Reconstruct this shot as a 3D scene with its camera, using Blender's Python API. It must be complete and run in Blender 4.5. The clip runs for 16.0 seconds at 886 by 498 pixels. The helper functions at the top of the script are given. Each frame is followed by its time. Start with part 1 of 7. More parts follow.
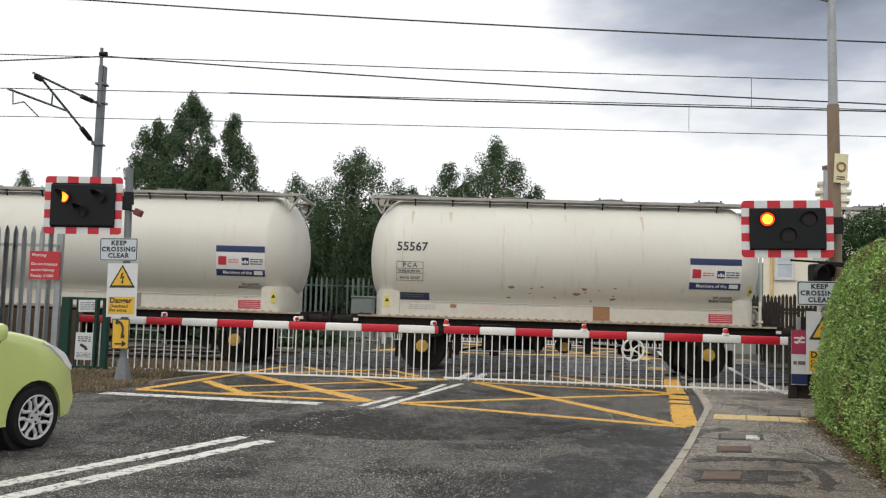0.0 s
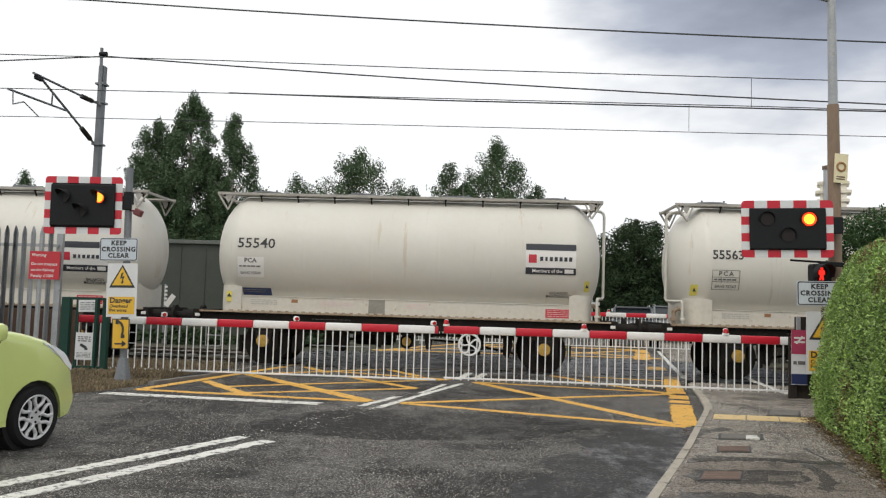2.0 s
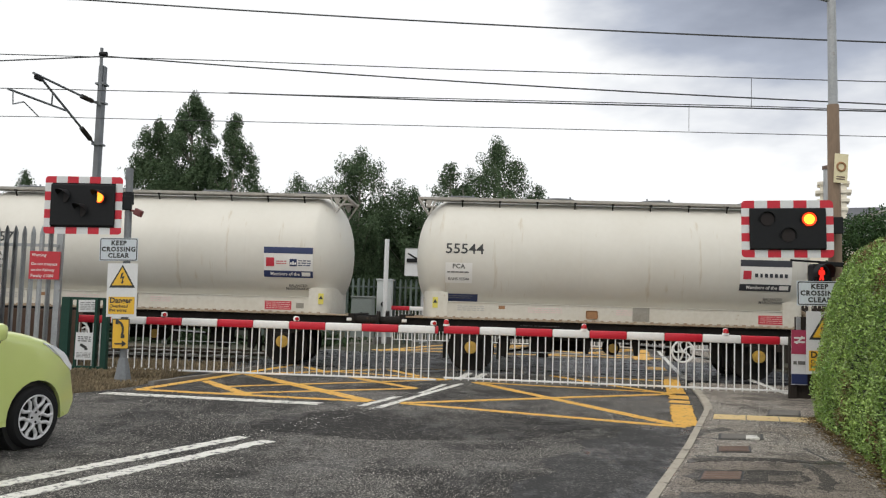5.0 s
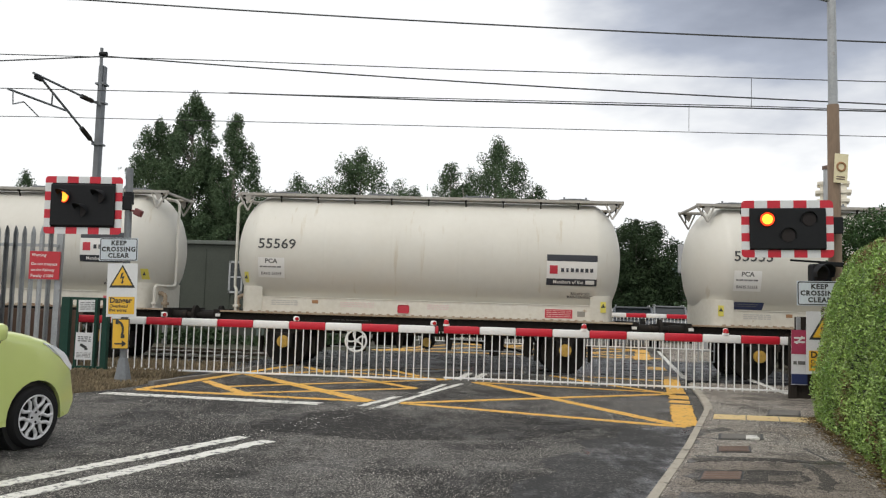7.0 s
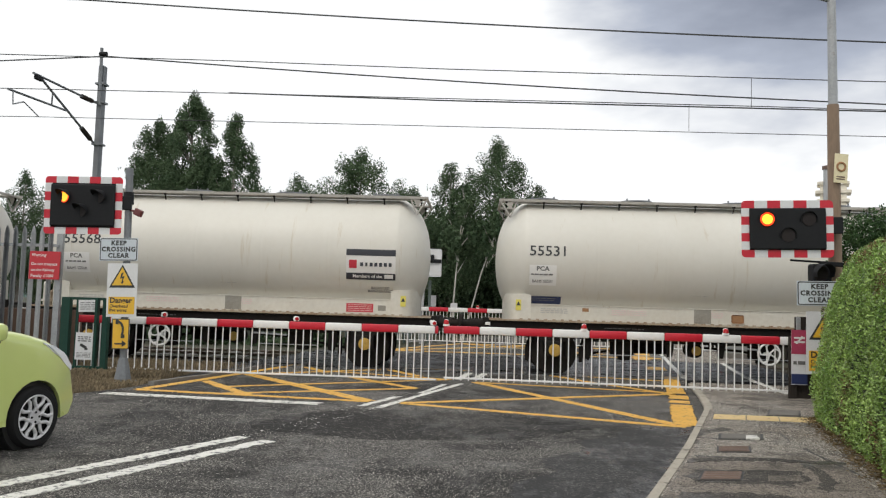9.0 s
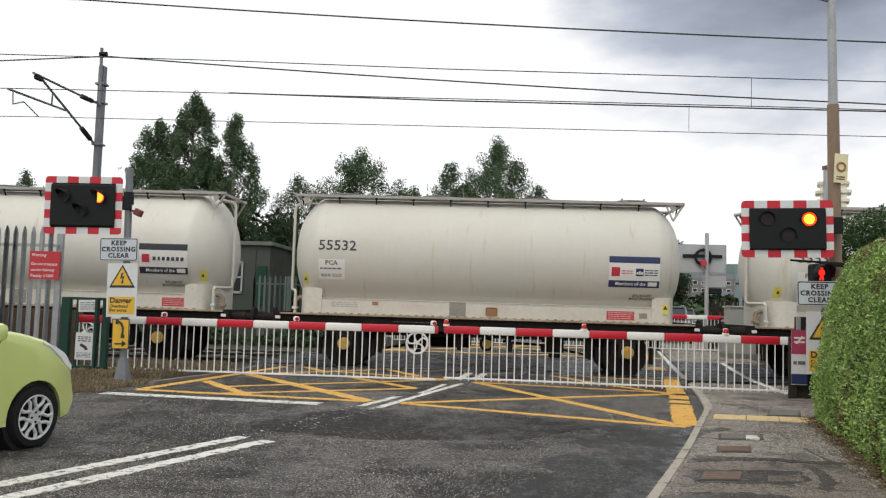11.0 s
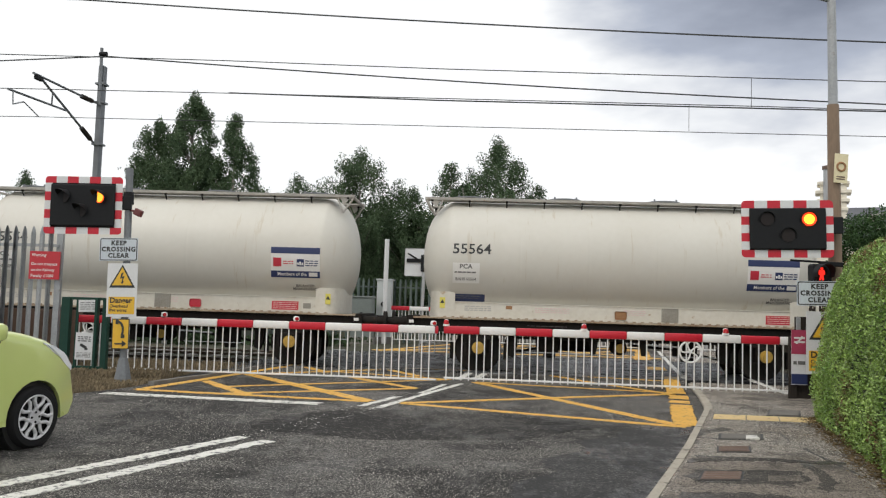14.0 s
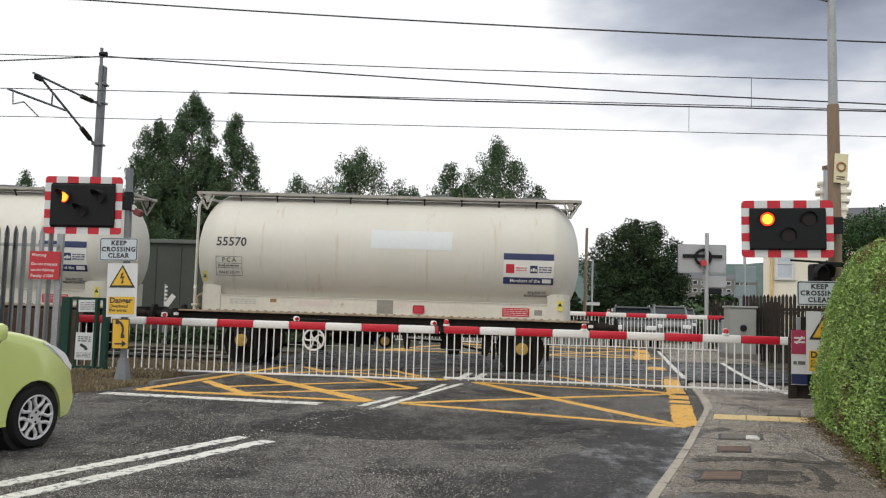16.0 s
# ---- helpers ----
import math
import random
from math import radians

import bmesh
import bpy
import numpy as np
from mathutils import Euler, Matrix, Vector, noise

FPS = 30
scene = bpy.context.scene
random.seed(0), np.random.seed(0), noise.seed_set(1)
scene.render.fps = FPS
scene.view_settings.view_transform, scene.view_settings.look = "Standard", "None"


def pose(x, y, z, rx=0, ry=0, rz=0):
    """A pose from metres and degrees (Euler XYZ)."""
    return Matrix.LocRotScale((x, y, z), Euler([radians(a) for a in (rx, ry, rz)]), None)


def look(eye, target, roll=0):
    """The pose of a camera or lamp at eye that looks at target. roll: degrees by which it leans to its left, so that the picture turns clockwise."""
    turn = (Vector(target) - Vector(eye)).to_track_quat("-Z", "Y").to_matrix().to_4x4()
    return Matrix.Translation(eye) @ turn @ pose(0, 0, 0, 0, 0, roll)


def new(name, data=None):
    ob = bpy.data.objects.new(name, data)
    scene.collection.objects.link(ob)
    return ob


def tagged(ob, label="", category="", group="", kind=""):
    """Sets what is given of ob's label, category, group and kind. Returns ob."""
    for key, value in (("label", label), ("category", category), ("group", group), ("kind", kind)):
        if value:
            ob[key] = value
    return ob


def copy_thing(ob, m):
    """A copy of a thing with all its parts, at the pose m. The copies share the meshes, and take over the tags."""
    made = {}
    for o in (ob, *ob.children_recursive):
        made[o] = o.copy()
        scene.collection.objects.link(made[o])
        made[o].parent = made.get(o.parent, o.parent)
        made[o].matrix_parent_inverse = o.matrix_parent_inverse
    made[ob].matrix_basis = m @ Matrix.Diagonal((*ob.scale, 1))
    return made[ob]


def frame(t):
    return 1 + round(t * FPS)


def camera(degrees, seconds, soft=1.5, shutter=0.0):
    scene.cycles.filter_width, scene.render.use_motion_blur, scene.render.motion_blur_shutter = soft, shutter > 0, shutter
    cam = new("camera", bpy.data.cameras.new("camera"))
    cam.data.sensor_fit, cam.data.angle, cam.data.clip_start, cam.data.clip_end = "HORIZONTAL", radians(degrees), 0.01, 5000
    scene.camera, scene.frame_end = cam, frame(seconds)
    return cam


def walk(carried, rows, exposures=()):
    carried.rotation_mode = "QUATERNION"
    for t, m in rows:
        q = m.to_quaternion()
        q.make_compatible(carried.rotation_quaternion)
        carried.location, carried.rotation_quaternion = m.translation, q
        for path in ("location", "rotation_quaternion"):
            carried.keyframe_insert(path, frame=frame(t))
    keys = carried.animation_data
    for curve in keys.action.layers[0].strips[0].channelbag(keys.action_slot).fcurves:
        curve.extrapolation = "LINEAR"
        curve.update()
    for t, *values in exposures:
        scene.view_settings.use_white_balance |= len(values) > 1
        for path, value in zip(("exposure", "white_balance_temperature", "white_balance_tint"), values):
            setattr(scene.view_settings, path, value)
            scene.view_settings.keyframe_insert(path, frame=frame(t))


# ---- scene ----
cam = camera(56.8, 16.0, soft=1.2, shutter=0.0)
EYE = pose(0, 0, 1.28, 94.14, 0, 4.3) @ pose(0, 0, 0, 0, 0, 1.75)
walk(cam, [(0.0, EYE), (16.0, EYE)])

# ---------------------------------------------------------------- light
SUN_EL, SUN_AZ = 50.0, -152.0  # degrees, azimuth from +y towards +x
world = bpy.data.worlds.new("world")
scene.world = world
world.use_nodes = True
wn, wl = world.node_tree.nodes, world.node_tree.links
wn.clear()


sky = wn.new("ShaderNodeTexSky")
sky.sky_type, sky.sun_disc = "NISHITA", False
sky.sun_elevation, sky.sun_rotation = radians(SUN_EL), radians(SUN_AZ)
sky_dim = wn.new("ShaderNodeVectorMath")
sky_dim.operation = "SCALE"
sky_dim.inputs["Scale"].default_value = 0.11
wl.new(sky.outputs[0], sky_dim.inputs[0])
tc = wn.new("ShaderNodeTexCoord")
mp = wn.new("ShaderNodeMapping")
mp.inputs["Scale"].default_value = (2.2, 2.2, 6.0)
mp.inputs["Location"].default_value = (0.35, 0.1, 0.2)
wl.new(tc.outputs["Generated"], mp.inputs[0])
nz = wn.new("ShaderNodeTexNoise")
nz.inputs["Scale"].default_value, nz.inputs["Detail"].default_value = 1.1, 6.0
nz.inputs["Roughness"].default_value = 0.52
wl.new(mp.outputs[0], nz.inputs["Vector"])
# a bank of grey cloud stands ahead, high over the far side; the rest of the sky is bright
dotn = wn.new("ShaderNodeVectorMath")
dotn.operation = "DOT_PRODUCT"
dotn.inputs[1].default_value = (1.587, 2.748, 2.206)
wl.new(tc.outputs["Generated"], dotn.inputs[0])
addn = wn.new("ShaderNodeMath")
addn.operation = "ADD"
wl.new(nz.outputs[0], addn.inputs[0])
offs = wn.new("ShaderNodeMath")
offs.operation = "SUBTRACT"
offs.inputs[1].default_value = 2.876
wl.new(dotn.outputs["Value"], offs.inputs[0])
wl.new(offs.outputs[0], addn.inputs[1])
ramp = wn.new("ShaderNodeValToRGB")
ramp.color_ramp.elements[0].position, ramp.color_ramp.elements[0].color = 0.505, (0.985, 0.995, 1.0, 1)
ramp.color_ramp.elements[1].position, ramp.color_ramp.elements[1].color = 0.72, (0.21, 0.235, 0.30, 1)
e = ramp.color_ramp.elements.new(0.61)
e.color = (0.43, 0.47, 0.56, 1)
half = wn.new("ShaderNodeMath")
half.operation = "MULTIPLY"
half.inputs[1].default_value = 0.5
wl.new(addn.outputs[0], half.inputs[0])
wl.new(half.outputs[0], ramp.inputs[0])
mixw = wn.new("ShaderNodeMix")
mixw.data_type = "RGBA"
mixw.inputs[0].default_value = 0.97
wl.new(sky_dim.outputs[0], mixw.inputs[6])
wl.new(ramp.outputs[0], mixw.inputs[7])
bg = wn.new("ShaderNodeBackground")
bg.inputs["Strength"].default_value = 1.06
wl.new(mixw.outputs[2], bg.inputs[0])
wo = wn.new("ShaderNodeOutputWorld")
wl.new(bg.outputs[0], wo.inputs[0])

sun = new("sun", bpy.data.lights.new("sun", "SUN"))
sun.data.energy, sun.data.angle, sun.data.color = 0.95, radians(22), (1.0, 0.92, 0.80)
sa, se = radians(SUN_AZ), radians(SUN_EL)
sun.matrix_world = look((math.sin(sa) * math.cos(se) * 50, math.cos(sa) * math.cos(se) * 50, math.sin(se) * 50), (0, 0, 0))
scene.view_settings.exposure = 0.0


# ---------------------------------------------------------------- materials
def mat(name, a, b=None, rough=0.6, metal=0.0, scale=3.0, fine=40.0, bump=0.15, spread=(0.35, 0.7), stretch=(1, 1, 1),
        island=0.0, wear=None, wear_at=0.62, wear_scale=2.0, wear_stretch=(1, 1, 1), rough_var=0.12, coat=0.0, bump_dist=0.01, fine_mix=0.5, spec=0.5, vary=0.0):
    """A surface of two colours mixed by coarse and fine noise, with relief and optional wear."""
    m = bpy.data.materials.new(name)
    m.use_nodes = True
    n, l = m.node_tree.nodes, m.node_tree.links
    bs = n["Principled BSDF"]
    b = b or tuple(c * 0.75 for c in a)
    co = n.new("ShaderNodeTexCoord")
    mpg = n.new("ShaderNodeMapping")
    mpg.inputs["Scale"].default_value = stretch
    l.new(co.outputs["Object"], mpg.inputs[0])
    bs.inputs["Specular IOR Level"].default_value = spec
    if vary:
        oi = n.new("ShaderNodeObjectInfo")
        ov = n.new("ShaderNodeVectorMath")
        ov.operation = "SCALE"
        ov.inputs[0].default_value = (37.0, 11.0, 23.0)
        l.new(oi.outputs["Random"], ov.inputs["Scale"])
        l.new(ov.outputs[0], mpg.inputs["Location"])
    n1, n2 = n.new("ShaderNodeTexNoise"), n.new("ShaderNodeTexNoise")
    n1.inputs["Scale"].default_value, n1.inputs["Detail"].default_value = scale, 5
    n2.inputs["Scale"].default_value, n2.inputs["Detail"].default_value = fine, 3
    l.new(mpg.outputs[0], n1.inputs["Vector"])
    l.new(mpg.outputs[0], n2.inputs["Vector"])
    mm = n.new("ShaderNodeMix")
    mm.inputs[0].default_value = fine_mix
    l.new(n1.outputs[0], mm.inputs[2])
    l.new(n2.outputs[0], mm.inputs[3])
    mr = n.new("ShaderNodeMapRange")
    mr.inputs[1].default_value, mr.inputs[2].default_value = spread
    l.new(mm.outputs[0], mr.inputs[0])
    cm = n.new("ShaderNodeMix")
    cm.data_type = "RGBA"
    cm.inputs[6].default_value, cm.inputs[7].default_value = (*a, 1), (*b, 1)
    l.new(mr.outputs[0], cm.inputs[0])
    col = cm.outputs[2]
    if wear:
        mw = n.new("ShaderNodeMapping")
        mw.inputs["Scale"].default_value = wear_stretch
        l.new(co.outputs["Object"], mw.inputs[0])
        if vary:
            l.new(ov.outputs[0], mw.inputs["Location"])
        n3 = n.new("ShaderNodeTexNoise")
        n3.inputs["Scale"].default_value, n3.inputs["Detail"].default_value = wear_scale, 7
        n3.inputs["Roughness"].default_value = 0.65
        l.new(mw.outputs[0], n3.inputs["Vector"])
        wr = n.new("ShaderNodeMapRange")
        wr.inputs[1].default_value, wr.inputs[2].default_value = wear_at, wear_at + 0.08
        l.new(n3.outputs[0], wr.inputs[0])
        c2 = n.new("ShaderNodeMix")
        c2.data_type = "RGBA"
        c2.inputs[7].default_value = (*wear, 1)
        l.new(wr.outputs[0], c2.inputs[0])
        l.new(col, c2.inputs[6])
        col = c2.outputs[2]
    if island:
        ge = n.new("ShaderNodeNewGeometry")
        hs = n.new("ShaderNodeHueSaturation")
        ri = n.new("ShaderNodeMapRange")
        ri.inputs[3].default_value, ri.inputs[4].default_value = 1 - island, 1 + island
        l.new(ge.outputs["Random Per Island"], ri.inputs[0])
        l.new(ri.outputs[0], hs.inputs["Value"])
        l.new(col, hs.inputs["Color"])
        col = hs.outputs[0]
    if vary:
        hv = n.new("ShaderNodeHueSaturation")
        rv = n.new("ShaderNodeMapRange")
        rv.inputs[3].default_value, rv.inputs[4].default_value = 1 - vary, 1 + vary
        l.new(oi.outputs["Random"], rv.inputs[0])
        l.new(rv.outputs[0], hv.inputs["Value"])
        l.new(col, hv.inputs["Color"])
        col = hv.outputs[0]
    l.new(col, bs.inputs["Base Color"])
    rr = n.new("ShaderNodeMapRange")
    rr.inputs[3].default_value, rr.inputs[4].default_value = max(0.02, rough - rough_var), min(1, rough + rough_var)
    l.new(n1.outputs[0], rr.inputs[0])
    l.new(rr.outputs[0], bs.inputs["Roughness"])
    bs.inputs["Metallic"].default_value = metal
    bs.inputs["Coat Weight"].default_value = coat
    if bump:
        bu = n.new("ShaderNodeBump")
        bu.inputs["Strength"].default_value, bu.inputs["Distance"].default_value = bump, bump_dist
        l.new(n2.outputs[0], bu.inputs["Height"])
        l.new(bu.outputs[0], bs.inputs["Normal"])
    return m


def road_mat(name, low, high, dark, grit, dark_at=0.56, wet=0.55, spec=0.3, grain=1.0, chips=0.0, relief=1.0):
    """Asphalt: blotches at two sizes, pale grit, dark smooth patches and damp gloss."""
    m = bpy.data.materials.new(name)
    m.use_nodes = True
    n, l = m.node_tree.nodes, m.node_tree.links
    bs = n["Principled BSDF"]
    co = n.new("ShaderNodeTexCoord")

    def nz(scale, detail, rough=0.55, stretch=(1, 1, 1), lo=0.0, hi=1.0):
        g = n.new("ShaderNodeMapping")
        g.inputs["Scale"].default_value = stretch
        l.new(co.outputs["Object"], g.inputs[0])
        t = n.new("ShaderNodeTexNoise")
        t.inputs["Scale"].default_value, t.inputs["Detail"].default_value, t.inputs["Roughness"].default_value = scale, detail, rough
        l.new(g.outputs[0], t.inputs["Vector"])
        r = n.new("ShaderNodeMapRange")
        r.inputs[1].default_value, r.inputs[2].default_value = lo, hi
        l.new(t.outputs[0], r.inputs[0])
        return t.outputs[0], r.outputs[0]

    def mix(f, a, b):
        x = n.new("ShaderNodeMix")
        x.data_type = "RGBA"
        for k, v in ((0, f), (6, a), (7, b)):
            if isinstance(v, tuple):
                x.inputs[k].default_value = (*v, 1)
            else:
                l.new(v, x.inputs[k])
        return x.outputs[2]

    _, blot = nz(9.0 * grain, 10, 0.9, (1.0, 0.7, 1), 0.44, 0.58)
    _, wide = nz(0.40, 10, 0.72, (1, 0.75, 1), dark_at, dark_at + 0.07)
    raw_fine, speck = nz(46.0 * grain, 3, 0.6, (1, 0.7, 1), 0.565 + chips, 0.62 + chips)
    _, seam = nz(1.1, 8, 0.75, (0.45, 2.2, 1), 0.53, 0.60)
    _, coarse = nz(24.0 * grain, 2, 0.5, (1, 0.8, 1), 0.645 + chips, 0.68 + chips)
    _, damp = nz(0.8, 5, 0.65, (1.4, 0.7, 1), 0.50, 0.60)
    _, pits = nz(30.0 * grain, 4, 0.7, (1, 0.7, 1), 0.50, 0.57)
    col = mix(blot, low, high)
    col = mix(pits, col, dark)
    col = mix(speck, col, grit)
    dim = n.new("ShaderNodeMath")
    dim.operation = "MULTIPLY"
    dim.inputs[1].default_value = 0.80
    l.new(wide, dim.inputs[0])
    col = mix(dim.outputs[0], col, dark)
    half = n.new("ShaderNodeMath")
    half.operation = "MULTIPLY"
    half.inputs[1].default_value = 0.55
    l.new(seam, half.inputs[0])
    col = mix(half.outputs[0], col, dark)
    col = mix(coarse, col, grit)
    l.new(col, bs.inputs["Base Color"])
    rr = n.new("ShaderNodeMapRange")
    rr.inputs[3].default_value, rr.inputs[4].default_value = 0.85, wet
    bs.inputs["Specular IOR Level"].default_value = spec
    l.new(damp, rr.inputs[0])
    l.new(rr.outputs[0], bs.inputs["Roughness"])
    bu = n.new("ShaderNodeBump")
    bu.inputs["Strength"].default_value, bu.inputs["Distance"].default_value = relief, 0.016
    l.new(raw_fine, bu.inputs["Height"])
    l.new(bu.outputs[0], bs.inputs["Normal"])
    return m


def glow(name, c, strength):
    m = bpy.data.materials.new(name)
    m.use_nodes = True
    bs = m.node_tree.nodes["Principled BSDF"]
    bs.inputs["Base Color"].default_value = (*c, 1)
    bs.inputs["Emission Color"].default_value = (*c, 1)
    bs.inputs["Emission Strength"].default_value = strength
    return m


def leafy(name, a, b, rough=0.6, spec=0.10):
    m = mat(name, a, b, rough=rough, scale=0.9, fine=6.0, bump=0, island=0.40, spec=spec)
    m.node_tree.nodes["Principled BSDF"].inputs["Subsurface Weight"].default_value = 0.0
    return m


ASPHALT = road_mat("asphalt", (0.034, 0.0325, 0.0315), (0.168, 0.159, 0.146), (0.014, 0.0138, 0.0135), (0.46, 0.44, 0.40), dark_at=0.475, grain=1.5)
FOOTWAY = road_mat("footway_asphalt", (0.15, 0.130, 0.110), (0.42, 0.37, 0.31), (0.050, 0.043, 0.037), (0.66, 0.61, 0.54), dark_at=0.53, grain=1.7, spec=0.4)
SMOOTHWALK = road_mat("smooth_footway_asphalt", (0.25, 0.215, 0.180), (0.38, 0.333, 0.282), (0.045, 0.039, 0.034), (0.40, 0.36, 0.31), dark_at=0.50, grain=2.6, chips=0.06, spec=0.45)
FOOTDAMP = road_mat("damp_footway_asphalt", (0.028, 0.025, 0.022), (0.075, 0.066, 0.057), (0.022, 0.02, 0.018), (0.26, 0.235, 0.2), dark_at=0.50, grain=2.0, wet=0.3, spec=0.5, relief=0.4)
DAMP = road_mat("damp_asphalt", (0.024, 0.0235, 0.0235), (0.062, 0.060, 0.058), (0.013, 0.013, 0.013), (0.13, 0.125, 0.118), dark_at=0.45, wet=0.18, spec=0.6, relief=0.25)
PATCHED = road_mat("patched_road", (0.024, 0.023, 0.022), (0.10, 0.094, 0.085), (0.014, 0.0135, 0.013), (0.26, 0.245, 0.22), dark_at=0.44)
PATCH = mat("patched_asphalt", (0.032, 0.032, 0.034), (0.055, 0.054, 0.054), rough=0.6, scale=1.5, fine=60, bump=0.5, rough_var=0.3)
KERB = mat("kerb_stone", (0.46, 0.42, 0.35), (0.32, 0.29, 0.24), rough=0.8, scale=4, fine=60, bump=0.4, wear=(0.14, 0.13, 0.11), wear_at=0.6, wear_scale=5)
YELLOW = mat("yellow_road_paint", (0.80, 0.455, 0.075), (0.68, 0.375, 0.065), rough=0.6, scale=3, fine=50, bump=0.3, wear=(0.09, 0.07, 0.05), wear_at=0.56, wear_scale=14)
PALEYELLOW = mat("faded_yellow_paint", (0.76, 0.57, 0.27), (0.62, 0.47, 0.24), rough=0.7, scale=3, fine=50, wear=(0.16, 0.13, 0.10), wear_at=0.6, wear_scale=9)
WHITELINE = mat("white_road_paint", (0.80, 0.79, 0.74), (0.62, 0.61, 0.57), rough=0.6, scale=3, fine=50, bump=0.3, wear=(0.07, 0.07, 0.07), wear_at=0.53, wear_scale=12)
GROUND = mat("rough_grass", (0.030, 0.037, 0.018), (0.060, 0.057, 0.032), rough=0.95, scale=0.8, fine=14, bump=0.8, wear=(0.12, 0.09, 0.055), wear_at=0.58, wear_scale=0.6)
BALLAST = mat("ballast", (0.026, 0.023, 0.021), (0.075, 0.067, 0.06), rough=0.95, scale=3, fine=22, bump=1.0, bump_dist=0.04, wear=(0.07, 0.055, 0.045), wear_at=0.56, wear_scale=1.5)
# pale second colour: tone variation plus wet sky reflections painted as streaks
PANEL = mat("crossing_rubber", (0.016, 0.017, 0.020), (0.20, 0.207, 0.22), rough=0.34, scale=1.5, fine=4.5, stretch=(0.8, 1.5, 1), bump=0.5, rough_var=0.32, spread=(0.495, 0.60), fine_mix=0.55, wear=(0.012, 0.012, 0.013), wear_at=0.54, wear_scale=1.2, wear_stretch=(0.7, 1.6, 1), vary=0.25)
RAIL = mat("rail_steel", (0.22, 0.20, 0.18), (0.12, 0.08, 0.055), rough=0.35, metal=0.8, scale=4, fine=30)
DRY = mat("dry_grass", (0.30, 0.235, 0.145), (0.11, 0.088, 0.055), rough=0.9, scale=3, fine=20, bump=0, island=0.35)
TANK = mat("cream_tank_paint", (0.65, 0.635, 0.58), (0.595, 0.575, 0.515), rough=0.46, scale=0.9, fine=9, bump=0.03, spread=(0.3, 0.75), fine_mix=0.3,
           wear=(0.55, 0.505, 0.42), wear_at=0.61, wear_scale=1.6, wear_stretch=(4.0, 1, 0.30), rough_var=0.08, vary=0.045)
SKIRT = mat("cream_skirt_paint", (0.66, 0.64, 0.57), (0.58, 0.55, 0.475), rough=0.5, scale=1.5, fine=12, bump=0.05, wear=(0.40, 0.30, 0.19), wear_at=0.64, wear_scale=2.6, wear_stretch=(1.4, 1, 1.6), vary=0.05)
RUSTY = mat("rusty_ledge", (0.45, 0.385, 0.295), (0.25, 0.15, 0.085), rough=0.85, scale=5, fine=25, bump=0.4)
FRAME = mat("underframe_grime", (0.013, 0.012, 0.011), (0.028, 0.024, 0.021), rough=0.75, scale=4, fine=30, bump=0.3, wear=(0.06, 0.042, 0.028), wear_at=0.64, wear_scale=5, spec=0.15)
TREAD = mat("wheel_steel", (0.014, 0.013, 0.012), (0.030, 0.026, 0.022), rough=0.7, metal=0.0, scale=6, fine=40, spec=0.15)
AXLEBOX = mat("yellow_axle_cap", (0.58, 0.37, 0.06), (0.32, 0.20, 0.05), rough=0.55, scale=9, fine=40, bump=0.1, wear=(0.14, 0.10, 0.05), wear_at=0.62, wear_scale=9)
BROWNPATCH = mat("bare_steel_patch", (0.36, 0.19, 0.085), (0.26, 0.14, 0.07), rough=0.75, scale=6, fine=30)
GREYPATCH = mat("grey_replaced_panel", (0.32, 0.31, 0.27), (0.22, 0.20, 0.17), rough=0.7, scale=5, fine=30)
WALKGREY = mat("galvanised_walkway", (0.46, 0.44, 0.40), (0.30, 0.285, 0.26), rough=0.6, metal=0.2, scale=4, fine=30, wear=(0.22, 0.15, 0.10), wear_at=0.64, wear_scale=6)
DECALBLUE = mat("navy_vinyl", (0.022, 0.035, 0.11), (0.03, 0.045, 0.13), rough=0.4, bump=0.02)
DECALGREY = mat("charcoal_vinyl", (0.028, 0.030, 0.040), (0.04, 0.042, 0.052), rough=0.4, bump=0.02)
DECALWHITE = mat("white_vinyl", (0.78, 0.77, 0.75), (0.72, 0.71, 0.68), rough=0.45, bump=0.02)
DECALRED = mat("red_vinyl", (0.55, 0.035, 0.06), (0.48, 0.03, 0.05), rough=0.45, bump=0.02)
DECALPINK = mat("faded_pink_stencil", (0.66, 0.52, 0.50), (0.70, 0.60, 0.56), rough=0.6, bump=0)
INK = mat("black_lettering", (0.026, 0.03, 0.032), (0.045, 0.045, 0.045), rough=0.5, bump=0)
GREYINK = mat("grey_lettering", (0.11, 0.108, 0.105), (0.16, 0.155, 0.15), rough=0.6, bump=0)
GREYSTENCIL = mat("faded_grey_stencil", (0.42, 0.41, 0.385), (0.50, 0.485, 0.455), rough=0.6, bump=0)
SIGNYELLOW = mat("sign_yellow", (0.78, 0.47, 0.04), (0.70, 0.42, 0.04), rough=0.4, bump=0.02)
SIGNWHITE = mat("sign_white", (0.70, 0.71, 0.72), (0.62, 0.63, 0.64), rough=0.4, bump=0.02, wear=(0.5, 0.49, 0.45), wear_at=0.66, wear_scale=4)
SIGNPALE = mat("weathered_pale_sign", (0.60, 0.655, 0.70), (0.53, 0.58, 0.63), rough=0.45, scale=5, fine=30, bump=0.02)
SIGNRED = mat("sign_red", (0.56, 0.03, 0.045), (0.50, 0.028, 0.04), rough=0.4, bump=0.02)
PALEPATCH = mat("pale_repaint", (0.66, 0.70, 0.71), (0.61, 0.65, 0.66), rough=0.42, scale=1.5, fine=12, bump=0.02)
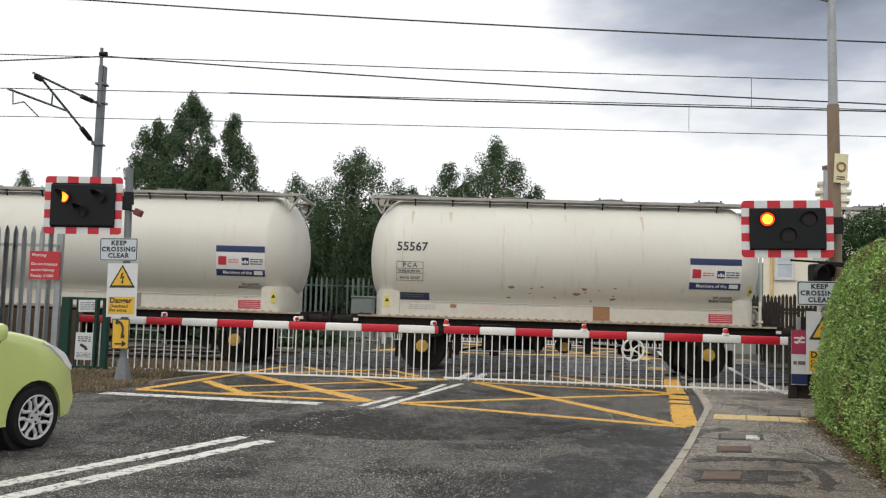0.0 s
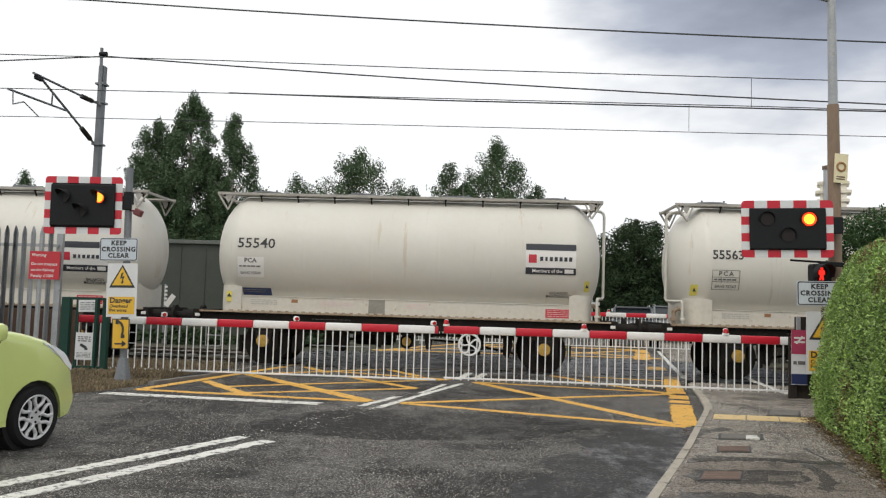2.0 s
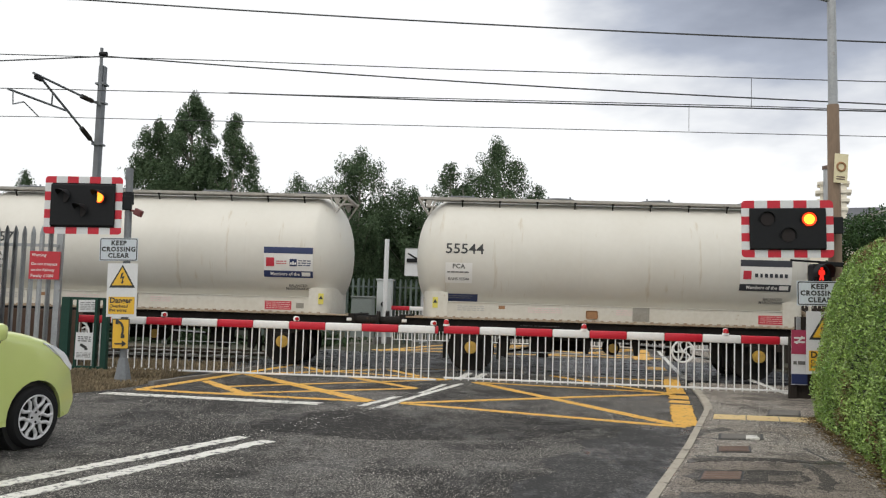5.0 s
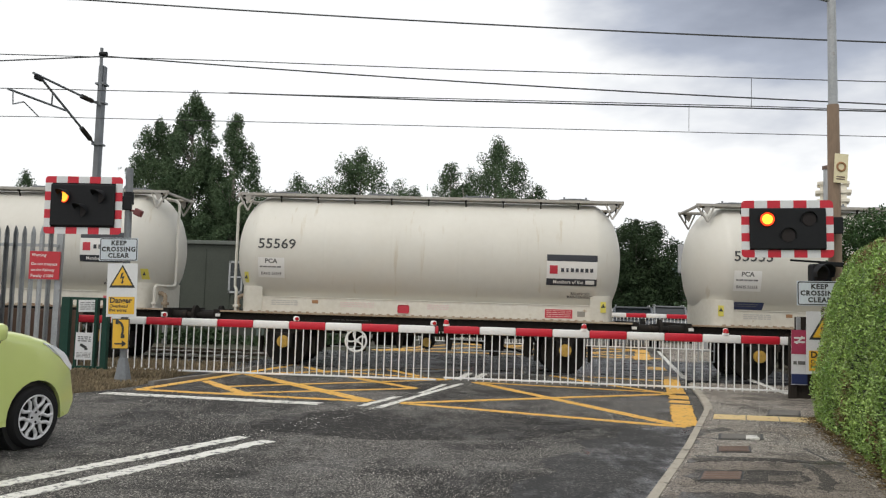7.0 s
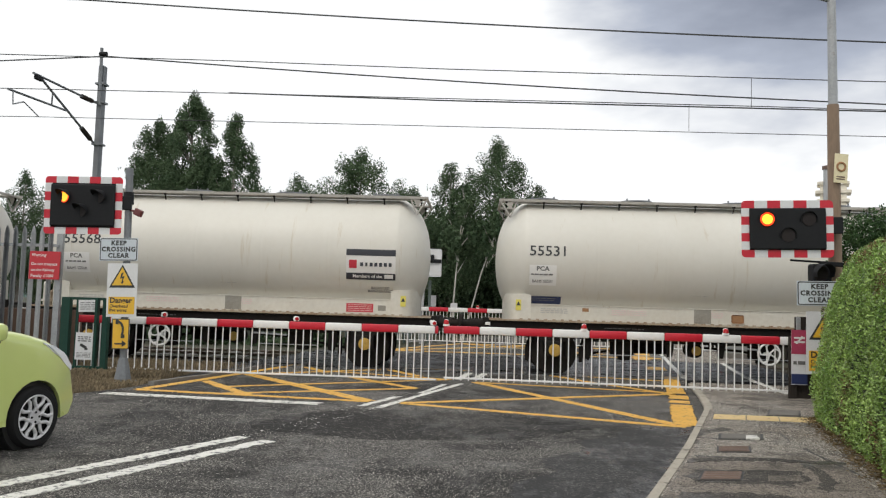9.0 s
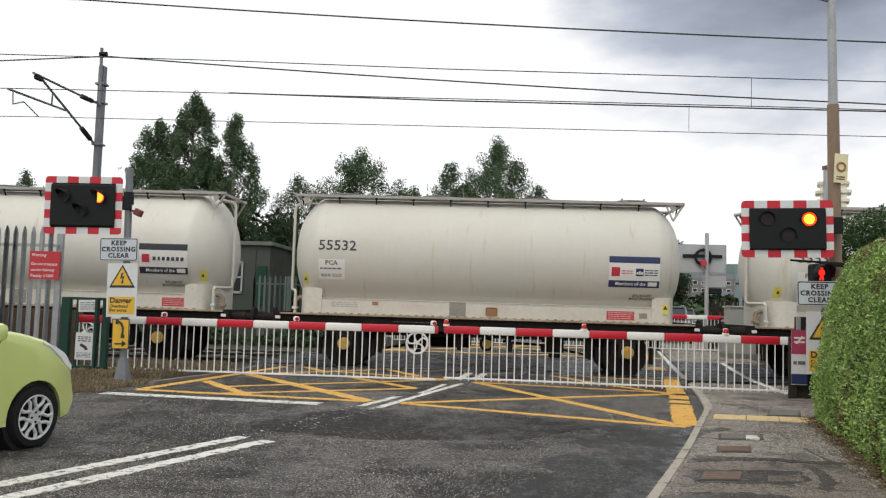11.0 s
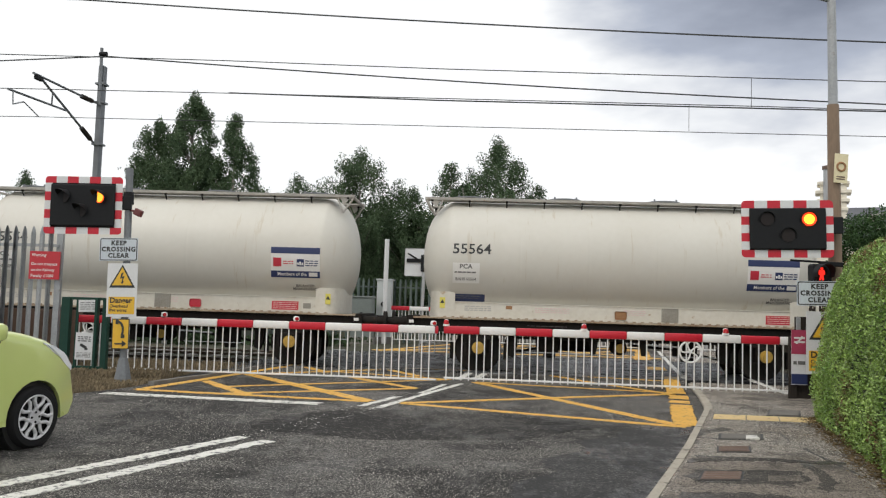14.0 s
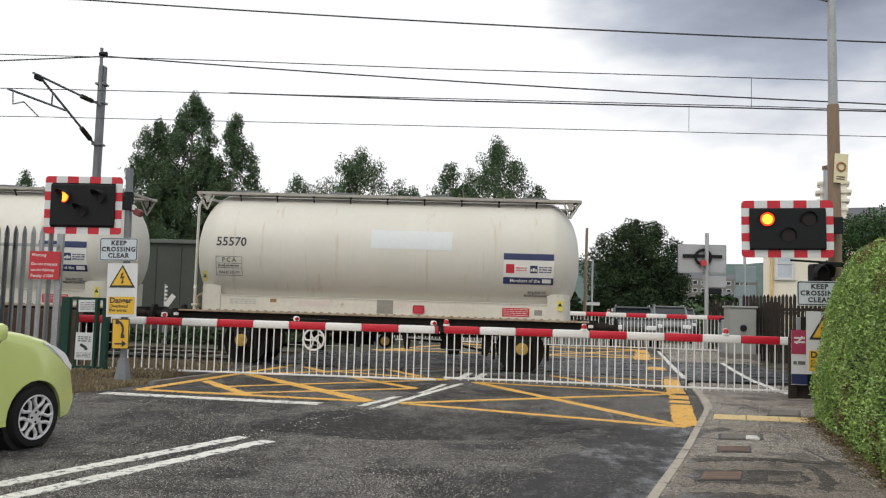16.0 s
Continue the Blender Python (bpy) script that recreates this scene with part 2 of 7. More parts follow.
BARRED = mat("barrier_red", (0.58, 0.014, 0.034), (0.50, 0.013, 0.030), rough=0.4, scale=4, fine=20, bump=0.03)
BARWHITE = mat("barrier_white", (0.84, 0.84, 0.83), (0.75, 0.75, 0.74), rough=0.45, scale=4, fine=20, bump=0.03, wear=(0.52, 0.50, 0.45), wear_at=0.66, wear_scale=5)
BLACKBOX = mat("black_signal_plate", (0.011, 0.012, 0.014), (0.016, 0.017, 0.019), rough=0.6, scale=5, fine=30, bump=0.05, spec=0.2)
DARKLENS = mat("unlit_lens", (0.030, 0.026, 0.026), (0.02, 0.016, 0.016), rough=0.5, bump=0.05, fine=80, spec=0.15)
GALV = mat("galvanised_steel", (0.40, 0.415, 0.43), (0.30, 0.315, 0.325), rough=0.5, metal=0.45, scale=5, fine=40, bump=0.1, wear=(0.26, 0.24, 0.21), wear_at=0.63, wear_scale=6)
ALU = mat("grey_aluminium", (0.44, 0.45, 0.46), (0.37, 0.38, 0.39), rough=0.5, metal=0.3, scale=3, fine=30, bump=0.04)
GREENPAINT = mat("dark_green_paint", (0.008, 0.042, 0.030), (0.012, 0.052, 0.036), rough=0.5, spec=0.3, scale=5, fine=30, bump=0.08)
REBGREEN = mat("olive_green_cladding", (0.055, 0.064, 0.050), (0.042, 0.050, 0.040), rough=0.6, scale=1.5, fine=12, bump=0.05)
POLEPAINT = mat("brown_pole_paint", (0.27, 0.19, 0.13), (0.19, 0.135, 0.095), rough=0.65, scale=5, fine=40, bump=0.2, stretch=(1, 1, 0.2))
WOODDARK = mat("dark_timber", (0.040, 0.033, 0.028), (0.024, 0.020, 0.017), rough=0.85, spec=0.2, scale=5, fine=30, bump=0.3, stretch=(1, 1, 0.15))
BROWNWALL = mat("brown_brick_wall", (0.14, 0.085, 0.06), (0.09, 0.058, 0.042), rough=0.9, scale=5, fine=30, bump=0.4)
CREAM = mat("cream_render", (0.84, 0.79, 0.67), (0.76, 0.71, 0.60), rough=0.85, scale=1, fine=25, bump=0.15)
SLATE = mat("roof_slate", (0.13, 0.135, 0.15), (0.09, 0.093, 0.105), rough=0.7, scale=2, fine=18, bump=0.3)
STONE = mat("grey_stone_wall", (0.20, 0.195, 0.185), (0.15, 0.145, 0.14), rough=0.9, scale=1, fine=8, bump=0.3)
HILL = mat("wooded_hill", (0.10, 0.15, 0.14), (0.075, 0.115, 0.105), rough=1.0, scale=0.02, fine=0.2, bump=0)
BARK = mat("birch_bark", (0.30, 0.28, 0.25), (0.12, 0.10, 0.085), rough=0.9, scale=4, fine=20, bump=0.4, stretch=(1, 1, 0.5))
LEAF = leafy("birch_leaves", (0.054, 0.093, 0.051), (0.116, 0.163, 0.086))
LEAFDARK = leafy("dark_leaves", (0.028, 0.050, 0.026), (0.052, 0.078, 0.036))
LEAFHEDGE = leafy("hedge_leaves", (0.135, 0.260, 0.052), (0.42, 0.56, 0.160), rough=0.32, spec=0.45)
LEAFDRY = leafy("brown_hedge_leaves", (0.20, 0.14, 0.07), (0.13, 0.10, 0.055))
# near-black green: the shade deep in foliage, put into the colour
FOLIAGESHADE = mat("painted_foliage_shade", (0.018, 0.030, 0.010), (0.030, 0.045, 0.014), rough=1.0, scale=8, fine=40, bump=0.6)
LIME = mat("lime_green_car_paint", (0.62, 0.71, 0.24), (0.605, 0.695, 0.23), rough=0.28, scale=1, fine=10, bump=0, coat=1.0, rough_var=0.03)
TYRE = mat("tyre_rubber", (0.014, 0.014, 0.015), (0.016, 0.016, 0.016), rough=0.8, spec=0.25, scale=8, fine=60, bump=0.2)
ALLOY = mat("alloy_silver", (0.74, 0.74, 0.75), (0.66, 0.66, 0.67), rough=0.34, metal=0.3, bump=0)
BLACKPL = mat("black_plastic", (0.014, 0.014, 0.015), (0.02, 0.02, 0.02), rough=0.55, bump=0.05)
HEADLAMP = mat("headlamp_glass", (0.92, 0.94, 0.96), (0.78, 0.81, 0.85), rough=0.14, metal=0.0, bump=0, scale=9)
# pale pane colour: curtains, with the sky's reflection painted in
SKYGLASS = mat("curtain_and_sky_reflection", (0.55, 0.60, 0.66), (0.42, 0.47, 0.53), rough=0.12, bump=0, scale=2)
DARKGLASS = mat("tinted_glass", (0.018, 0.022, 0.026), (0.022, 0.026, 0.03), rough=0.05, bump=0)
CARGREY = mat("grey_car_paint", (0.05, 0.058, 0.068), (0.045, 0.053, 0.062), rough=0.3, bump=0, coat=0.5)
CARSILVER = mat("silver_car_paint", (0.16, 0.17, 0.18), (0.15, 0.16, 0.17), rough=0.3, bump=0, coat=0.5)
WIRE = mat("weathered_copper_wire", (0.07, 0.075, 0.075), (0.05, 0.052, 0.052), rough=0.6, metal=0.4, bump=0)
MASTSTEEL = mat("mast_steel", (0.21, 0.225, 0.24), (0.15, 0.16, 0.17), rough=0.55, metal=0.4, scale=3, fine=30)
LABELYELLOW = mat("label_yellow", (0.74, 0.66, 0.12), (0.66, 0.58, 0.12), rough=0.5, bump=0)
STREAK = mat("rust_streak", (0.52, 0.44, 0.33), (0.59, 0.54, 0.45), rough=0.7, scale=6, fine=30, bump=0)
TERRA = mat("rusty_cover", (0.20, 0.135, 0.105), (0.13, 0.095, 0.078), rough=0.75, scale=6, fine=40, bump=0.4)
COVERGREY = mat("concrete_cover", (0.20, 0.19, 0.17), (0.14, 0.13, 0.12), rough=0.85, scale=6, fine=40, bump=0.3)
LITAMBER = glow("lit_lamp_core", (1.0, 0.58, 0.03), 1.9)
LITORANGE = glow("lit_lamp_oblique", (1.0, 0.40, 0.03), 1.7)
# red halo round a lit lamp, given its own glow
LITRED = glow("lit_lamp_halo", (1.0, 0.06, 0.01), 1.0)
LITMAN = glow("lit_red_signal", (1.0, 0.03, 0.02), 1.1)
SMALLRED = mat("red_lamp_lens", (0.55, 0.02, 0.03), (0.42, 0.015, 0.02), rough=0.2, bump=0)


# ---------------------------------------------------------------- mesh helpers
def bx(bm, c, s, bevel=0.0, rot=None):
    """A box of size s centred at c."""
    r = bmesh.ops.create_cube(bm, size=1.0)
    vs = r["verts"]
    m = Matrix.Translation(c) @ (rot.to_4x4() if rot else Matrix()) @ Matrix.Diagonal((*s, 1))
    bmesh.ops.transform(bm, matrix=m, verts=vs)
    if bevel:
        es = list({ed for v in vs for ed in v.link_edges})
        bmesh.ops.bevel(bm, geom=es, offset=bevel, segments=2, affect="EDGES", profile=0.5)
    return bm


def cy(bm, a, b, r, r2=None, n=12, caps=True):
    """A round bar from a to b."""
    a, b = Vector(a), Vector(b)
    d = b - a
    m = Matrix.Translation((a + b) / 2) @ d.to_track_quat("Z", "Y").to_matrix().to_4x4()
    bmesh.ops.create_cone(bm, cap_ends=caps, segments=n, radius1=r, radius2=r if r2 is None else r2, depth=d.length, matrix=m)
    return bm


def tube(bm, pts, r, n=8):
    for p, q in zip(pts, pts[1:]):
        cy(bm, p, q, r, n=n)
    for p in pts[1:-1]:
        bmesh.ops.create_icosphere(bm, subdivisions=1, radius=r, matrix=Matrix.Translation(p))
    return bm


def prism(bm, pts, z0, z1):
    """An upright prism on the plan polygon pts."""
    lo = [bm.verts.new((p[0], p[1], z0)) for p in pts]
    hi = [bm.verts.new((p[0], p[1], z1)) for p in pts]
    bm.faces.new(hi)
    bm.faces.new(lo[::-1])
    for i in range(len(pts)):
        j = (i + 1) % len(pts)
        bm.faces.new((lo[i], lo[j], hi[j], hi[i]))
    bmesh.ops.recalc_face_normals(bm, faces=bm.faces)
    return bm


def plate(bm, pts, y0, y1):
    """A plate standing in the xz plane, cut to the outline pts, from y0 to y1."""
    lo = [bm.verts.new((p[0], y0, p[1])) for p in pts]
    hi = [bm.verts.new((p[0], y1, p[1])) for p in pts]
    fs = [bm.faces.new(lo), bm.faces.new(hi[::-1])]
    for i in range(len(pts)):
        j = (i + 1) % len(pts)
        fs.append(bm.faces.new((lo[i], hi[i], hi[j], lo[j])))
    bmesh.ops.recalc_face_normals(bm, faces=fs)
    return bm


def ring(bm, c, r, t, axis="y", n=28, m=8):
    """A torus round the given axis."""
    rows = []
    for i in range(n):
        a = 2 * math.pi * i / n
        row = []
        for j in range(m):
            b = 2 * math.pi * j / m
            q, h = r + t * math.cos(b), t * math.sin(b)
            u, v = q * math.cos(a), q * math.sin(a)
            p = {"y": (u, h, v), "x": (h, u, v), "z": (u, v, h)}[axis]
            row.append(bm.verts.new((c[0] + p[0], c[1] + p[1], c[2] + p[2])))
        rows.append(row)
    for i in range(n):
        for j in range(m):
            bm.faces.new((rows[i][j], rows[(i + 1) % n][j], rows[(i + 1) % n][(j + 1) % m], rows[i][(j + 1) % m]))
    return bm


def smooth(me, angle=0.6):
    me.polygons.foreach_set("use_smooth", [True] * len(me.polygons))
    me.set_sharp_from_angle(angle=angle)


MESHES = {}


def to_mesh(name, bm, material, soft=False):
    me = bpy.data.meshes.new(name)
    bmesh.ops.recalc_face_normals(bm, faces=bm.faces)
    bm.to_mesh(me)
    bm.free()
    me.materials.append(material)
    if soft:
        smooth(me)
    return me


def part(name, bm, material, parent, label="", soft=False, at=None, key=None):
    """One mesh object under a thing or a part. With key, the mesh is made once and shared."""
    if key is not None and key in MESHES:
        me = MESHES[key]
    else:
        me = to_mesh(name, bm() if callable(bm) else bm, material, soft)
        if key is not None:
            MESHES[key] = me
    ob = new(name, me)
    ob.parent = parent
    if at is not None:
        ob.location = at
    if label:
        tagged(ob, label)
    if name in ("stencil", "notice_writing", "data_lines", "plate_writing", "logo_bars", "writing", "sole_bar_writing", "banner_writing", "flaking_rust"):
        tagged(ob, kind="stuff")
    return ob


def thing(name, label, category, m=None, group="", kind=""):
    ob = new(name)
    ob.empty_display_size = 0.2
    if m is not None:
        ob.matrix_world = m
    return tagged(ob, label, category, group, kind)


def solid(name, bm, material, label, category, kind="", soft=False, m=None, group=""):
    ob = new(name, to_mesh(name, bm, material, soft))
    if m is not None:
        ob.matrix_world = m
    return tagged(ob, label, category, group, kind)


def lettering(text, size, align="CENTER", bold=0.018, gap=1.0):
    """A flat mesh of the text in the xz plane, facing -y, centred on the origin (or starting there)."""
    cu = bpy.data.curves.new("lettering", "FONT")
    cu.body, cu.size, cu.align_x, cu.align_y, cu.resolution_u = text, size, align, "CENTER", 2
    cu.space_line, cu.offset, cu.space_character = 0.85, size * bold, gap
    ob = bpy.data.objects.new("lettering", cu)
    scene.collection.objects.link(ob)
    me = bpy.data.meshes.new_from_object(ob.evaluated_get(bpy.context.evaluated_depsgraph_get()))
    bpy.data.objects.remove(ob)
    bpy.data.curves.remove(cu)
    me.transform(Matrix.Rotation(math.pi / 2, 4, "X"))
    return me


def text_part(text, size, material, parent, at, align="CENTER", stretch=1.0, bend=None, label="", name="lettering", bold=0.018, gap=1.0):
    k = ("text", text, size, align, bold, gap, stretch, material.name, tuple(at) if bend else None)
    if k not in MESHES:
        me = lettering(text, size, align, bold, gap)
        me.transform(Matrix.Diagonal((stretch, 1, 1, 1)))
        if bend:
            me.transform(Matrix.Translation(at))
            for v in me.vertices:
                v.co.y = bend(v.co.z) - 0.006
        me.materials.clear()
        me.materials.append(material)
        MESHES[k] = me
    ob = new(name, MESHES[k])
    ob.parent = parent
    if not bend:
        ob.location = at
    if label:
        tagged(ob, label)
    return ob


def B():
    return bmesh.new()


# ---------------------------------------------------------------- ground, road, footway
TRACK_Y, TRACK2_Y, HALF_GAUGE = 18.0, 21.4, 0.7535
TRACK_TURN = 1.75  # degrees by which the tracks slant across the road
TRACKS = pose(0, TRACK_Y, 0, 0, 0, TRACK_TURN) @ pose(0, -TRACK_Y, 0)


def kerb_x(y):
    """The kerb line on the footway's side of the road."""
    pts = [(-14, -5.55), (5.94, 1.06), (7.97, 1.72), (9.65, 2.22), (11.1, 2.66), (11.4, 2.74), (11.8, 2.83), (12.4, 2.94), (13.3, 3.10), (15.3, 3.40), (18.9, 4.02), (20.85, 4.25), (29.1, 5.42), (60, 10.2), (140, 22)]
    for (y0, x0), (y1, x1) in zip(pts, pts[1:]):
        if y <= y1:
            return x0 + (x1 - x0) * (y - y0) / (y1 - y0)
    return pts[-1][1]


def left_x(y):
    pts = [(-14, -12.5), (5.4, -7.2), (10.4, -5.75), (11.6, -5.35), (14.1, -5.45), (16.0, -5.2), (20, -4.3), (30, -2.6), (60, 2.0), (140, 13)]
    for (y0, x0), (y1, x1) in zip(pts, pts[1:]):
        if y <= y1:
            return x0 + (x1 - x0) * (y - y0) / (y1 - y0)
    return pts[-1][1]


def hedge_x(y):
    return 3.97 + (y - 10.85) * 0.22


def band(f, g, ys, z):
    """A strip of ground between the lines f and g, with skirts."""
    bm = B()
    rows = [[bm.verts.new((f(y), y, z)), bm.verts.new((g(y), y, z))] for y in ys]
    for a, b in zip(rows, rows[1:]):
        bm.faces.new((a[0], a[1], b[1], b[0]))
    r = bmesh.ops.extrude_face_region(bm, geom=list(bm.faces))
    bmesh.ops.translate(bm, vec=(0, 0, -0.08), verts=[v for v in r["geom"] if isinstance(v, bmesh.types.BMVert)])
    return bm


bm = B()
bmesh.ops.create_grid(bm, x_segments=60, y_segments=60, size=900)
solid("ground", bm, GROUND, "rough dry grass and earth beside the railway", "ground", kind="structure", m=pose(0, 0, -0.07))
YS = [-14, -5, 0, 3, 5.94, 7, 7.97, 9.65, 10.4, 11.1, 11.4, 11.8, 12.4, 13.3, 14.3, 15.3, 16.95]
solid("road", band(left_x, kerb_x, YS, 0.0), ASPHALT, "worn dark grey asphalt road up to the crossing", "road", kind="structure")
solid("road_beyond", band(left_x, kerb_x, [22.85, 25, 27, 29.1, 40, 60, 90, 140], 0.003), ASPHALT, "asphalt road leading away beyond the tracks", "road", kind="structure")
solid("pavement", band(lambda y: kerb_x(y) + 0.055, lambda y: 9.0, [-14, -5, 0, 3, 5.94, 7, 7.97, 9.65, 10.4, 11.1, 11.4, 11.8, 12.4, 13.3, 14.3, 15.3, 15.9], 0.03), FOOTWAY,
      "patched grey asphalt footway beside the kerb", "pavement", kind="structure")
solid("footway_beyond", band(lambda y: kerb_x(y) + 0.1, lambda y: kerb_x(y) + 2.6, [23.1, 29.1, 40, 60], 0.02), FOOTWAY, "asphalt footway beyond the crossing", "pavement", kind="structure")

# kerb stones, each about 0.9 m
kerb = thing("kerb", "weathered pale kerb stones along the footway", "kerb", kind="structure")
y = -3.0
while y < 15.2:
    n = y + (0.80 if y < 11.2 else 0.42)
    bm = B()
    g0, g1 = y + 0.006, n - 0.006
    w = 0.075 if y < 11.0 else 0.11
    prism(bm, [(kerb_x(g0), g0), (kerb_x(g0) + w, g0), (kerb_x(g1) + w, g1), (kerb_x(g1), g1)], -0.07, 0.035 + random.uniform(-0.003, 0.003))
    part("kerb_stone", bm, KERB, kerb)
    y = n

edging = thing("road_edging", "weathered grey edging kerbs between road and verge", "edging", kind="structure")
ends = [(-5.22, 12.05), (-5.10, 12.7), (-4.98, 13.35), (-4.90, 14.0), (-4.84, 14.65), (-4.78, 15.3), (-4.72, 15.95)]
for (x0, y0), (x1, y1) in zip(ends, ends[1:]):
    part("edging_stone", prism(B(), [(x0 - 0.06, y0 + 0.008), (x0 + 0.03, y0 + 0.008), (x1 + 0.03, y1 - 0.008), (x1 - 0.06, y1 - 0.008)], -0.07, 0.05 + random.uniform(-0.006, 0.006)), COVERGREY, edging)

# dark sealed joints in the footway
joints = thing("footway_joints", "dark sealed cracks and joints in the footway", "pavement joint", kind="structure")
rg = random.Random(3)


def crack(p, q, w, top=0.033):
    p, q = Vector(p), Vector(q)
    n = max(3, int((q - p).length / 0.16))
    side = Vector((-(q - p).y, (q - p).x)).normalized()
    pts = [p.lerp(q, i / n) + side * rg.uniform(-0.025, 0.025) for i in range(n + 1)]
    ws = [w * rg.uniform(0.4, 1.3) for _ in pts]
    bm = B()
    prism(bm, [a - side * k for a, k in zip(pts, ws)] + [a + side * k for a, k in zip(pts[::-1], ws[::-1])], top - 0.013, top)
    part("joint", bm, PATCH, joints)


for p, q, w in [((1.75, 7.62), (3.25, 7.55), 0.05), ((2.5, 7.36), (2.62, 7.05), 0.035), ((2.62, 7.05), (2.02, 6.95), 0.025), ((1.45, 6.72), (1.60, 6.55), 0.03), ((2.95, 8.3), (2.9, 7.0), 0.03), ((2.9, 7.0), (2.6, 6.2), 0.03), ((2.05, 8.75), (2.95, 8.66), 0.02), ((2.92, 8.66), (3.05, 9.3), 0.02), ((2.2, 9.36), (3.05, 9.34), 0.02)]:
    crack(p, q, w * 0.5)
for p, q, w in [((-5.6, 8.3), (-2.3, 8.7), 0.012), ((-0.2, 9.2), (1.5, 9.6), 0.012)]:
    crack(p, q, w, 0.003)


def cover(pts, material, label, ribs):
    c = thing("access_cover", label, "access cover")
    cx, cyy = sum(p[0] for p in pts) / 4, sum(p[1] for p in pts) / 4
    part("lid", prism(B(), [(cx + (p[0] - cx) * 0.93, cyy + (p[1] - cyy) * 0.93) for p in pts], 0.0, 0.043), material, c)
    part("frame", prism(B(), [(cx + (p[0] - cx) * 1.06, cyy + (p[1] - cyy) * 1.08) for p in pts], 0.0, 0.0385), PATCH, c, "dark iron surround")
    if "chipped" in label:
        part("chip", prism(B(), [(2.51, 8.70), (2.66, 8.74), (2.70, 8.98), (2.58, 8.95)], 0.03, 0.048), WHITELINE, c, "pale broken corner")
    for i in range(ribs):
        f = (i + 0.5) / ribs
        a = [pts[0][j] + (pts[3][j] - pts[0][j]) * f for j in (0, 1)]
        b = [pts[1][j] + (pts[2][j] - pts[1][j]) * f for j in (0, 1)]
        bm = B()
        cy(bm, (a[0] + (b[0] - a[0]) * 0.1, a[1] + (b[1] - a[1]) * 0.1, 0.042), (b[0] - (b[0] - a[0]) * 0.1, b[1] - (b[1] - a[1]) * 0.1, 0.042), 0.006, n=6)
        part("rib", bm, material, c)


cover([(1.52, 6.48), (1.86, 6.56), (1.97, 6.89), (1.64, 6.84)], TERRA, "rusty red-brown access cover set in the footway", 4)
cover([(2.01, 7.85), (2.33, 7.93), (2.41, 8.24), (2.09, 8.16)], TERRA, "brown access cover set in the footway", 4)
cover([(2.24, 8.68), (2.69, 8.76), (2.80, 9.14), (2.34, 9.05)], COVERGREY, "grey concrete access cover with a chipped corner", 0)
cover([(3.43, 10.95), (3.84, 10.98), (4.06, 11.60), (3.65, 11.54)], COVERGREY, "pale concrete cover beside the barrier", 0)


STROKE = [0]


def line(owner, p, q, w, material, z=0.004, name="line"):
    """A painted stroke on the road, with worn ragged edges."""
    p, q = Vector(p), Vector(q)
    d = (q - p).normalized()
    s = Vector((-d.y, d.x)) * w * (1 + 0.6 * abs(d.x)) / 2
    n = max(2, int((q - p).length / 0.05))
    STROKE[0] += 1
    lift = z + 0.0004 * (STROKE[0] % 9)
    low = 1 - min(0.45, 0.045 / w)
    one = [p.lerp(q, i / n) - s * random.uniform(low, 1.08) for i in range(n + 1)]
    two = [p.lerp(q, i / n) + s * random.uniform(0.4 + 0.6 * low, 1.06) for i in range(n + 1)]
    bm = B()
    lo = [[bm.verts.new((*v, z - 0.004)) for v in side] for side in (one, two)]
    hi = [[bm.verts.new((*v, lift)) for v in side] for side in (one, two)]
    for i in range(n):
        bm.faces.new((hi[0][i], hi[0][i + 1], hi[1][i + 1], hi[1][i]))
        bm.faces.new((lo[0][i], lo[0][i + 1], hi[0][i + 1], hi[0][i]))
        bm.faces.new((hi[1][i], hi[1][i + 1], lo[1][i + 1], lo[1][i]))
    part(name, bm, material, owner)


def ragged(pts, amount):
    """A closed outline broken up at two scales, clear of the kerb."""
    out = []
    for (x0, y0), (x1, y1) in zip(pts, pts[1:] + pts[:1]):
        n = max(2, int(math.hypot(x1 - x0, y1 - y0) / 0.045))
        by_kerb = x0 > kerb_x(y0) - 0.05 and x1 > kerb_x(y1) - 0.05
        sway = rg.uniform(-2, 2)
        for i in range(n):
            f = i / n
            k = 0 if by_kerb else amount * (rg.uniform(-1, 1) + sway * math.sin(math.pi * f))
            x, y = x0 + (x1 - x0) * f + k * 0.9, y0 + (y1 - y0) * f + k * 0.35
            out.append((min(x, kerb_x(y) - 0.008), y))
    return out


rg = random.Random(12)
bm = B()
edge_pts = [(kerb_x(y) - 0.01, y) for y in (5.2, 6.2, 7.2, 8.2, 9.2, 9.9)] + [(1.9, 9.75), (1.35, 9.3), (1.2, 8.7), (0.75, 8.35), (0.8, 7.8), (0.35, 7.3), (0.45, 6.7), (0.1, 6.2), (0.15, 5.2)]
prism(bm, ragged(edge_pts, 0.035), -0.01, 0.003)
solid("damp_patch", bm, DAMP, "dark damp patch of smooth asphalt along the kerb", "road patch", kind="structure")
bm = B()
prism(bm, ragged([(-2.55, 8.3), (-1.2, 7.9), (0.3, 8.35), (1.05, 9.3), (0.9, 9.8), (-0.6, 10.15), (-1.9, 10.2), (-2.4, 9.4)], 0.09), -0.01, 0.0026)
solid("road_patch", bm, PATCHED, "darker patch of asphalt before the crossing", "road patch", kind="structure")


